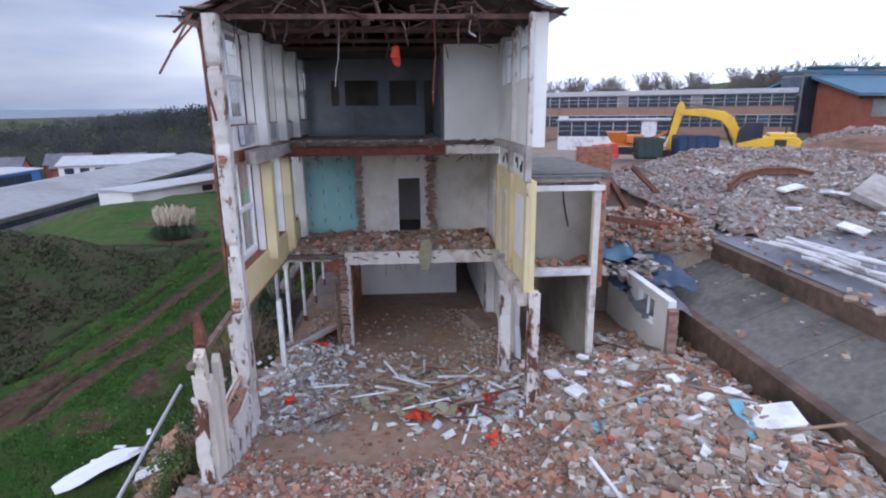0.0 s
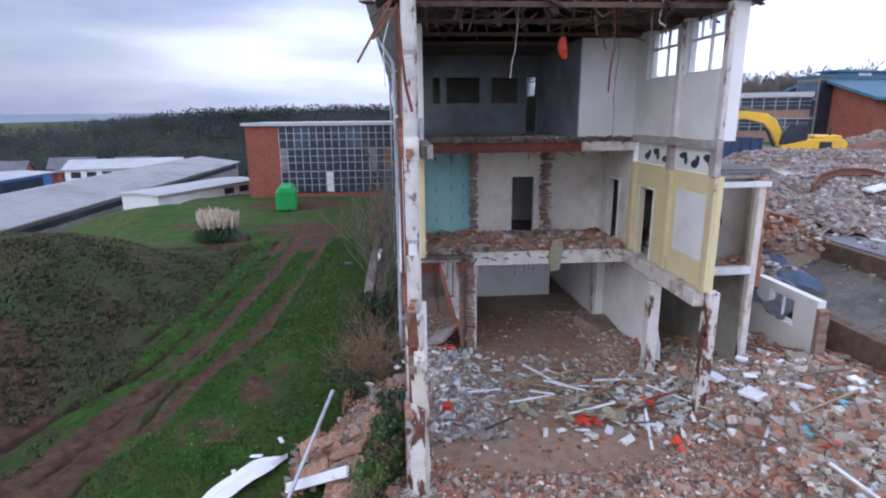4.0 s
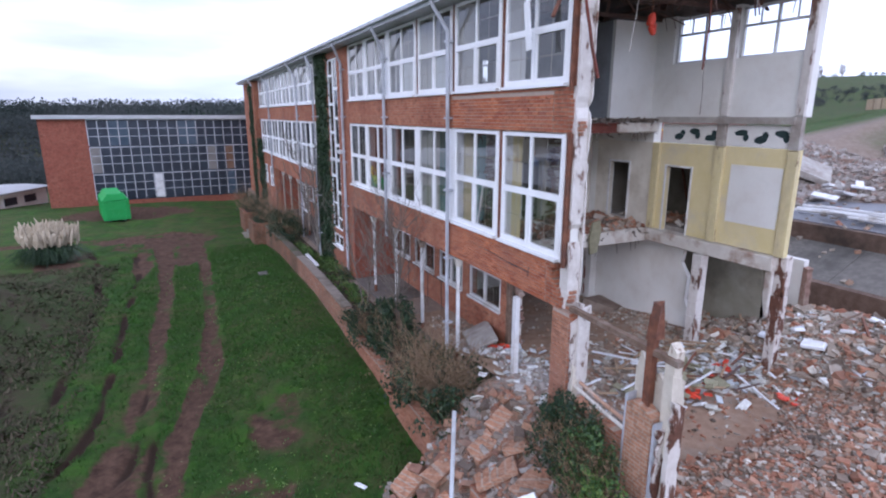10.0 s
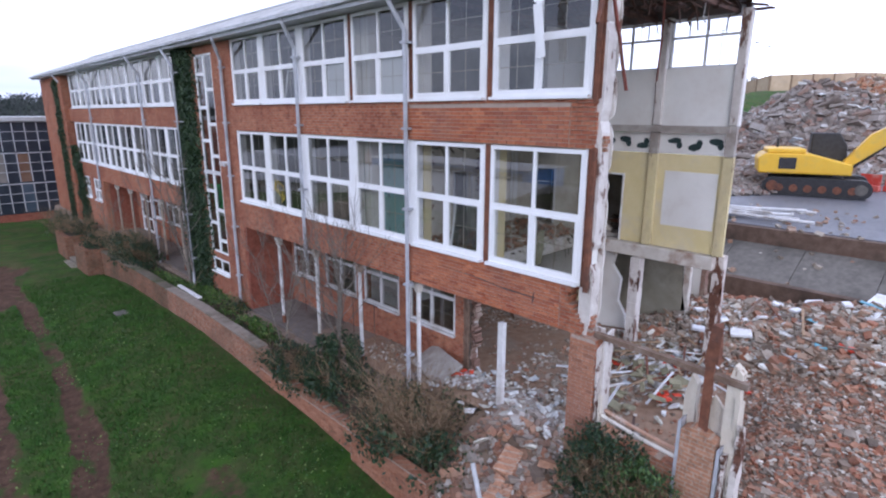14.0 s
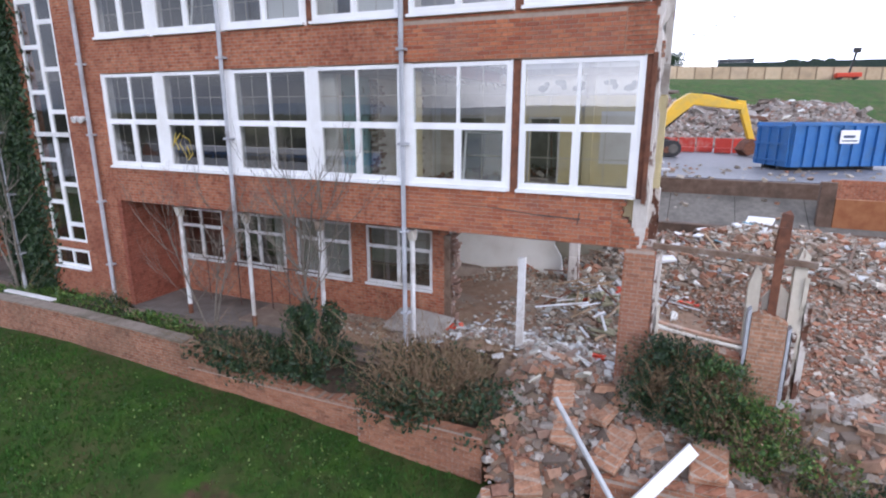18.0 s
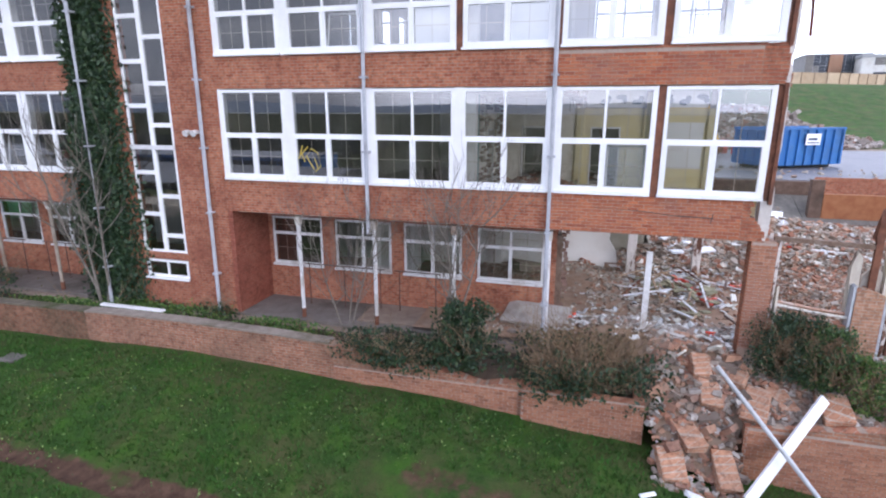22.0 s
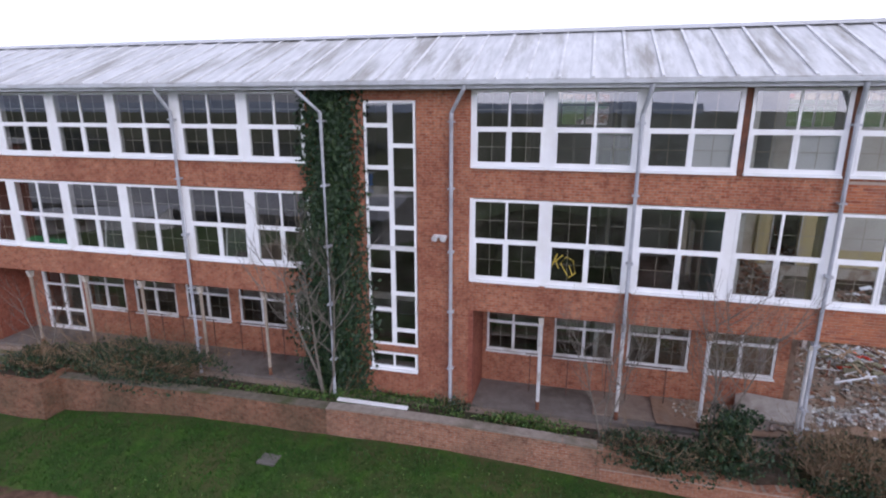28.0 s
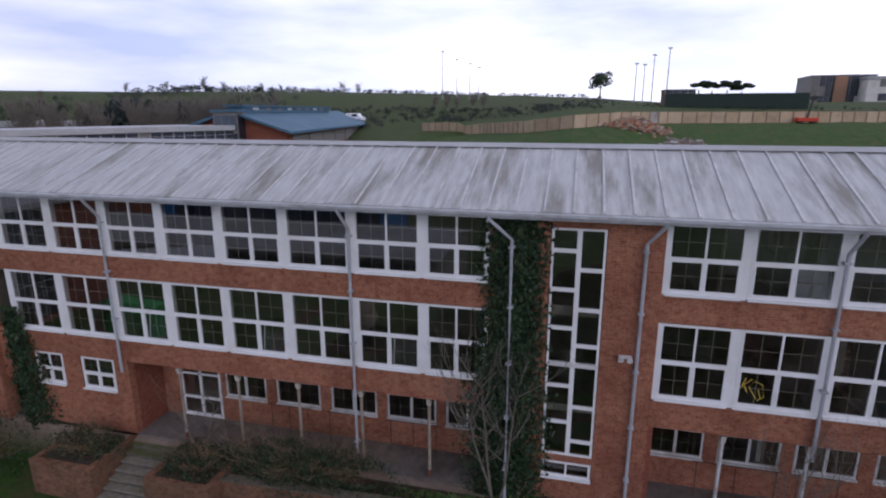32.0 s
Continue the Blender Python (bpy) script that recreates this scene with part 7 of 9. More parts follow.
def at_field(r):
    x, y = r.uniform(11.5, 55), r.uniform(-8, 58)
    z, h = field(x, y)
    if h < 0.12:
        return None
    return x, y, z + h, 1.0 + (0.9 if x > 30 else 0.0)


chunks("brick_rubble", "grey and pink demolition rubble in heaps", 80000, at_field, (0.07, 0.25), M_RUBBLE_GREY, 62)
chunks("brick_rubble", "large concrete lumps on the rubble heaps", 300, at_field, (0.25, 0.55), M_RUBBLE_GREY, 63)
chunks("concrete_slabs", "tilted broken slabs and beams on the tall heap", 420, lambda r: (lambda x, y: (x, y, sum(field(x, y)) + 0.1, 1.0) if field(x, y)[1] > 1.0 else None)(r.uniform(29, 48), r.uniform(5, 27)), (0.45, 1.3), M_RUBBLE_GREY, 163, flat=0.22, jit=0.35)
chunks("pale_scraps", "white boards and panels on the tall heap", 160, lambda r: (lambda x, y: (x, y, sum(field(x, y)) + 0.2, 1.0) if field(x, y)[1] > 1.0 else None)(r.uniform(28, 48), r.uniform(3, 27)), (0.3, 0.8), M_SCRAP, 164, flat=0.2, jit=0.4)
lump(19.6, 21.4, field(19.6, 21.4)[0] + field(19.6, 21.4)[1] + 0.45, 2.3, 1.8, 0.35, 20, -16, 30, M_CONC, "concrete_slab", "large tilted concrete slab on the rubble", "slab")
for k in range(9):
    x, y = r.uniform(15, 20), r.uniform(18, 24)
    lump(x, y, field(x, y)[0] + field(x, y)[1] + 0.3, r.uniform(0.5, 1.2), r.uniform(0.3, 0.7), 0.12, r.uniform(-20, 20), r.uniform(-20, 20), r.uniform(0, 180), M_WHITE, "white_slab", "broken white slab on the yard rubble", "slab", "white plaster slabs")
for k in range(16):
    y0 = r.uniform(14.5, 18.5)
    a = Vector((11.6 + r.uniform(0, 1.6), y0, 3.15 + r.uniform(0, 0.35)))
    solid("pale_duct", Geo().tube([a, a + Vector((r.uniform(-0.3, 1.2), r.uniform(-3.4, -1.8), r.uniform(-0.05, 0.1)))], 0.06, 6), M_UPVC_OLD, "pale plastic pipe in a bundle on the yard", "pipe", "bundle of pale pipes")
def on_field(x, y, up):
    return (x, y, sum(field(x, y)) + up)


girder = [on_field(14.7, 24.4, 0.15), on_field(15.9, 25.4, 0.3), on_field(17.6, 26.3, 0.32), on_field(19.6, 27.1, 0.2), on_field(21.2, 27.7, 0.0)]
gt = thing("bent_girder", "long bent rusty girder lying on the rubble", "girder", at=girder[0])
part("flange", Geo().tube(girder, 0.07, 6), M_RUST, gt)
part("flange", Geo().tube([(x, y, z + 0.28) for x, y, z in girder], 0.07, 6), M_RUST, gt)
for p, q in zip(girder[:-1], girder[1:]):
    part("web", Geo().beam((p[0], p[1], p[2] + 0.14), (q[0], q[1], q[2] + 0.14), 0.03, 0.26), M_RUST, gt)

# annex ruins between the block and the terrace
t = thing("annex_ruin", "broken two-storey annex frame of white posts", "ruin", at=(4.6, 13.6, 0.4))
part("post", Geo().box(4.72, 13.45, 0.6, 4.90, 13.65, 5.9), M_CONC_PALE, t, bevel=0.02)
part("roof_slab", Geo().box(3.1, 14.0, 5.92, 5.05, 20, 6.06), M_CONC, t)
part("roof_felt", Geo().box(3.08, 13.9, 6.061, 5.08, 20, 6.09), M_TARMAC, t, "dark roofing felt")
part("fascia", Geo().box(3.1, 13.36, 5.78, 4.95, 13.44, 5.91), M_UPVC_OLD, t)
part("floor_beam", Geo().box(3.1, 13.4, 3.58, 4.72, 13.6, 3.76), M_UPVC_OLD, t)
part("floor_slab", Geo().box(3.1, 13.6, 3.50, 5.2, 20, 3.70), M_CONC, t)
M_ANNEX = surf("stained_cream_plaster", (0.25, 0.235, 0.18), (0.33, 0.31, 0.25), 1.5, (0.17, 0.155, 0.12), 0.6, 0.9, bump=0.2)
part("side_wall", Geo().prism([(13.6, 0.5), (19, 0.5), (19, 3.49), (13.75, 3.49), (13.7, 2.2), (13.5, 1.2)], 4.72, 4.86, "x"), M_ANNEX, t, "off-white broken side wall")
part("back_wall", Geo().box(3.1, 19.8, 3.7, 4.89, 19.95, 5.91), M_ANNEX, t)
part("upper_wall", Geo().box(4.9, 14.0, 3.7, 4.915, 20, 5.92), M_ANNEX, t)
part("broken_brick_end", Geo().prism([(13.95, 3.2)] + torn_edge(13.55, 3.2, 5.9, 24, 0.02, 5, random.Random(68)) + [(13.95, 5.95)], 4.92, 5.06, "x"), M_BRICK, t)
part("brace", Geo().beam((3.3, 15.2, 3.9), (4.7, 15.6, 5.6), 0.07, 0.05), M_RUST, t, "bent rusty brace")
part("brace", Geo().beam((4.6, 16.4, 4.0), (3.5, 16.0, 5.8), 0.06, 0.05), M_RUST, t, "bent rusty brace")
part("hanging_strip", Geo().tube([(4.1, 14.2, 5.9), (4.15, 14.15, 5.3), (4.3, 14.2, 4.7)], 0.02, 6), M_BLACK, t)
part("back_window", Geo().box(3.5, 19.74, 4.6, 4.6, 19.79, 5.6), M_FARGLASS, t, "dark window in the back wall")
part("window_bar", Geo().box(3.44, 19.70, 5.06, 4.66, 19.735, 5.12).box(4.02, 19.70, 4.58, 4.08, 19.734, 5.62), M_UPVC_OLD, t)
chunks("brick_rubble", "debris on the annex floor", 260, lambda r: (r.uniform(3.2, 4.8), r.uniform(13.7, 18), 3.72 + 0.1 * r.random(), 1.0), (0.06, 0.24), M_RUBBLE, 166)
wall("wall_annex_low", pierced(7.17, 7.4, 14.0, 18.6, 0.5, 2.55, [(14.85, 15.95)], 1.55, 2.35), M_WHITEWALL, "pale broken annex wall with a small window")
wall("wall_annex_low_end", Geo().prism([(13.998, 0.5)] + torn_edge(13.85, 0.5, 2.3, 14, 0.025, 3, random.Random(70)) + [(13.998, 2.35)], 7.15, 7.42, "x"), M_BRICK_MUTE, "broken brick end of the annex wall")
pane_window(14.86, 15.94, 1.57, 2.33, 7.22, 2, "small white annex window", grid=False, rows=1)
sheeting = thing("blue_sheeting", "collapsed and crumpled dark blue roof sheeting", "sheeting", at=(8.3, 17.4, 2.5))
def crumpled(x0, x1, y0, y1, z0, rise, key):
    """A thin folded sheet with a ragged outline."""
    n, m = 22, 18
    top = []
    for j in range(m + 1):
        for i in range(n + 1):
            u, v = i / n, j / m
            x = x0 + (x1 - x0) * u + 0.18 * noise.noise((v * 4, key, 0)) + 0.1 * noise.noise((u * 6, v * 6, key))
            y = y0 + (y1 - y0) * v + 0.18 * noise.noise((u * 4, key, 5))
            z = z0 + rise * v + 0.30 * abs(noise.noise((x * 1.1 + y * 0.6, y * 0.5, key))) + 0.16 * noise.noise((x * 2.3, y * 2.3, key + 3)) - 0.45 * max(0.0, abs(u - 0.5) * 2 - 0.55)
            top.append((x, y, z))
    k = len(top)
    g = Geo()
    g.v = top + [(x, y, z - 0.02) for x, y, z in top]
    for j in range(m):
        for i in range(n):
            a = j * (n + 1) + i
            g.f.append((a, a + 1, a + n + 2, a + n + 1))
            g.f.append((k + a, k + a + n + 1, k + a + n + 2, k + a + 1))
    return g


part("sheet", crumpled(6.7, 9.3, 16.4, 18.6, 2.15, 0.55, 3.0), M_DKBLUE, sheeting, smooth=True)
part("sheet", crumpled(6.2, 8.0, 17.6, 19.6, 2.75, 0.35, 8.0), M_BLUEROOF, sheeting, "faded blue sheet", smooth=True)
part("sheet", crumpled(7.0, 8.6, 15.3, 16.9, 1.75, 0.45, 12.0), M_TARMAC, sheeting, "torn black felt", smooth=True)
chunks("brick_rubble", "torn roofing and boards round the collapsed sheeting", 110, lambda r: (r.uniform(6.4, 8.4), r.uniform(16.6, 18.8), r.uniform(2.3, 2.8), 1.0), (0.10, 0.34), M_RUBBLE_GREY, 64, flat=0.25)
M_RUSTTANK = surf("rust_orange_render", (0.26, 0.10, 0.045), (0.34, 0.15, 0.07), 3.0, (0.20, 0.09, 0.05), 0.6, 0.85)
wall("wall_brown_stub", Geo().box(8.6, 20.6, 0.3, 10.9, 20.85, 3.4).box(10.9, 20.3, 0.3, 11.15, 23.2, 3.6), M_RUSTTANK, "rust-brown rendered broken wall")
wall("wall_brown_stub_upper", Geo().box(6.3, 20.2, 4.4, 7.6, 20.4, 6.4), M_BRICK, "broken red brick panel")
for a, b in (((7.2, 21.0, 6.1), (9.7, 23.4, 3.3)), ((10.8, 26.0, 5.0), (12.6, 26.8, 3.5)), ((7.2, 19.2, 3.9), (9.8, 19.4, 3.5))):
    solid("rusty_joist", Geo().beam(a, b, 0.16, 0.22), M_RUST, "leaning rusty steel joist", "joist", "leaning joists")
chunks("brick_rubble", "collapsed brick behind the annex", 2200, lambda r: (r.uniform(5.4, 11), r.uniform(18.5, 24), 3.15 + r.uniform(-0.5, 0.35), 1.0), (0.07, 0.24), M_RUBBLE, 65)
solid("rubble_core", Geo().box(5.4, 18.8, 0.3, 11, 26, 3.1), M_RUBBLE_BRICK, "core of the collapsed rear wing", "rubble", kind="stuff")
wall("wall_rust_bin", Geo().box(9.3, 2.0, 1.5, 9.55, 6.3, 2.72), M_RUSTTANK, "low rust-coloured wall on the apron")
wall("wall_rust_bin_brick", Geo().box(9.6, 2.0, 1.6, 10.9, 2.3, 3.0).box(10.9, 2.0, 2.4, 10.99, 6.2, 3.25), M_BRICK, "low brick wall on the apron")
wall("wall_rust_bin_post", Geo().box(9.3, 6.32, 1.4, 9.6, 6.8, 3.3), M_STAIN, "weathered post at the end of the rust wall")


# ---- machines and containers ----
def skip_container(name, label, mat, L, W, H, m, ribs=9):
    t = thing(name, label, "skip")
    th = 0.06
    part("floor_plate", Geo().box(-L / 2, -W / 2, 0.18, L / 2, W / 2, 0.26), mat, t)
    for s in (-1, 1):
        part("side_panel", Geo().box(-L / 2, s * W / 2 - (th if s > 0 else 0), 0.26, L / 2, s * W / 2 + (th if s < 0 else 0), H), mat, t)
        part("top_rail", Geo().box(-L / 2 - 0.04, s * W / 2 - 0.08, H, L / 2 + 0.04, s * W / 2 + 0.08, H + 0.12), mat, t)
        for i in range(ribs):
            x = -L / 2 + 0.1 + (L - 0.2) * i / (ribs - 1)
            part("rib", Geo().prism([(x - 0.07, 0.2), (x + 0.07, 0.2), (x + 0.05, H), (x - 0.05, H)], s * (W / 2 + 0.001), s * (W / 2 + 0.11), "y"), mat, t)
    for s in (-1, 1):
        part("end_panel", Geo().box(s * L / 2 - (th if s > 0 else 0), -W / 2 + th, 0.26, s * L / 2 + (th if s < 0 else 0), W / 2 - th, H), mat, t)
        for k in range(4):
            y = -W / 2 + 0.15 + (W - 0.3) * k / 3
            part("end_bar", Geo().box(s * (L / 2 + 0.001), y - 0.05, 0.2, s * (L / 2 + 0.08), y + 0.05, H), mat, t)
        for k in range(3):
            z = 0.4 + (H - 0.5) * k / 2
            part("cross_bar", Geo().box(s * (L / 2 + 0.081), -W / 2, z, s * (L / 2 + 0.11), W / 2, z + 0.08), mat, t)
    for s in (-1, 1):
        part("runner", Geo().box(-L / 2, s * 0.5 - 0.08, 0.0, L / 2, s * 0.5 + 0.08, 0.18), M_BLACK, t)
    t.matrix_basis = m
    return t


sk = skip_container("roll_skip", "blue steel roll-off container with a white sign", M_BLUE, 5.1, 2.3, 2.05, pose(18.05, 5.45, 3.06, 0, 0, -58))
part("sign", Geo().box(-0.2, -1.295, 1.25, 0.8, -1.27, 1.85), M_UPVC, sk, "white sign board")
part("sign", Geo().box(0.3, 1.27, 1.2, 1.4, 1.295, 1.9), M_UPVC, sk, "white sign board")
part("sign_bar", Geo().box(0.45, 1.296, 1.55, 1.2, 1.302, 1.7).box(0.4, 1.296, 1.32, 1.3, 1.302, 1.40), M_DKBLUE, sk)
part("sign_bar", Geo().box(-0.05, -1.302, 1.5, 0.55, -1.296, 1.62).box(-0.1, -1.302, 1.34, 0.7, -1.296, 1.40), M_DKBLUE, sk)
skip_container("roll_skip", "dark blue steel skip beside the rubble", M_NAVY, 3.0, 1.9, 1.9, pose(23.0, 43.6, hill(23.0, 43.6) + 0.35, 0, 0, -12), 5)
skip_container("roll_skip", "dark green steel skip beside the rubble", M_DKGREEN, 1.9, 1.8, 1.6, pose(19.6, 44.6, hill(19.6, 44.6) + 0.45, 0, 0, -12), 4)
gs = skip_container("covered_skip", "bright green enclosed waste container", M_GREEN, 4.0, 1.6, 1.65, pose(-14.9, 53.9, hill(-14.9, 53.9) - 0.02, 0, 0, 99), 6)
part("lid", Geo().prism([(-0.84, 1.7), (0.84, 1.7), (0.5, 2.2), (-0.5, 2.2)], -2.0, 2.0, "x"), M_GREEN, gs)


def excavator(m, swing=0.0, reach=1.0, label="yellow tracked excavator", high=False):
    t = thing("excavator", label, "excavator")
    for s in (-1, 1):
        out = []
        for k in range(24):
            a = 2 * math.pi * k / 24
            out.append(((1.95 if math.cos(a) > 0 else -1.95) + 0.48 * math.cos(a), 0.5 + 0.48 * math.sin(a)))
        tr = part("track", Geo().prism(out, s * 1.1, s * 1.75, "y"), M_BLACK, t)
        for k in range(6):
            part("roller", Geo().tube([(-1.6 + 0.64 * k, s * 1.755, 0.42), (-1.6 + 0.64 * k, s * 1.80, 0.42)], 0.2, 10), M_RUST, tr)
        part("sprocket", Geo().tube([(-1.95, s * 1.755, 0.5), (-1.95, s * 1.83, 0.5)], 0.28, 12), M_RUST, tr)
        part("idler", Geo().tube([(1.95, s * 1.755, 0.5), (1.95, s * 1.83, 0.5)], 0.28, 12), M_CONC_DARK, tr)
    part("undercarriage", Geo().box(-1.2, -1.1, 0.4, 1.2, 1.1, 0.95), M_BLACK, t)
    part("slew_ring", Geo().tube([(0, 0, 0.95), (0, 0, 1.15)], 0.75, 16), M_BLACK, t)
    R = Matrix.Rotation(radians(swing), 3, "Z")
    def rot(g):
        g.v = [tuple(R @ Vector(v)) for v in g.v]
        return g
    body = part("body", rot(Geo().prism([(-2.9, 1.15), (1.3, 1.15), (1.3, 1.7), (-0.6, 2.2), (-2.7, 2.2), (-3.0, 1.9)], -1.45, 1.45, "y")), M_YELMACH, t, bevel=0.06)
    part("engine_cover", rot(Geo().box(-2.6, -1.3, 2.2, -0.8, 1.3, 2.45)), M_YELMACH, body, bevel=0.05)
    part("dark_grille", rot(Geo().box(-2.0, -1.462, 1.4, -1.2, -1.452, 2.0)), M_BLACK, body)
    part("dark_grille", rot(Geo().box(-2.0, 1.452, 1.4, -1.2, 1.462, 2.0)), M_BLACK, body)
    part("exhaust", rot(Geo().tube([(-2.0, 0.4, 2.45), (-2.0, 0.4, 2.95)], 0.07, 8)), M_BLACK, body)
    cab = part("cab", rot(Geo().prism([(-0.4, 1.7), (1.35, 1.7), (1.25, 2.6), (0.85, 3.25), (-0.4, 3.25)], 0.45, 1.42, "y")), M_BLACK, t, "dark glazed cab", bevel=0.05)
    part("cab_glass", rot(Geo().prism([(-0.25, 2.2), (1.18, 2.2), (1.1, 2.6), (0.78, 3.1), (-0.25, 3.1)], 1.422, 1.432, "y")), M_FARGLASS, cab)
    # boom, stick, bucket in the machine's own forward plane
    if high:
        boom = part("boom", rot(Geo().prism([(0.8, 1.5), (1.3, 1.5), (1.9, 2.7), (2.5, 3.35), (3.6, 3.65), (5.6, 3.85), (5.75, 4.25), (3.8, 4.3), (2.3, 4.1), (1.6, 3.6), (1.15, 2.7)], -0.65, -0.15, "y")), M_YELMACH, t, bevel=0.04)
        part("boom_ram", rot(Geo().tube([(1.5, -0.40, 1.4), (2.2, -0.40, 2.9)], 0.10, 8)), M_BLACK, boom)
        part("stick", rot(Geo().prism([(5.25, 4.5), (5.55, 4.95), (5.85, 4.6), (6.1, 3.4), (6.55, 0.9), (6.2, 0.85), (5.5, 3.3)], -0.58, -0.22, "y")), M_YELMACH, t, bevel=0.03)
        part("stick_ram", rot(Geo().tube([(2.9, -0.40, 4.35), (5.4, -0.40, 4.8)], 0.09, 8)), M_CONC_DARK, boom)
        part("bucket_ram", rot(Geo().tube([(6.0, -0.40, 4.2), (6.6, -0.40, 1.6)], 0.07, 8)), M_BLACK, boom)
        part("bucket", rot(Geo().prism([(6.2, 1.05), (6.75, 0.9), (6.7, 0.25), (6.0, 0.0), (5.6, 0.35), (5.9, 0.8)], -0.95, 0.15, "y")), M_RUST, t, bevel=0.03)
    else:
        boom = part("boom", rot(Geo().prism([(0.8, 1.5), (1.2, 1.45), (3.4 * reach, 3.05), (6.6 * reach, 2.75), (6.7 * reach, 3.1), (4.4 * reach, 3.65), (3.1 * reach, 3.75), (2.2 * reach, 3.25)], -0.65, -0.15, "y")), M_YELMACH, t, bevel=0.04)
        part("boom_ram", rot(Geo().tube([(1.3, -0.40, 1.4), (3.2 * reach, -0.40, 2.9)], 0.10, 8)), M_BLACK, boom)
        part("stick", rot(Geo().prism([(6.2 * reach, 3.35), (6.75 * reach, 3.3), (7.7 * reach, 0.9), (7.35 * reach, 0.8)], -0.58, -0.22, "y")), M_YELMACH, t, bevel=0.03)
        part("stick_ram", rot(Geo().tube([(4.0 * reach, -0.40, 3.75), (6.3 * reach, -0.40, 3.4)], 0.09, 8)), M_BLACK, boom)
        part("bucket", rot(Geo().prism([(7.3 * reach, 1.05), (7.85 * reach, 0.9), (7.8 * reach, 0.25), (7.1 * reach, 0.0), (6.7 * reach, 0.35), (7.0 * reach, 0.8)], -0.95, 0.15, "y")), M_RUST, t, bevel=0.03)
    t.matrix_basis = m
    return t


excavator(pose(23.4, 14.4, 3.06, 0, 0, -78), 8, 0.92, "yellow tracked excavator standing on the yard")
excavator(pose(27.2, 42.4, hill(27.2, 42.4) + 0.1, 0, 0, 152) @ Matrix.Scale(1.0, 4), 0, 0.98, "yellow tracked excavator beside the dark containers", True)
M_ORMACH = surf("orange_machine_paint", (0.62, 0.16, 0.02), (0.70, 0.22, 0.03), 2.0, (0.45, 0.17, 0.05), 1.0, 0.5, bump=0.05)


def site_crusher(m):
    """Orange tracked screener: hopper, conveyor and engine pod on crawler tracks."""
    t = thing("tracked_screener", "orange tracked screening machine behind the rubble", "machine")
    for s in (-1, 1):
        tr = part("track", Geo().prism([(-1.5, 0.1), (1.5, 0.1), (1.75, 0.35), (1.5, 0.62), (-1.5, 0.62), (-1.75, 0.35)], s * 0.7, s * 1.1, "y"), M_BLACK, t)
        part("roller", Geo().tube([(0, s * 1.101, 0.35), (0, s * 1.14, 0.35)], 0.18, 10), M_RUST, tr)
    part("chassis", Geo().beam((-1.8, 0, 0.85), (1.8, 0, 0.95), 1.1, 0.3), M_ORMACH, t)
    part("engine_pod", Geo().box(-0.6, -0.75, 1.05, 0.9, 0.75, 1.75), M_ORMACH, t, bevel=0.05)
    part("hopper", Geo().hexa([(1.0, -0.6, 1.1), (2.0, -0.6, 1.1), (2.0, 0.6, 1.1), (1.0, 0.6, 1.1), (0.8, -1.0, 2.0), (2.5, -1.0, 2.0), (2.5, 1.0, 2.0), (0.8, 1.0, 2.0)]), M_ORMACH, t)
    cv = part("conveyor", Geo().beam((-0.5, 0, 1.0), (-2.7, 0, 2.1), 0.7, 0.18), M_ORMACH, t)
    part("belt", Geo().beam((-0.5, 0, 1.10), (-2.7, 0, 2.20), 0.55, 0.02), M_BLACK, cv)
    t.matrix_basis = m
    return t


site_crusher(pose(20.0, 48.2, hill(20.0, 48.2) + 0.5, 0, 0, 165))
M_RED = surf("red_barrier_plastic", (0.55, 0.045, 0.03), (0.62, 0.07, 0.045), 3.0, (0.6, 0.3, 0.25), 1.0, 0.6)
for k in range(9):
    x, y = 27.0 + 0.4 * (k % 3), 12.5 - 1.1 * k
    t = thing("road_barrier", "red plastic road barrier", "barrier", "red plastic barriers")
    part("panel", Geo().box(-0.5, -0.06, 0.35, 0.5, 0.06, 0.95), M_RED, t, bevel=0.02)
    part("foot", Geo().box(-0.5, -0.22, 0.0, 0.5, 0.22, 0.33), M_RED, t, bevel=0.03)
    part("white_stripe", Geo().box(-0.4, -0.068, 0.6, 0.4, -0.062, 0.75), M_UPVC, t)
    t.matrix_basis = pose(x, y, 3.06, 0, 0, 80)
for k in range(3):
    t = thing("road_barrier", "red plastic road barrier", "barrier", "red plastic barriers")
    part("panel", Geo().box(-0.5, -0.06, 0.35, 0.5, 0.06, 1.2), M_RED, t, bevel=0.02)
    part("foot", Geo().box(-0.5, -0.22, 0.0, 0.5, 0.22, 0.33), M_RED, t, bevel=0.03)
    t.matrix_basis = pose(15.2 + 0.8 * k, 44 + 0.5 * k, hill(15.2 + 0.8 * k, 44) + 0.5, 0, 0, 10)
t = thing("blue_sheet", "blue plastic sheet heap by the containers", "sheeting", at=(30.2, 43.5, hill(30.2, 43.5)))
part("sheet", Geo().hexa([(29.3, 42.8, 4.0), (31.2, 42.9, 4.0), (31.3, 44.2, 4.0), (29.2, 44.1, 4.0), (29.7, 43.2, 5.4), (30.8, 43.1, 5.2), (30.9, 43.8, 5.3), (29.8, 43.9, 5.5)]), M_BLUE, t, bevel=0.1)

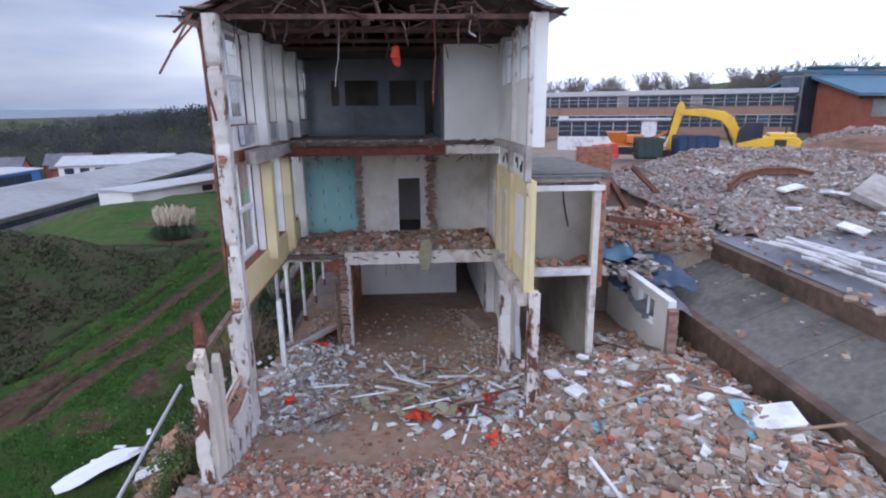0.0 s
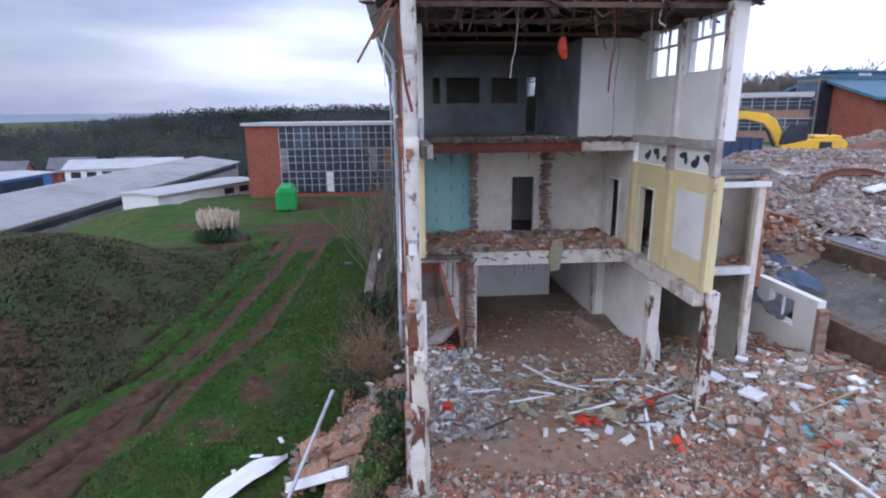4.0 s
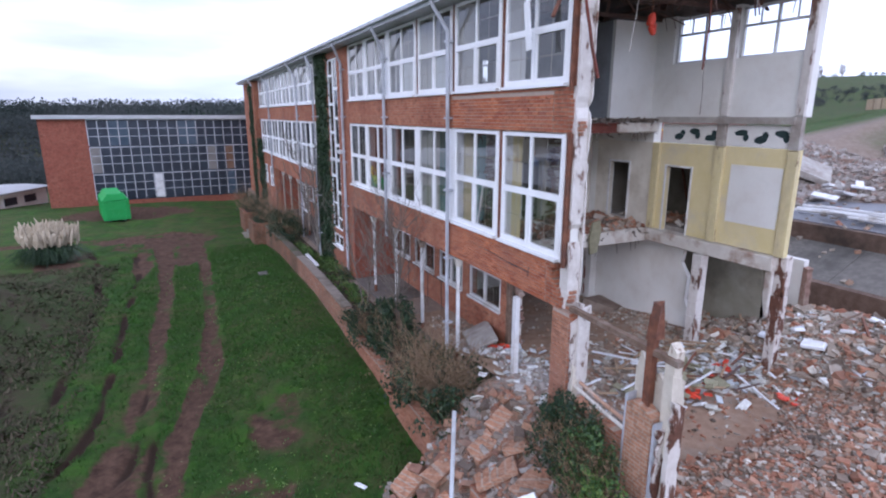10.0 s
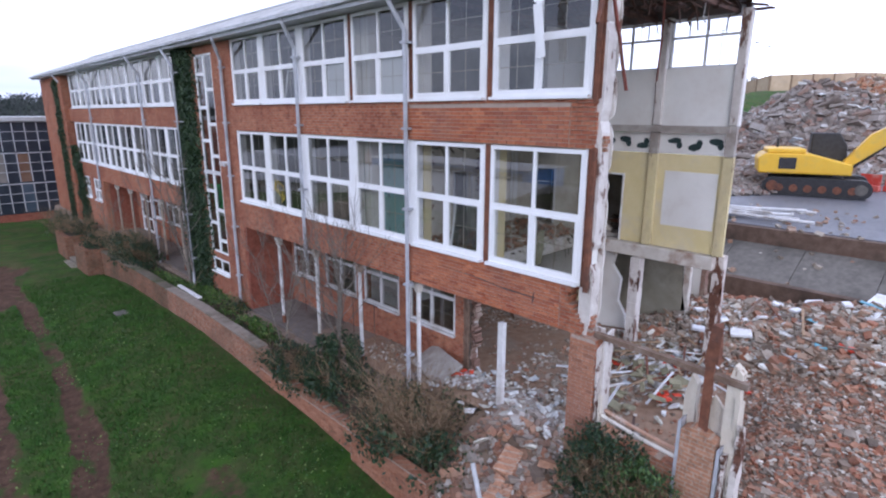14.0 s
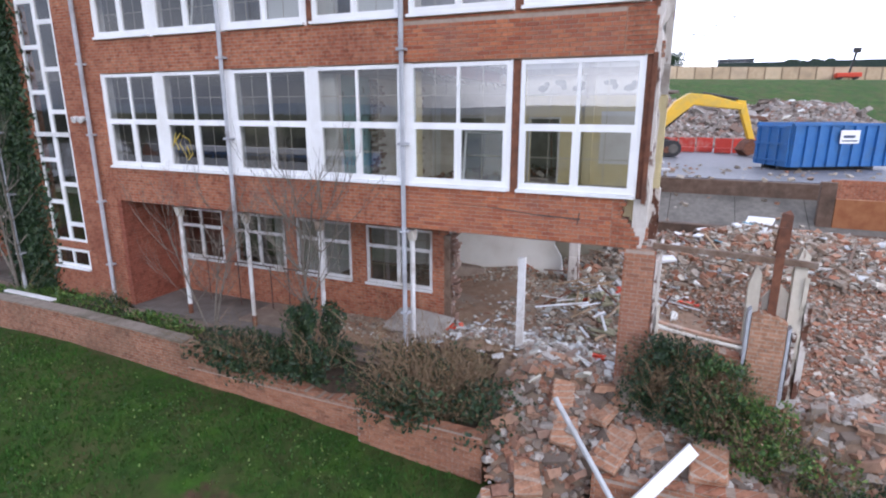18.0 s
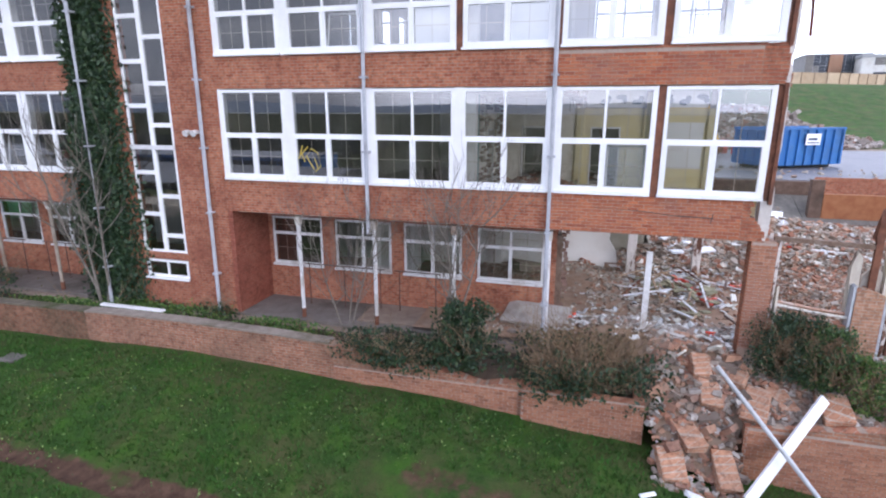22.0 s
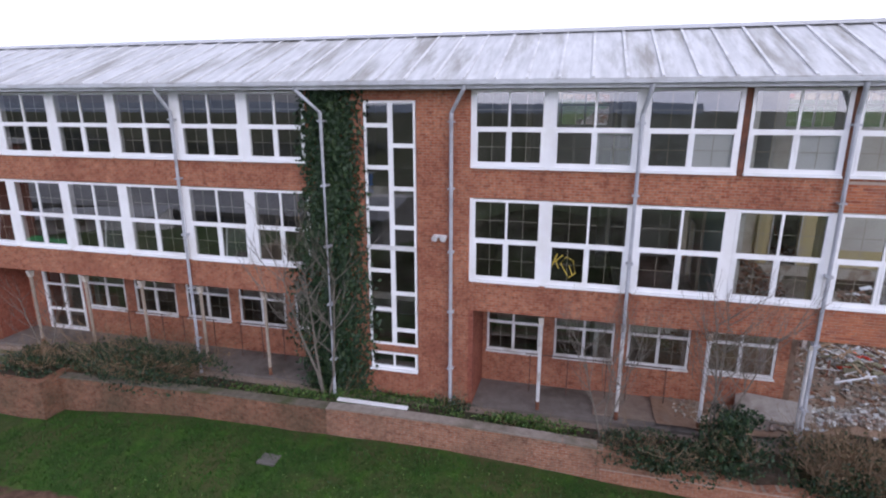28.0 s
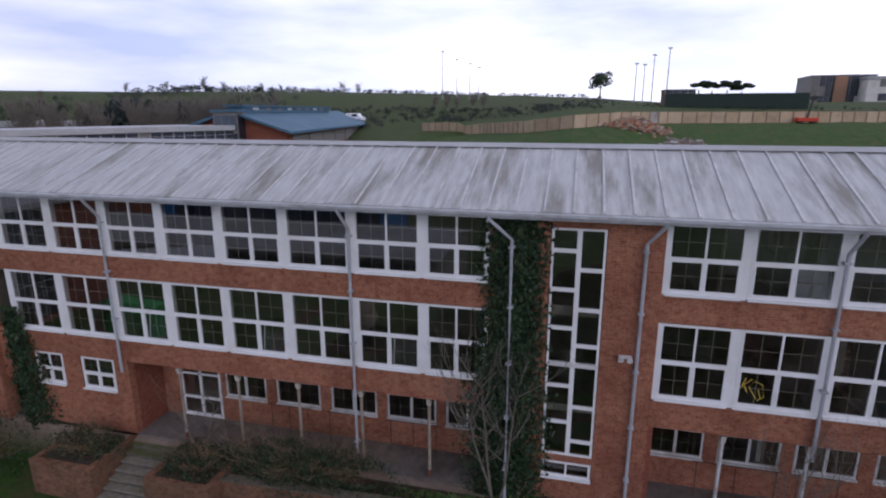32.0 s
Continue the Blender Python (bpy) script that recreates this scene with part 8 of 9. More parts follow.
# ---- vegetation ----
def leaf_mesh(points, size, rr, hang=0.0):
    """Small folded leaves at the given places, one mesh."""
    V, F = [], []
    for p in points:
        s = size * rr.uniform(0.6, 1.4)
        q = Euler((rr.uniform(0, 6.28), rr.uniform(0, 6.28), rr.uniform(0, 6.28))).to_matrix()
        k = len(V)
        for c in ((-0.5, 0, 0), (0, -0.35, 0.08), (0.6, 0, -0.05), (0, 0.35, 0.08)):
            V.append(tuple(Vector(p) + q @ Vector(c) * s))
        F.append((k, k + 1, k + 2, k + 3))
    return V, F


def leaves(name, pts, size, mat, parent, seed):
    rr = random.Random(seed)
    g = Geo()
    g.v, g.f = leaf_mesh(pts, size, rr)
    me = bpy.data.meshes.new(name)
    me.from_pydata(g.v, [], g.f)
    me.materials.append(mat)
    ob = new(name, me)
    if parent is not None:
        ob.parent = parent
        ob.matrix_parent_inverse = Matrix.Translation(-parent.location)
    return ob


def twig_tree(g, p, d, length, rad, depth, rr, spread=0.55, lift=0.12, n=3, thin=0.0):
    """Forking branches as thin tubes."""
    pts = [Vector(p)]
    dd = Vector(d).normalized()
    for i in range(3):
        dd = (dd + Vector((rr.uniform(-1, 1), rr.uniform(-1, 1), rr.uniform(-0.6, 1) * 0.6)) * 0.16 + Vector((0, 0, lift * 0.3))).normalized()
        pts.append(pts[-1] + dd * length / 3)
    g.tube(pts, rad, 4 if rad > 0.012 else 3, rad * 0.6)
    if depth <= 0:
        return
    for k in range(n):
        s = pts[rr.choice([1, 2, 3, 3])]
        nd = (dd + Vector((rr.uniform(-1, 1), rr.uniform(-1, 1), rr.uniform(-0.5, 1))) * spread + Vector((0, 0, lift))).normalized()
        twig_tree(g, s, nd, length * rr.uniform(0.55, 0.8), max(thin, rad * 0.55), depth - 1, rr, spread, lift, n, thin)


M_DEADLEAF = island_mat("dead_leaf", [(0.0, (0.17, 0.11, 0.06)), (0.35, (0.24, 0.165, 0.095)), (0.65, (0.12, 0.10, 0.05)), (0.85, (0.30, 0.22, 0.13))], 0.8, 20.0, bump=0.1)


def shrub(label, c, size, n_stems, n_leaves, seed, twig=M_TWIG, leaf=M_IVY, leaf_size=0.09, low=0.5, name="shrub"):
    rr = random.Random(seed)
    t = thing(name, label, "shrub", at=c)
    g = Geo()
    for i in range(n_stems):
        a = rr.uniform(0, 6.28)
        d = Vector((math.cos(a) * size[0], math.sin(a) * size[1], size[2] * rr.uniform(0.3, 1.3)))
        s = Vector(c) + Vector((rr.uniform(-0.3, 0.3) * size[0], rr.uniform(-0.3, 0.3) * size[1], 0))
        twig_tree(g, s, d, d.length * rr.uniform(0.28, 0.6), 0.012, 2, rr, 1.0, 0.03)
    part("twig_tangle", g, twig, t)
    pts = []
    while len(pts) < n_leaves:
        q = Vector((rr.gauss(0, 0.5), rr.gauss(0, 0.5), rr.uniform(0, 1) ** 1.3 * low * 2))
        if q.length > 1.25:
            continue
        w = noise.noise((q.x * 2.2 + seed, q.y * 2.2, q.z * 2.2))
        if w < -0.02:
            continue
        pts.append(Vector(c) + Vector((q.x * size[0], q.y * size[1], q.z * size[2])))
    if pts:
        leaves("foliage", pts, leaf_size, leaf, t, seed + 1)
    if n_stems >= 40:
        pts = []
        for i in range(n_stems * 22):
            q = Vector((rr.gauss(0, 0.42), rr.gauss(0, 0.42), rr.uniform(0.15, 1.05)))
            if noise.noise((q.x * 2.5, q.y * 2.5 + seed, q.z * 2.5)) > -0.1:
                pts.append(Vector(c) + Vector((q.x * size[0], q.y * size[1], q.z * size[2] * 0.8)))
        leaves("dead_foliage", pts, 0.055, M_DEADLEAF, t, seed + 2)
    return t


shrub("tangled brown shrub with dark ivy over the planter", (-4.95, 15.55, -0.1), (1.15, 1.75, 1.55), 170, 5200, 71, low=0.34)
shrub("dense dark evergreen shrub behind the wall", (-4.95, 18.4, 0.15), (0.7, 0.85, 1.5), 26, 4000, 72, low=0.52)
shrub("low dark ivy spilling over the retaining wall", (-5.25, 20.0, 0.1), (0.75, 1.9, 0.65), 46, 3600, 73, low=0.5)
shrub("bright green low plants behind the wall", (-4.7, 23.6, 0.15), (0.45, 1.6, 0.35), 6, 1600, 74, leaf=M_LEAF, low=0.6, leaf_size=0.08)
shrub("bright green low plants behind the wall", (-4.8, 31.0, 0.15), (0.4, 2.6, 0.3), 6, 1800, 75, leaf=M_LEAF, low=0.6, leaf_size=0.08)
shrub("brown winter shrub behind the wall", (-4.8, 36.6, 0.15), (0.85, 3.2, 1.25), 170, 9500, 76, low=0.5)
shrub("brown winter shrub beside the steps", (-5.2, 40.4, 0.38), (0.9, 1.2, 0.7), 60, 2400, 77, low=0.4)
shrub("dry weeds at the foot of the stair tower", (-4.3, 25.9, 0.1), (0.3, 0.7, 1.0), 16, 220, 78, low=0.3)
shrub("dark green bramble heaped over the broken wall", (-4.25, 11.2, 0.45), (0.50, 0.85, 1.45), 44, 5800, 79, low=0.50, leaf_size=0.06)
shrub("dark green bramble heaped over the broken wall", (-4.40, 10.45, 0.30), (0.45, 0.65, 1.40), 44, 5200, 85, leaf=M_LEAFDARK, low=0.50, leaf_size=0.06)
shrub("yellow-green bramble trailing down the rubble", (-4.75, 9.75, -0.05), (0.45, 0.55, 1.30), 46, 4200, 86, leaf=M_LEAF, low=0.50, leaf_size=0.055)
shrub("yellow-green bramble trailing down the rubble", (-4.9, 9.0, -0.15), (0.55, 0.75, 0.75), 44, 2600, 87, leaf=M_LEAF, low=0.50, leaf_size=0.055)
shrub("green bramble over the broken wall", (-5.2, 8.3, -0.3), (0.65, 1.0, 0.75), 50, 3000, 80, low=0.45, leaf_size=0.065)
shrub("winter shrub at the far planter", (-5.2, 45.2, 0.30), (0.9, 1.4, 0.7), 60, 1800, 81, low=0.4)
shrub("overgrown shrub by the far end bay", (-5.2, 50.5, -0.9), (0.9, 3.0, 2.2), 60, 1500, 82, low=0.4)


def bare_tree(label, c, height, seed, trunks=1, rad=0.06, lean=0.1, depth=3, n=4, spread=0.5, thin=0.0):
    rr = random.Random(seed)
    t = thing("bare_tree", label, "tree", at=c)
    tr, br = Geo(), Geo()
    for k in range(trunks):
        d = Vector((rr.uniform(-lean, lean), rr.uniform(-lean, lean) * 2, 1)).normalized()
        s = Vector(c) + Vector((rr.uniform(-0.1, 0.1), rr.uniform(-0.15, 0.15), 0)) * (trunks > 1)
        pts = [s]
        for i in range(5):
            pts.append(pts[-1] + (d + Vector((rr.uniform(-0.1, 0.1), rr.uniform(-0.1, 0.1), 0))) * height * 0.8 / 5)
        tr.tube(pts, rad, 7, rad * 0.3)
        for i in range(2, 6):
            for j in range(n):
                a = rr.uniform(0, 6.28)
                twig_tree(br, pts[i], Vector((math.cos(a), math.sin(a), 0.9)), height * rr.uniform(0.16, 0.32), rad * 0.35, depth - 1, rr, spread, 0.25, thin=thin)
    part("trunk", tr, M_BARK, t)
    part("crown", br, M_BARK, t)
    return t


bare_tree("slender bare tree before the covered walk", (-4.75, 18.9, 0.1), 4.6, 91, 3, 0.035, 0.2, 3, 3)
bare_tree("pale bare tree against the ivy", (-4.45, 30.0, 0.1), 5.2, 92, 3, 0.05, 0.2, 3, 3)
bare_tree("slender bare tree behind the wall", (-4.8, 21.6, 0.1), 3.8, 93, 3, 0.028, 0.2, 3, 3)
bare_tree("slender bare tree behind the wall", (-4.6, 40.6, 0.2), 3.0, 94, 2, 0.03, 0.2, 2, 3)


def ivy(label, spans, x, depth, count, seed, size=0.13):
    """Ivy on a west-facing wall; spans: rows of z, y from, y to."""
    rr = random.Random(seed)
    zs = [s[0] for s in spans]
    t = thing("ivy", label, "ivy", at=(x, spans[0][1], zs[0]))
    pts = []
    while len(pts) < count:
        z = rr.uniform(zs[0], zs[-1])
        a, b = np.interp(z, zs, [s[1] for s in spans]), np.interp(z, zs, [s[2] for s in spans])
        m, w = (a + b) / 2, (b - a) / 2
        y = m + w * (rr.random() + rr.random() + rr.random() - 1.5) / 1.15
        k = 1 - abs(y - m) / (w * 1.3)
        bump = 0.5 + 0.5 * noise.noise((y * 1.6, z * 1.1, seed))
        pts.append((x - rr.uniform(0, 1) ** 0.6 * depth * max(0.15, k) * (0.4 + bump), y, z))
    leaves("foliage", pts, size, M_IVY, t, seed)
    g = Geo()
    for i in range(12):
        y = rr.uniform(spans[0][1] + 0.3, spans[0][2] - 0.3)
        g.tube([(x - 0.02, y, zs[0]), (x - 0.03, y + rr.uniform(-0.2, 0.2), zs[0] + 2), (x - 0.03, y + rr.uniform(-0.4, 0.4), zs[-1] * 0.7)], 0.02, 4, 0.008)
    part("stem_tangle", g, M_TWIG, t)


ivy("thick dark ivy climbing the stair tower to the eaves", [(0.1, 28.5, 30.9), (2.5, 28.4, 31.2), (4.6, 28.5, 31.0), (6.5, 28.6, 30.6), (9.6, 28.65, 30.5)], XF, 0.30, 15000, 101)
ivy("dark ivy on the ground floor wall", [(0.0, 47.6, 49.6), (2.5, 47.7, 49.7), (4.6, 48.4, 49.6), (5.2, 48.7, 49.4)], XF, 0.4, 3000, 102)
ivy("dark ivy on the far end bay", [(-1.0, 50.2, 52.2), (6.0, 50.5, 51.9), (9.3, 50.8, 51.6)], XF - 0.25, 0.3, 3000, 103)

# pampas grass on the lawn
t = thing("pampas_grass", "pampas grass clump with pale plumes", "grass", at=(-17.0, 40.0, hill(-17, 40)))
rr = random.Random(111)
gl, gp = Geo(), Geo()
z0 = hill(-17, 40)
for i in range(620):
    a, l = rr.uniform(0, 6.28), rr.uniform(0.7, 1.5)
    s = Vector((-17 + rr.uniform(-0.7, 0.7), 40 + rr.uniform(-0.5, 0.5), z0))
    m = s + Vector((math.cos(a) * l * 0.5, math.sin(a) * l * 0.45, l * 0.62))
    e = s + Vector((math.cos(a) * l * 1.1, math.sin(a) * l * 0.9, l * rr.uniform(0.0, 0.4)))
    gl.tube([s, m, e], 0.028, 3, 0.008)
for i in range(190):
    a, q = rr.uniform(0, 6.28), rr.random() ** 0.6
    s = Vector((-17 + math.cos(a) * 1.35 * q, 40 + math.sin(a) * 0.8 * q, z0 + rr.uniform(0.85, 1.3)))
    l = rr.uniform(0.8, 1.3) * (1.15 - 0.3 * q)
    d = Vector((math.cos(a) * 0.2 * q + rr.uniform(-0.1, 0.1), rr.uniform(-0.1, 0.1), 1)).normalized()
    gp.tube([s, s + d * l * 0.45], 0.035, 5, 0.11)
    gp.tube([s + d * l * 0.45, s + d * l * 0.75, s + d * l + Vector((rr.uniform(-0.12, 0.12), 0, -0.04))], 0.11, 5, 0.015)
part("leaf_clump", gl, M_IVY, t)
part("plume_clump", gp, M_PAMPAS, t, "pale cream plumes")

# grass tufts on the near lawn
def bed_weeds():
    """Fresh green weeds along the planting bed below the stair window."""
    r = random.Random(175)
    pts = []
    for _ in range(48):
        cx, cy, sp = (r.uniform(-5.0, -4.3) if r.random() < 0.6 else -4.15), r.uniform(25.6, 30.2), r.uniform(0.08, 0.25)
        for _ in range(60):
            x = min(-4.08, max(-5.26, cx + r.gauss(0, sp)))
            pts.append((x, cy + r.gauss(0, sp * 1.6), 0.24 + abs(r.gauss(0, 0.12))))
    tagged(leaves("bed_weeds", pts, 0.07, M_LEAF, None, 175), "fresh green weeds in the bed behind the wall", "weeds", kind="stuff")


bed_weeds()


def tufts(name, label, count, x0, x1, y0, y1, seed, mat, h=(0.05, 0.13)):
    rr = random.Random(seed)
    V, F = [], []
    for _ in range(count):
        x, y = rr.uniform(x0, x1), rr.uniform(y0, y1)
        if x > -5.75 or ruts(x, y)[0] > 0.35 * rr.random() + 0.1 or rr.random() > smooth01(-15.0, -11.0, x) * smooth01(46, 36, y):
            continue
        z = hill(x, y)
        for b in range(3):
            a, l, w = rr.uniform(0, 6.28), rr.uniform(*h) * (1.0 + 0.8 * max(0.0, noise.noise((x * 0.5, y * 0.5, 21)))), 0.018
            bx, by = x + rr.uniform(-0.05, 0.05), y + rr.uniform(-0.05, 0.05)
            k = len(V)
            V.extend([(bx - w * math.sin(a), by + w * math.cos(a), z - 0.02), (bx + w * math.sin(a), by - w * math.cos(a), z - 0.02), (bx + math.cos(a) * l * 0.7, by + math.sin(a) * l * 0.7, z + l)])
            F.append((k, k + 1, k + 2))
    me = bpy.data.meshes.new(name)
    me.from_pydata(V, [], F)
    me.materials.append(mat)
    return tagged(new(name, me), label, "grass", kind="stuff")


M_GRASS = island_mat("grass_blade", [(0.0, (0.034, 0.104, 0.015)), (0.4, (0.046, 0.132, 0.020)), (0.7, (0.026, 0.082, 0.014)), (0.9, (0.09, 0.112, 0.034))], 0.85, 1.2, dust=(0.056, 0.106, 0.024))
def lawn_weeds():
    """Low broad-leaved clumps and dry straw in the lawn."""
    for name, label, mat, seed, clumps, size in (("lawn_weeds", "light green broad-leaved weeds in the lawn", M_LEAF, 171, 46, 0.055),):
        r = random.Random(seed)
        pts = []
        for _ in range(clumps):
            cx, cy, sp = r.uniform(-11.5, -6.2), r.uniform(12.5, 34), r.uniform(0.2, 0.65)
            for _ in range(int(150 * sp)):
                x, y = cx + r.gauss(0, sp), cy + r.gauss(0, sp * 1.4)
                if x < -5.85:
                    pts.append((x, y, hill(x, y) + r.uniform(0.02, 0.07)))
        tagged(leaves(name, pts, size, mat, None, seed), label, "weeds", kind="stuff")


lawn_weeds()
tufts("grass", "short green lawn grass", 42000, -15, -5.7, 9, 40, 121, M_GRASS, (0.03, 0.085))


M_WEED = island_mat("rank_weed", [(0.0, (0.060, 0.080, 0.028)), (0.35, (0.085, 0.062, 0.040)), (0.6, (0.045, 0.066, 0.022)), (0.85, (0.135, 0.118, 0.072))], 0.9, 10.0, dust=(0.070, 0.056, 0.040))


def weeds(count, seed):
    rr = random.Random(seed)
    V, F = [], []
    for _ in range(count):
        x, y = rr.uniform(-30, -13.6), rr.uniform(8, 38)
        if noise.noise((x * 0.45, y * 0.45, 12)) < 0.8 * rr.random() - 0.5 or y - x * 0.35 > 45:
            continue
        z = hill(x, y)
        for b in range(4):
            a, l, w = rr.uniform(0, 6.28), rr.uniform(0.06, 0.24), 0.035
            bx, by = x + rr.uniform(-0.12, 0.12), y + rr.uniform(-0.12, 0.12)
            k = len(V)
            V.extend([(bx - w * math.sin(a), by + w * math.cos(a), z - 0.03), (bx + w * math.sin(a), by - w * math.cos(a), z - 0.03), (bx + math.cos(a) * l, by + math.sin(a) * l, z + l * 0.45)])
            F.append((k, k + 1, k + 2))
    me = bpy.data.meshes.new("weeds")
    me.from_pydata(V, [], F)
    me.materials.append(M_WEED)
    return tagged(new("weeds", me), "rank weeds and dead stalks on the soil mound", "weeds", kind="stuff")


weeds(42000, 122)

# ---- woods and hedges ----
def scrub(name, label, spots, seed, mat=M_WOODS, n=26, flake=0.22, shift=0.0):
    """Far trees: each an uneven cloud of small flakes with a thin trunk."""
    rr = random.Random(seed)
    V, F, T = [], [], []
    for x, y, z, h in spots:
        w = h * rr.uniform(0.32, 0.5)
        tone = min(1.0, max(0.0, 0.55 + shift + 0.6 * noise.noise((x * 0.02, y * 0.02, 30)) + rr.uniform(-0.2, 0.2)))
        start = len(V)
        k = len(V)
        tw = h * 0.025
        V.extend([(x - tw, y, z - 0.5), (x + tw, y, z - 0.5), (x + tw * 0.4, y, z + h * 0.6), (x - tw * 0.4, y, z + h * 0.6)])
        F.append((k, k + 1, k + 2, k + 3))
        for i in range(n):
            u = Vector((rr.gauss(0, 1), rr.gauss(0, 1), rr.gauss(0, 1))).normalized() * rr.random() ** 0.4
            a, b, c = u.x * 1.25, u.y * 1.25, u.z * 0.95
            p = Vector((x + a * w, y + b * w, z + h * 0.58 + c * h * 0.42))
            q = Euler((rr.uniform(0, 6), rr.uniform(0, 6), rr.uniform(0, 6))).to_matrix()
            s = h * flake * rr.uniform(0.5, 1.3)
            k = len(V)
            for cc in ((-0.5, -0.2, 0), (0.1, -0.5, 0.1), (0.55, 0.05, 0), (0, 0.45, -0.1)):
                V.append(tuple(p + q @ Vector(cc) * s))
            F.append((k, k + 1, k + 2, k + 3))
        T.extend([tone] * (len(V) - start))
    me = bpy.data.meshes.new(name)
    me.from_pydata(V, [], F)
    me.attributes.new("tone", "FLOAT", "POINT").data.foreach_set("value", T)
    me.materials.append(mat)
    return tagged(new(name, me), label, "trees", kind="stuff")


rr = random.Random(131)
spots = []
for i in range(4800):
    near = i < 3400
    a = radians(rr.uniform(-70, 14))
    d = math.sqrt(rr.uniform(128 ** 2, 320 ** 2)) if near else rr.uniform(300, 900)
    x, y = math.sin(a) * d, math.cos(a) * d
    tall = lerp(math.degrees(a), [-44, -22], [0.55, 1.0])
    if y < 118 or (x < -40 and d < 150) or (not near and rr.random() > (tall - 0.5) * 2):
        continue
    spots.append((x, y, hill(x, y) - 0.5, rr.uniform(4.8, 11.2) * tall))
scrub("far_woods", "bare winter woodland on the hills", spots, 132, n=84, flake=0.075)
def hedge_spots(count, az0, az1, d0, d1, h0, h1):
    out = []
    for i in range(count):
        a, d = radians(rr.uniform(az0, az1)), rr.uniform(d0, d1)
        x, y = -19.6 + math.sin(a) * d, 27.9 + math.cos(a) * d
        if noise.noise((x * 0.05, y * 0.05, 70)) > -0.25:
            out.append((x, y, hill(x, y) - 0.3, rr.uniform(h0, h1)))
    return out


spots = hedge_spots(420, 36, 66, 250, 285, 1.2, 3.6) + hedge_spots(300, 60, 92, 215, 250, 0.8, 2.0) + hedge_spots(150, 92, 122, 150, 175, 0.5, 1.2)
scrub("far_hedges", "dark hedges and bushes along the skyline", spots, 133, n=46, flake=0.15, shift=-0.33)
spots = hedge_spots(60, 46.4, 51.4, 126, 142, 9.5, 13.0) + hedge_spots(60, 51, 62, 150, 200, 2.0, 3.6)
scrub("far_thicket", "dark winter thicket beyond the school", spots, 136, n=110, flake=0.10, shift=-0.25)
spots = hedge_spots(520, 64, 92, 138, 172, 0.8, 1.7)
scrub("far_scrub", "brown winter scrub on the slope behind the hoarding", spots, 137, n=40, flake=0.16, shift=0.1)
rr = random.Random(134)
first = None
for i in range(34):
    x, y = 22 + 1.75 * i + rr.uniform(-1, 1), 118 - 0.85 * i + rr.uniform(-5, 5)
    if first is None:
        first = bare_tree("bare winter tree behind the distant school", (0, 0, 0), 9.0, 135, 1, 0.26, 0.05, 4, 7, 0.85, 0.035)
        first["group"] = "bare trees behind the school"
        first.matrix_basis = pose(x, y, 4.6) @ Matrix.Scale(0.64, 4)
    else:
        k = rr.uniform(0.60, 0.72) + 0.007 * i
        copy_thing(first, pose(x, y, 4.6, 0, 0, rr.uniform(0, 360)) @ Matrix.Scale(k / 0.64, 4))
for az, d, k in ((66.3, 205, 0.62), (67.8, 208, 0.55), (75.4, 170, 0.5), (76.6, 168, 0.55), (77.6, 172, 0.5), (79.2, 170, 0.6), (80.2, 168, 0.55), (39.0, 270, 0.62), (41.0, 300, 0.5), (53.5, 262, 0.75), (55.2, 270, 0.6), (47.2, 280, 0.62), (50.4, 285, 0.55), (58.6, 262, 0.55), (60.4, 270, 0.5)):
    x, y = -19.6 + d * math.sin(radians(az)), 27.9 + d * math.cos(radians(az))
    copy_thing(first, pose(x, y, hill(x, y) - 0.4, 0, 0, x * 7) @ Matrix.Scale(1.1 * k, 4))
for x, y, h, lab, pine in ((240, 20.6, 12.2, "round dark evergreen on the skyline", 0), (240, -19.5, 9.2, "flat-topped dark pine on the skyline", 1), (242, -25.0, 8.6, "flat-topped dark pine on the skyline", 1), (240, -30.5, 9.0, "flat-topped dark pine on the skyline", 1), (242, -36.5, 7.8, "flat-topped dark pine on the skyline", 1)):
    z = hill(x, y)
    t = thing("evergreen_tree", lab, "tree", at=(x, y, z))
    part("trunk", Geo().tube([(x, y, z - 0.3), (x, y, z + h * 0.6)], 0.45, 6, 0.25), M_BARK, t)
    q = random.Random(int(x + y))
    pts = []
    clumps = [(q.uniform(-1, 1), q.uniform(-1, 1), q.uniform(-1, 1)) for k in range(9 if pine else 16)]
    for i in range(2000):
        c = clumps[i % len(clumps)]
        u = Vector((q.gauss(0, 1), q.gauss(0, 1), q.gauss(0, 1))).normalized() * q.random() ** 0.33
        if pine:
            pts.append((x + c[0] * 2.8 + u.x * 1.6, y + c[1] * 3.7 + u.y * 1.8, z + h * 0.86 + c[2] * 0.75 + u.z * 0.75))
        else:
            pts.append((x + c[0] * 3.8 + u.x * 2.1, y + c[1] * 3.8 + u.y * 2.1, z + h * 0.66 + c[2] * 3.1 + u.z * 1.7))
    leaves("crown", pts, 0.6, M_IVY, t, int(x - y))

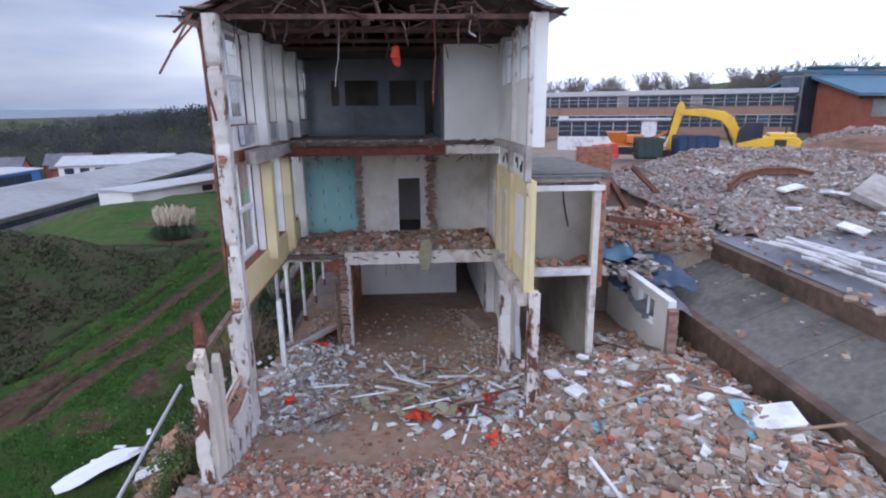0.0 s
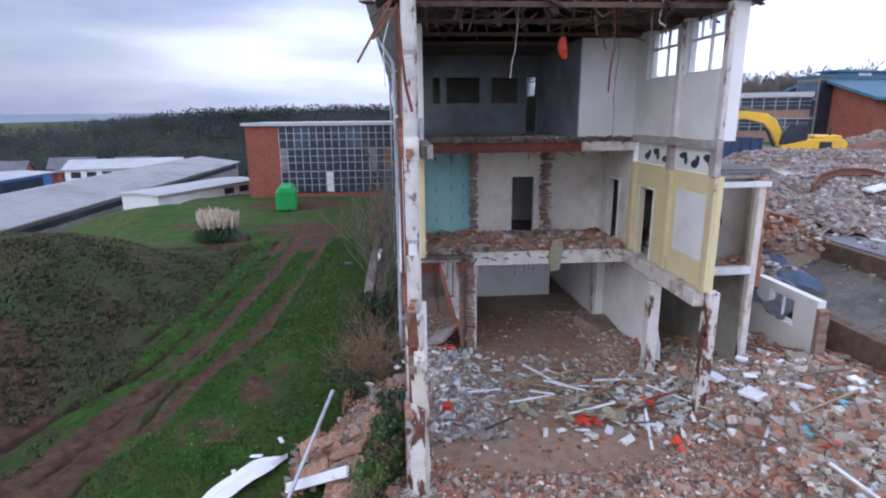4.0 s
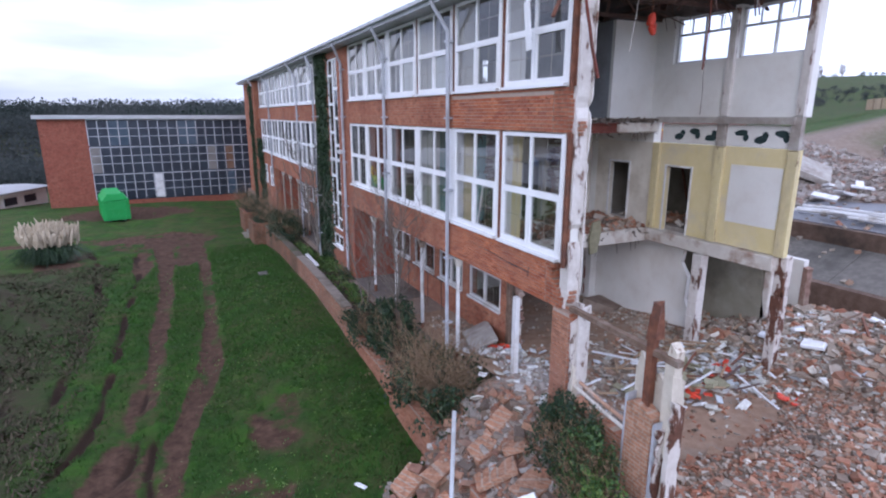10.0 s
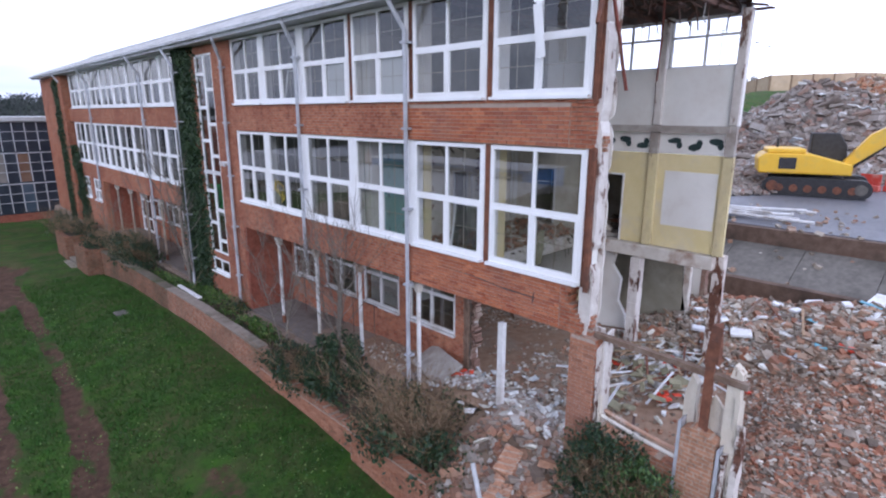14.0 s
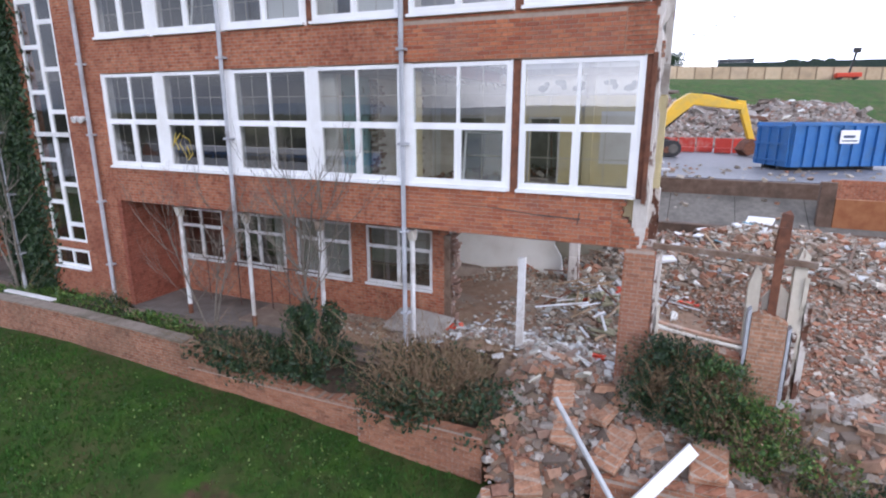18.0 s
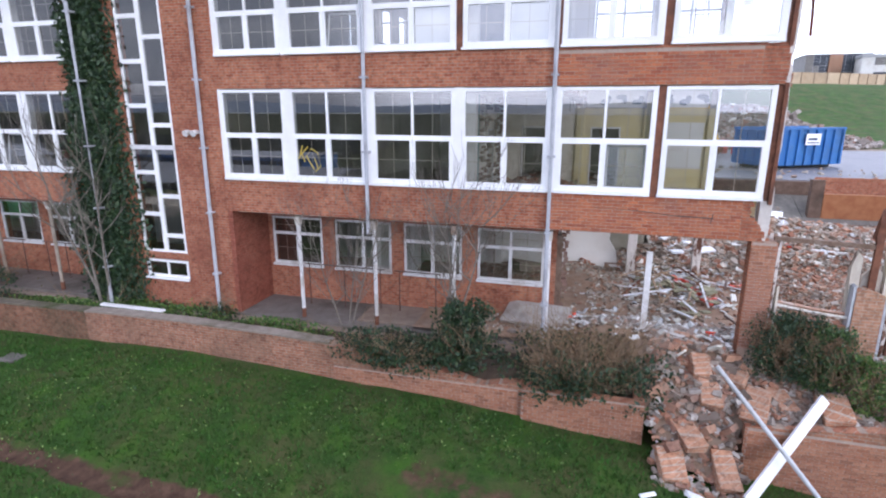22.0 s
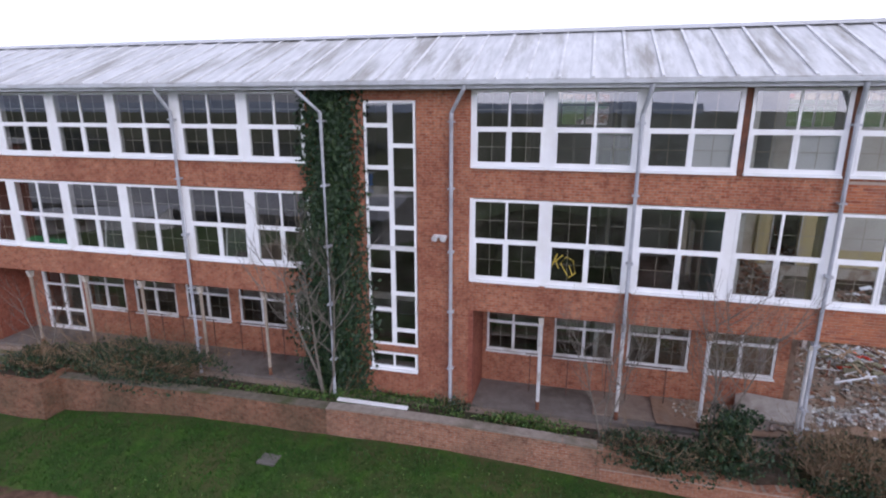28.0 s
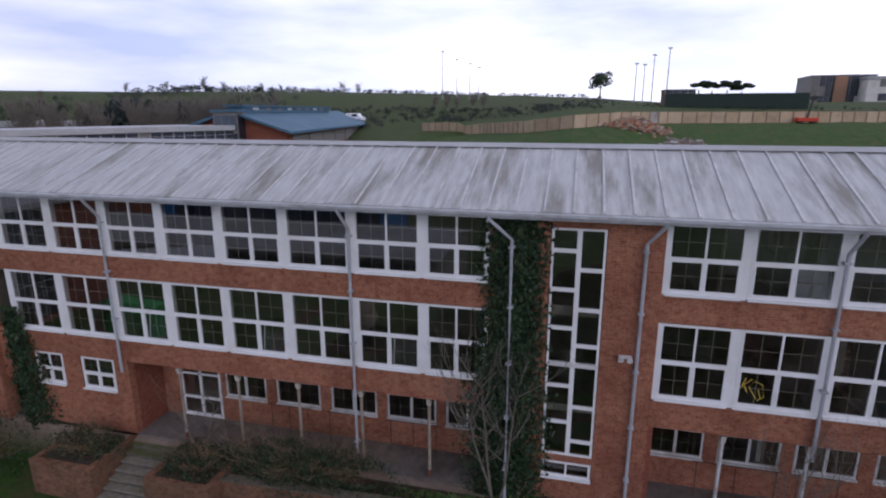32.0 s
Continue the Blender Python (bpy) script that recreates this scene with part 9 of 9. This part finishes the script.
# ridge along the western and northern horizon, distance haze put into its colour
M_RIDGE = surf("haze_coloured_hills", (0.20, 0.235, 0.27), (0.235, 0.265, 0.295), 0.004, (0.17, 0.20, 0.225), 0.0015, 1.0, bump=0.0)
V, F = [], []
for i in range(121):
    a = radians(-100 + 1.2 * i)
    h = 26 + 16 * noise.noise((i * 0.09, 0, 50)) + 5 * noise.noise((i * 0.4, 0, 51))
    for d, z in ((2300, -40), (2420, h * 0.7), (2600, h), (3000, h * 0.8)):
        V.append((d * math.sin(a), d * math.cos(a), z))
for i in range(120):
    for k in range(3):
        F.append((4 * i + k, 4 * i + k + 1, 4 * i + k + 5, 4 * i + k + 4))
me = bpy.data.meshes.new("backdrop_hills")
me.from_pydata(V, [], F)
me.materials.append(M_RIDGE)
tagged(new("backdrop_hills", me), "hills along the horizon with haze in their blue-grey colour", "hills", kind="structure")

# ---- distance: school wings, hall, fence, lights ----
def far_block(name, label, p0, p1, depth, z0, z1, floors, nw, body, glazing, fascia, wall_first=0.0, sill=0.0):
    """A far building along p0 to p1: walls, roof slab, and window grid per storey, each window with frame and pane."""
    t = thing(name, label, "building", at=(p0[0], p0[1], z0))
    a, b = Vector((p0[0], p0[1], 0)), Vector((p1[0], p1[1], 0))
    L = (b - a).length
    e = (b - a).normalized()
    nrm = Vector((e.y, -e.x, 0))
    def bx(u0, u1, w0, w1, za, zb):
        q = []
        for z in (za, zb):
            for u, w in ((u0, w0), (u1, w0), (u1, w1), (u0, w1)):
                p = a + e * u - nrm * w
                q.append((p.x, p.y, z))
        return Geo().hexa(q)
    part("wall", bx(0, L, 0.0, depth, z0 - 1.5, z1), body, t)
    part("roof", bx(-0.3, L + 0.3, -0.35, depth + 0.3, z1, z1 + fascia), M_WHITEROOF, t, "white roof edge")
    fh = (z1 - z0) / floors
    if sill < 0.5:
        part("infill_panel", bx(wall_first, L, -0.005, -0.001, z0, z1), M_FARGLASS, t, "dark infill between the windows")
    for f in range(floors):
        for i in range(nw):
            u0 = wall_first + (L - wall_first) * i / nw
            u1 = wall_first + (L - wall_first) * (i + 1) / nw
            za, zb = z0 + fh * f + sill, z0 + fh * (f + 1) - 0.10
            k = (i * 7 + f * 5 + i * i) % 19
            lit = M_UPVC_OLD if i == 6 and f == 0 else M_FARPALE if k == 5 else M_FARBOARD if k == 14 and nw < 21 else M_FARSKY if k in (2, 9) else glazing
            w = part("window", bx(u0 + 0.05, u1 - 0.05, -0.04, -0.006, za, zb), lit, t)
            part("mullion", bx(u0 - 0.028, u0 + 0.028, -0.10, -0.002, za, zb), M_FASCIA, w)
            for q in (0.36, 0.68):
                zq = za + (zb - za) * q
                part("transom", bx(u0 + 0.05, u1 - 0.05, -0.09, -0.045, zq - 0.022, zq + 0.022), M_FASCIA, w)
        part("spandrel", bx(wall_first, L, -0.11, -0.012, z0 + fh * (f + 1) - 0.07, z0 + fh * (f + 1)), M_FASCIA, t)
    return t


far_block("glazed_block", "three-storey glazed school block with a red brick end", (-20.3, 61.5), (-1.0, 61.5), 12, -0.6, 6.6, 3, 20, M_BRICK_FAR, M_FARGLASS, 0.32, wall_first=3.5, sill=0.12)
far_block("school_wing", "long two-storey school wing with a white fascia", (17, 98.2), (56.6, 79.8), 10, 3.6, 9.75, 2, 28, M_WINGBRICK, M_FARGLASS, 0.7, sill=1.25)
far_block("low_annex", "low white-framed annex in front of the school wing", (18.8, 69.6), (31.2, 65.1), 6, 3.7, 6.35, 1, 8, M_UPVC_OLD, M_FARGLASS, 0.15, sill=0.75)
hall = thing("sports_hall", "brick sports hall with a blue sheet roof", "building", at=(68, 74, 5))
e = Vector((0.985, 0.17, 0)); nn = Vector((-0.17, 0.985, 0)); o = Vector((60.4, 72.9, 0))
HALL_L, HALL_W, HALL_E, HALL_R = 64.0, 17.2, 9.3, 12.3
def hq(rows):
    return [tuple(o + e * u + nn * w + Vector((0, 0, z))) for u, w, z in rows]
def hbox(u0, u1, w0, w1, za, zb):
    return Geo().hexa(hq([(u, w, z) for z in (za, zb) for u, w in ((u0, w0), (u1, w0), (u1, w1), (u0, w1))]))
part("wall", hbox(0, HALL_L, 0, HALL_W, 2.0, HALL_E), M_BRICK_FAR, hall)
for u in (0.0, HALL_L - 0.3):
    m = HALL_W / 2
    part("gable", Geo().hexa(hq([(u, 0, HALL_E), (u + 0.3, 0, HALL_E), (u + 0.3, HALL_W, HALL_E), (u, HALL_W, HALL_E), (u, m - 0.2, HALL_R), (u + 0.3, m - 0.2, HALL_R), (u + 0.3, m + 0.2, HALL_R), (u, m + 0.2, HALL_R)])), M_BRICK_FAR, hall)
for k in range(7):
    part("wall_cladding", hbox(2.5 + 8.8 * k, 10.8 + 8.8 * k, -0.08, -0.01, 6.3, 8.7), M_FARPALE, hall, "faded beige wall cladding")
for w0, w1 in ((-1.2, HALL_W / 2), (HALL_W + 1.2, HALL_W / 2)):
    part("roof", Geo().hexa(hq([(-1.4, w0, HALL_E - 0.25), (HALL_L + 1, w0, HALL_E - 0.25), (HALL_L + 1, w1, HALL_R), (-1.4, w1, HALL_R), (-1.4, w0, HALL_E + 0.15), (HALL_L + 1, w0, HALL_E + 0.15), (HALL_L + 1, w1, HALL_R + 0.35), (-1.4, w1, HALL_R + 0.35)])), M_BLUEROOF, hall)
stair = part("glass_stair", hbox(-2.6, 0.5, HALL_W / 2 - 1.9, HALL_W / 2 + 1.9, 2.5, 12.4), M_FARPALE, hall, "glazed stair tower in the gable")
for k in range(3):
    for f in range(3):
        part("stair_pane", hbox(-2.68, -2.61, HALL_W / 2 - 1.75 + 1.2 * k, HALL_W / 2 - 0.68 + 1.2 * k, 4.2 + 2.7 * f, 6.5 + 2.7 * f), M_FARSKY if f == 2 else M_FARGLASS, stair)
for k in range(4):
    part("side_pane", hbox(-2.4 + 0.66 * k, -1.84 + 0.66 * k, HALL_W / 2 - 1.98, HALL_W / 2 - 1.905, 4.0, 12.0), M_FARGLASS, stair)
part("stair_roof", hbox(-3.0, 0.6, HALL_W / 2 - 2.2, HALL_W / 2 + 2.2, 12.4, 12.75), M_BLUEROOF, hall)
lantern = part("lantern", hbox(1.0, 52, HALL_W / 2 - 1.3, HALL_W / 2 + 1.3, HALL_R, 13.25), M_BLUEROOF, hall)
part("lantern_roof", hbox(0.5, 52.5, HALL_W / 2 - 1.7, HALL_W / 2 + 1.7, 13.25, 13.5), M_BLUEROOF, hall)
for k in range(8):
    part("lantern_window", hbox(5 + 5.6 * k, 7.4 + 5.6 * k, HALL_W / 2 - 1.38, HALL_W / 2 - 1.31, 12.75, 13.15), M_FARPALE if k % 3 else M_UPVC_OLD, lantern)

# long low range in the dip to the west
def long_range(name, label, p0, p1, width, z0, ze, zr, roof_mat, body=None, first=1.0, high=1.1, step=2.6):
    body = body or M_WHITEWALL
    t = thing(name, label, "building", at=(p0[0], p0[1], z0))
    a, b = Vector((p0[0], p0[1], 0)), Vector((p1[0], p1[1], 0))
    e = (b - a).normalized()
    n2 = Vector((e.y, -e.x, 0))
    L = (b - a).length
    def P(u, w, z):
        q = a + e * u + n2 * w
        return (q.x, q.y, z)
    part("wall", Geo().hexa([P(u, w, z) for z in (z0 - 2, ze) for u, w in ((0, 0), (L, 0), (L, width), (0, width))]), body, t)
    for s in (0, 1):
        w0, w1 = (-0.4, width / 2) if s == 0 else (width + 0.4, width / 2)
        part("roof", Geo().hexa([P(-0.4, w0, ze), P(L + 0.4, w0, ze), P(L + 0.4, w1, zr), P(-0.4, w1, zr), P(-0.4, w0, ze + 0.15), P(L + 0.4, w0, ze + 0.15), P(L + 0.4, w1, zr + 0.15), P(-0.4, w1, zr + 0.15)]), roof_mat, t)
    k = 0
    u = first
    while u < L - 2:
        for w0 in (-0.03, width + 0.03):
            part("window", Geo().hexa([P(uu, ww, z) for z in (ze - 0.4 - high, ze - 0.4) for uu, ww in ((u, w0 - 0.02), (u + 1.6, w0 - 0.02), (u + 1.6, w0 + 0.02), (u, w0 + 0.02))]), M_FARGLASS, t)
        u += step
    for u in (0.0, L):
        part("gable", Geo().hexa([P(u - 0.05, 0, ze), P(u + 0.05, 0, ze), P(u + 0.05, width, ze), P(u - 0.05, width, ze), P(u - 0.05, width / 2 - 0.2, zr), P(u + 0.05, width / 2 - 0.2, zr), P(u + 0.05, width / 2 + 0.2, zr), P(u - 0.05, width / 2 + 0.2, zr)]), body, t)
    return t


long_range("long_school_range", "long low school range with a pale sheet roof", (-49.5, 40), (-49.5, 111), 14, -6.0, -1.0, 0.12, M_GREYROOF, M_FARPALE, high=0.55, step=1.72)
long_range("low_school_wing", "low white school wing below the lawn", (-33.3, 60.6), (-26.9, 74.6), 5, -2.2, -0.25, -0.1, M_WHITEROOF, first=9.5, high=0.7)
long_range("low_school_wing", "low wing with a pale roof in the dip", (-68, 117), (-49, 121), 9, -6, -1.8, -0.3, M_WHITEROOF)
long_range("low_school_wing", "low glazed wing in the dip", (-64, 52), (-64, 86.4), 8.5, -6, -0.2, 0.05, M_WHITEROOF, M_BLUE, high=1.5, step=1.75)
for x, y, w in ((-74, 122, 7), (-80, 130, 8), (-66, 129, 6), (-88, 120, 8)):
    long_range("brick_house", "small brick house with a dark roof", (x, y), (x + w, y + 2), 6, -7, -3.0, -0.8, M_TARMAC, M_BRICK_FAR)

# timber fence on the eastern bank
fence = thing("timber_fence", "tall pale timber hoarding along the bank", "fence", at=(81, 14, 10))
FP = [(106, -34), (98, -24), (91, -8), (86, 4), (81, 14), (72, 22), (64, 29), (72, 37), (93.6, 47.9), (105, 63.5)]
for (xa, ya), (xb, yb) in zip(FP[:-1], FP[1:]):
    L = math.hypot(xb - xa, yb - ya)
    n = max(2, int(L / 2.4))
    for i in range(n):
        q0 = (xa + (xb - xa) * i / n, ya + (yb - ya) * i / n)
        q1 = (xa + (xb - xa) * (i + 0.97) / n, ya + (yb - ya) * (i + 0.97) / n)
        grey = abs(q0[1] - 15.0) < 0.9
        z0, z1 = hill(*q0), hill(*q1)
        part("panel", Geo().hexa([(q0[0] - 0.03, q0[1], z0 - 0.3), (q1[0] - 0.03, q1[1], z1 - 0.3), (q1[0] + 0.03, q1[1], z1 - 0.3), (q0[0] + 0.03, q0[1], z0 - 0.3), (q0[0] - 0.03, q0[1], z0 + 1.9), (q1[0] - 0.03, q1[1], z1 + 1.9), (q1[0] + 0.03, q1[1], z1 + 1.9), (q0[0] + 0.03, q0[1], z0 + 1.9)]), M_CONC if grey else M_FENCE if i % 3 else M_FENCE_PALE, fence, "grey steel gate panel" if grey else "")
        part("post", Geo().box(q0[0] - 0.10, q0[1] - 0.10, z0 - 0.3, q0[0] + 0.06, q0[1] + 0.10, z0 + 1.95), M_FENCE_DARK, fence)
lift = thing("boom_lift", "small orange boom lift with a dark raised arm by the hoarding", "lift", at=(89.5, -9.5, hill(89.5, -9.5)))
lz = hill(89.5, -9.5)
part("base", Geo().box(88.5, -11.2, lz + 0.3, 90.4, -8.0, lz + 0.95), M_ORANGE, lift, bevel=0.08)
for x in (88.7, 90.2):
    for y in (-10.6, -8.6):
        part("wheel", Geo().tube([(x - 0.14, y, lz + 0.32), (x + 0.14, y, lz + 0.32)], 0.33, 10), M_BLACK, lift)
part("arm", Geo().beam((89.5, -9.7, lz + 0.9), (89.5, -10.2, lz + 3.9), 0.26, 0.26), M_BLACK, lift)
part("cage", Geo().box(89.1, -10.7, lz + 3.8, 89.9, -9.8, lz + 4.5), M_BLACK, lift)
for x, y, top in ((174, 75.5, 32.2), (176, 70.9, 29.6), (178, 66.7, 28.4), (180, 63.8, 27.2), (160, 12.9, 25.8), (164, 10.2, 25.8), (166, 7.4, 28.7), (165, 3.3, 30.5)):
    z = hill(x, y)
    h = top - z
    t = thing("floodlight_mast", "slim floodlight mast on the skyline", "lamp", "floodlight masts", at=(x, y, z))
    part("mast", Geo().tube([(x, y, z - 0.5), (x, y, z + h)], 0.19, 6, 0.12), M_PIPE, t)
    part("lamp_head", Geo().box(x - 0.3, y - 0.6, z + h, x + 0.3, y + 0.6, z + h + 0.35), M_UPVC_OLD, t)
far_block("modern_block", "dark glazed block with an orange-brown stripe on the skyline", (215, -52.8), (213.5, -72.4), 20, 14.0, 24.6, 3, 9, M_FARPALE, M_FARGLASS, 0.35, wall_first=2.4, sill=0.2)
solid("modern_block_stripe", Geo().box(213.2, -63.6, 13.8, 214.0, -59.6, 24.5), M_BRICK_ORANGE, "orange-brown cladding strip on the modern block", "cladding")
far_block("modern_block", "white two-storey wing of the modern block on the skyline", (205.5, -66.6), (201, -110), 18, 13.5, 22.8, 2, 11, M_WHITEWALL, M_FARGLASS, 1.0, wall_first=3.5, sill=2.2)
wall("wall_far_grey", Geo().box(140, -27, hill(142, -10) - 2, 142, 6.8, 16.8), M_HOARDING, "long dark green hoarding on the skyline")
far_block("brown_block", "low brown flat-roofed block behind the hoarding", (144, 6.4), (144, -1.2), 8, 14.6, 17.9, 1, 4, M_FARBOARD, M_FARGLASS, 0.15, sill=1.2)
far_block("flat_roofed_block", "distant flat-roofed block with a deep white fascia", (79.5, 155), (83.4, 121), 12, 5.0, 9.2, 1, 9, M_WINGBRICK, M_FARGLASS, 1.25, sill=1.0)
van = thing("white_van", "white van parked by the hall", "van", at=(119, 85, hill(119, 85)))
zz = hill(119, 87) + 0.05
part("body", Geo().prism([(83.2, zz + 0.35), (88.0, zz + 0.35), (88.0, zz + 2.15), (84.6, zz + 2.15), (84.0, zz + 1.3), (83.2, zz + 1.15)], 118, 120, "x"), M_UPVC, van, bevel=0.1)
for y in (84.2, 87.0):
    part("wheel", Geo().tube([(117.95, y, zz + 0.35), (118.2, y, zz + 0.35)], 0.38, 12), M_BLACK, van)
part("side_window", Geo().box(117.96, 84.8, zz + 1.35, 117.995, 86.2, zz + 1.9), M_FARGLASS, van)
chunks("brick_rubble", "red brick heap below the hoarding", 900, lambda r: (lambda x, y: (x, y, hill(x, y) + 1.2 * smooth01(5.0, 0, math.hypot(x - 69, y - 20)), 1.0))(r.gauss(69, 1.8), r.gauss(20, 2.0)), (0.25, 0.6), M_RUBBLE_BRICK, 66)

# ---- bricks of the nearest walls ----
def brick_piece_mat(name, stops):
    m, n, l, b = base_mat(name, 0.9)
    oi = n.new("ShaderNodeObjectInfo")
    g = n.new("ShaderNodeNewGeometry")
    col = ramp_node(n, l, oi.outputs["Random"], stops)
    f = ramp_node(n, l, noise_node(n, l, g.outputs["Position"], 16, 4), [(0.3, (0.68, 0.68, 0.68)), (0.7, (1.2, 1.2, 1.2))])
    col = mix_node(n, l, 0.8, col, f, "MULTIPLY")
    st = ramp_node(n, l, noise_node(n, l, g.outputs["Position"], 0.8, 5), [(0.45, (0, 0, 0)), (0.75, (0.6, 0.6, 0.6))])
    col = mix_node(n, l, st, col, (0.25, 0.13, 0.10))
    l.new(col, b.inputs["Base Color"])
    bump_node(n, l, noise_node(n, l, g.outputs["Position"], 40, 3), 0.4, 0.01, b)
    return m


M_BRICKP = brick_piece_mat("red_brick_piece", [(0.0, (0.36, 0.108, 0.053)), (0.4, (0.44, 0.156, 0.078)), (0.75, (0.52, 0.195, 0.096)), (1.0, (0.295, 0.09, 0.05))])
M_BRICKOP = brick_piece_mat("weathered_brick_piece", [(0.0, (0.36, 0.155, 0.090)), (0.35, (0.46, 0.235, 0.148)), (0.7, (0.40, 0.19, 0.115)), (1.0, (0.28, 0.135, 0.085))])
M_MORTAR = surf("lime_mortar", (0.36, 0.29, 0.24), (0.44, 0.36, 0.30), 12.0, None, 0.5, 0.95)
brick_me = {}
for key, mt in (("red", M_BRICKP), ("old", M_BRICKOP)):
    for nm, w in (("full", 0.215), ("half", 0.1025)):
        g = Geo().prism([(-w / 2, -0.0325), (w / 2, -0.0325), (w / 2, 0.0325), (-w / 2, 0.0325)], -0.012, 0.0, "x")
        for i, v in enumerate(g.v):
            if v[0] < -0.005:
                g.v[i] = (v[0], v[1] * 0.975, v[2] * 0.93)
        me = g.mesh("brick")
        me.materials.append(mt)
        brick_me[key, nm] = me


def brick_skin(parent, x, y0, y1, z0, z1, key, skip=None):
    """Stretcher courses laid on a west-facing wall, one object a brick."""
    bed = part("mortar_bed", Geo().box(x - 0.004, y0, z0, x - 0.001, y1, z1), M_MORTAR, parent)
    rr = random.Random(int(abs(y0) * 100 + z0 * 10))
    row, z = 0, z0 + 0.0375
    while z < z1 - 0.03:
        y = y0 + (0.1125 if row % 2 else 0.0) + 0.1125
        while y < y1 - 0.10:
            if skip is None or not skip(y, z):
                o = new("brick", brick_me[key, "full"])
                o.parent = parent
                o.matrix_parent_inverse = Matrix.Translation(-parent.location)
                o.matrix_basis = pose(x - 0.002 - rr.uniform(0, 0.004), y, z, rr.uniform(-0.6, 0.6), 0, rr.uniform(-0.8, 0.8))
            y += 0.225
        ends = [(y0 + 0.003, y0 + 0.1075)] if row % 2 else []
        if y1 - (y - 0.1075) > 0.03:
            ends.append((y - 0.1075, y1))
        for ya, yb in ends:
            if skip is None or not skip(ya, z):
                o = new("brick", brick_me[key, "half"])
                o.parent = parent
                o.matrix_parent_inverse = Matrix.Translation(-parent.location)
                o.matrix_basis = pose(x - 0.002 - rr.uniform(0, 0.004), (ya + yb) / 2, z) @ Matrix.Diagonal((1, (yb - ya) / 0.1025, 1, 1))
        z += 0.075
        row += 1


for nm, y0, y1, z0, z1, key in (("wall_west_band_lower", 12.45, 16.58, 3.40, 4.22, "red"), ("wall_west_band_upper", 12.45, 16.58, 6.68, 7.42, "red"), ("wall_planter_near", 14.22, 16.84, -1.0, 0.0, "old"), ("wall_retaining_broken", 16.95, 21.6, -0.95, -0.10, "old"), ("brick_pier", 11.67, 12.16, 0.9, 3.36, "old"), ("wall_brick_block", 9.6, 12.2, -1.7, -0.15, "old")):
    x = {"wall_planter_near": -5.72, "wall_retaining_broken": -5.598, "wall_brick_block": -5.75}.get(nm, XF)
    brick_skin(bpy.data.objects[nm], x, y0, y1, z0, z1, key)
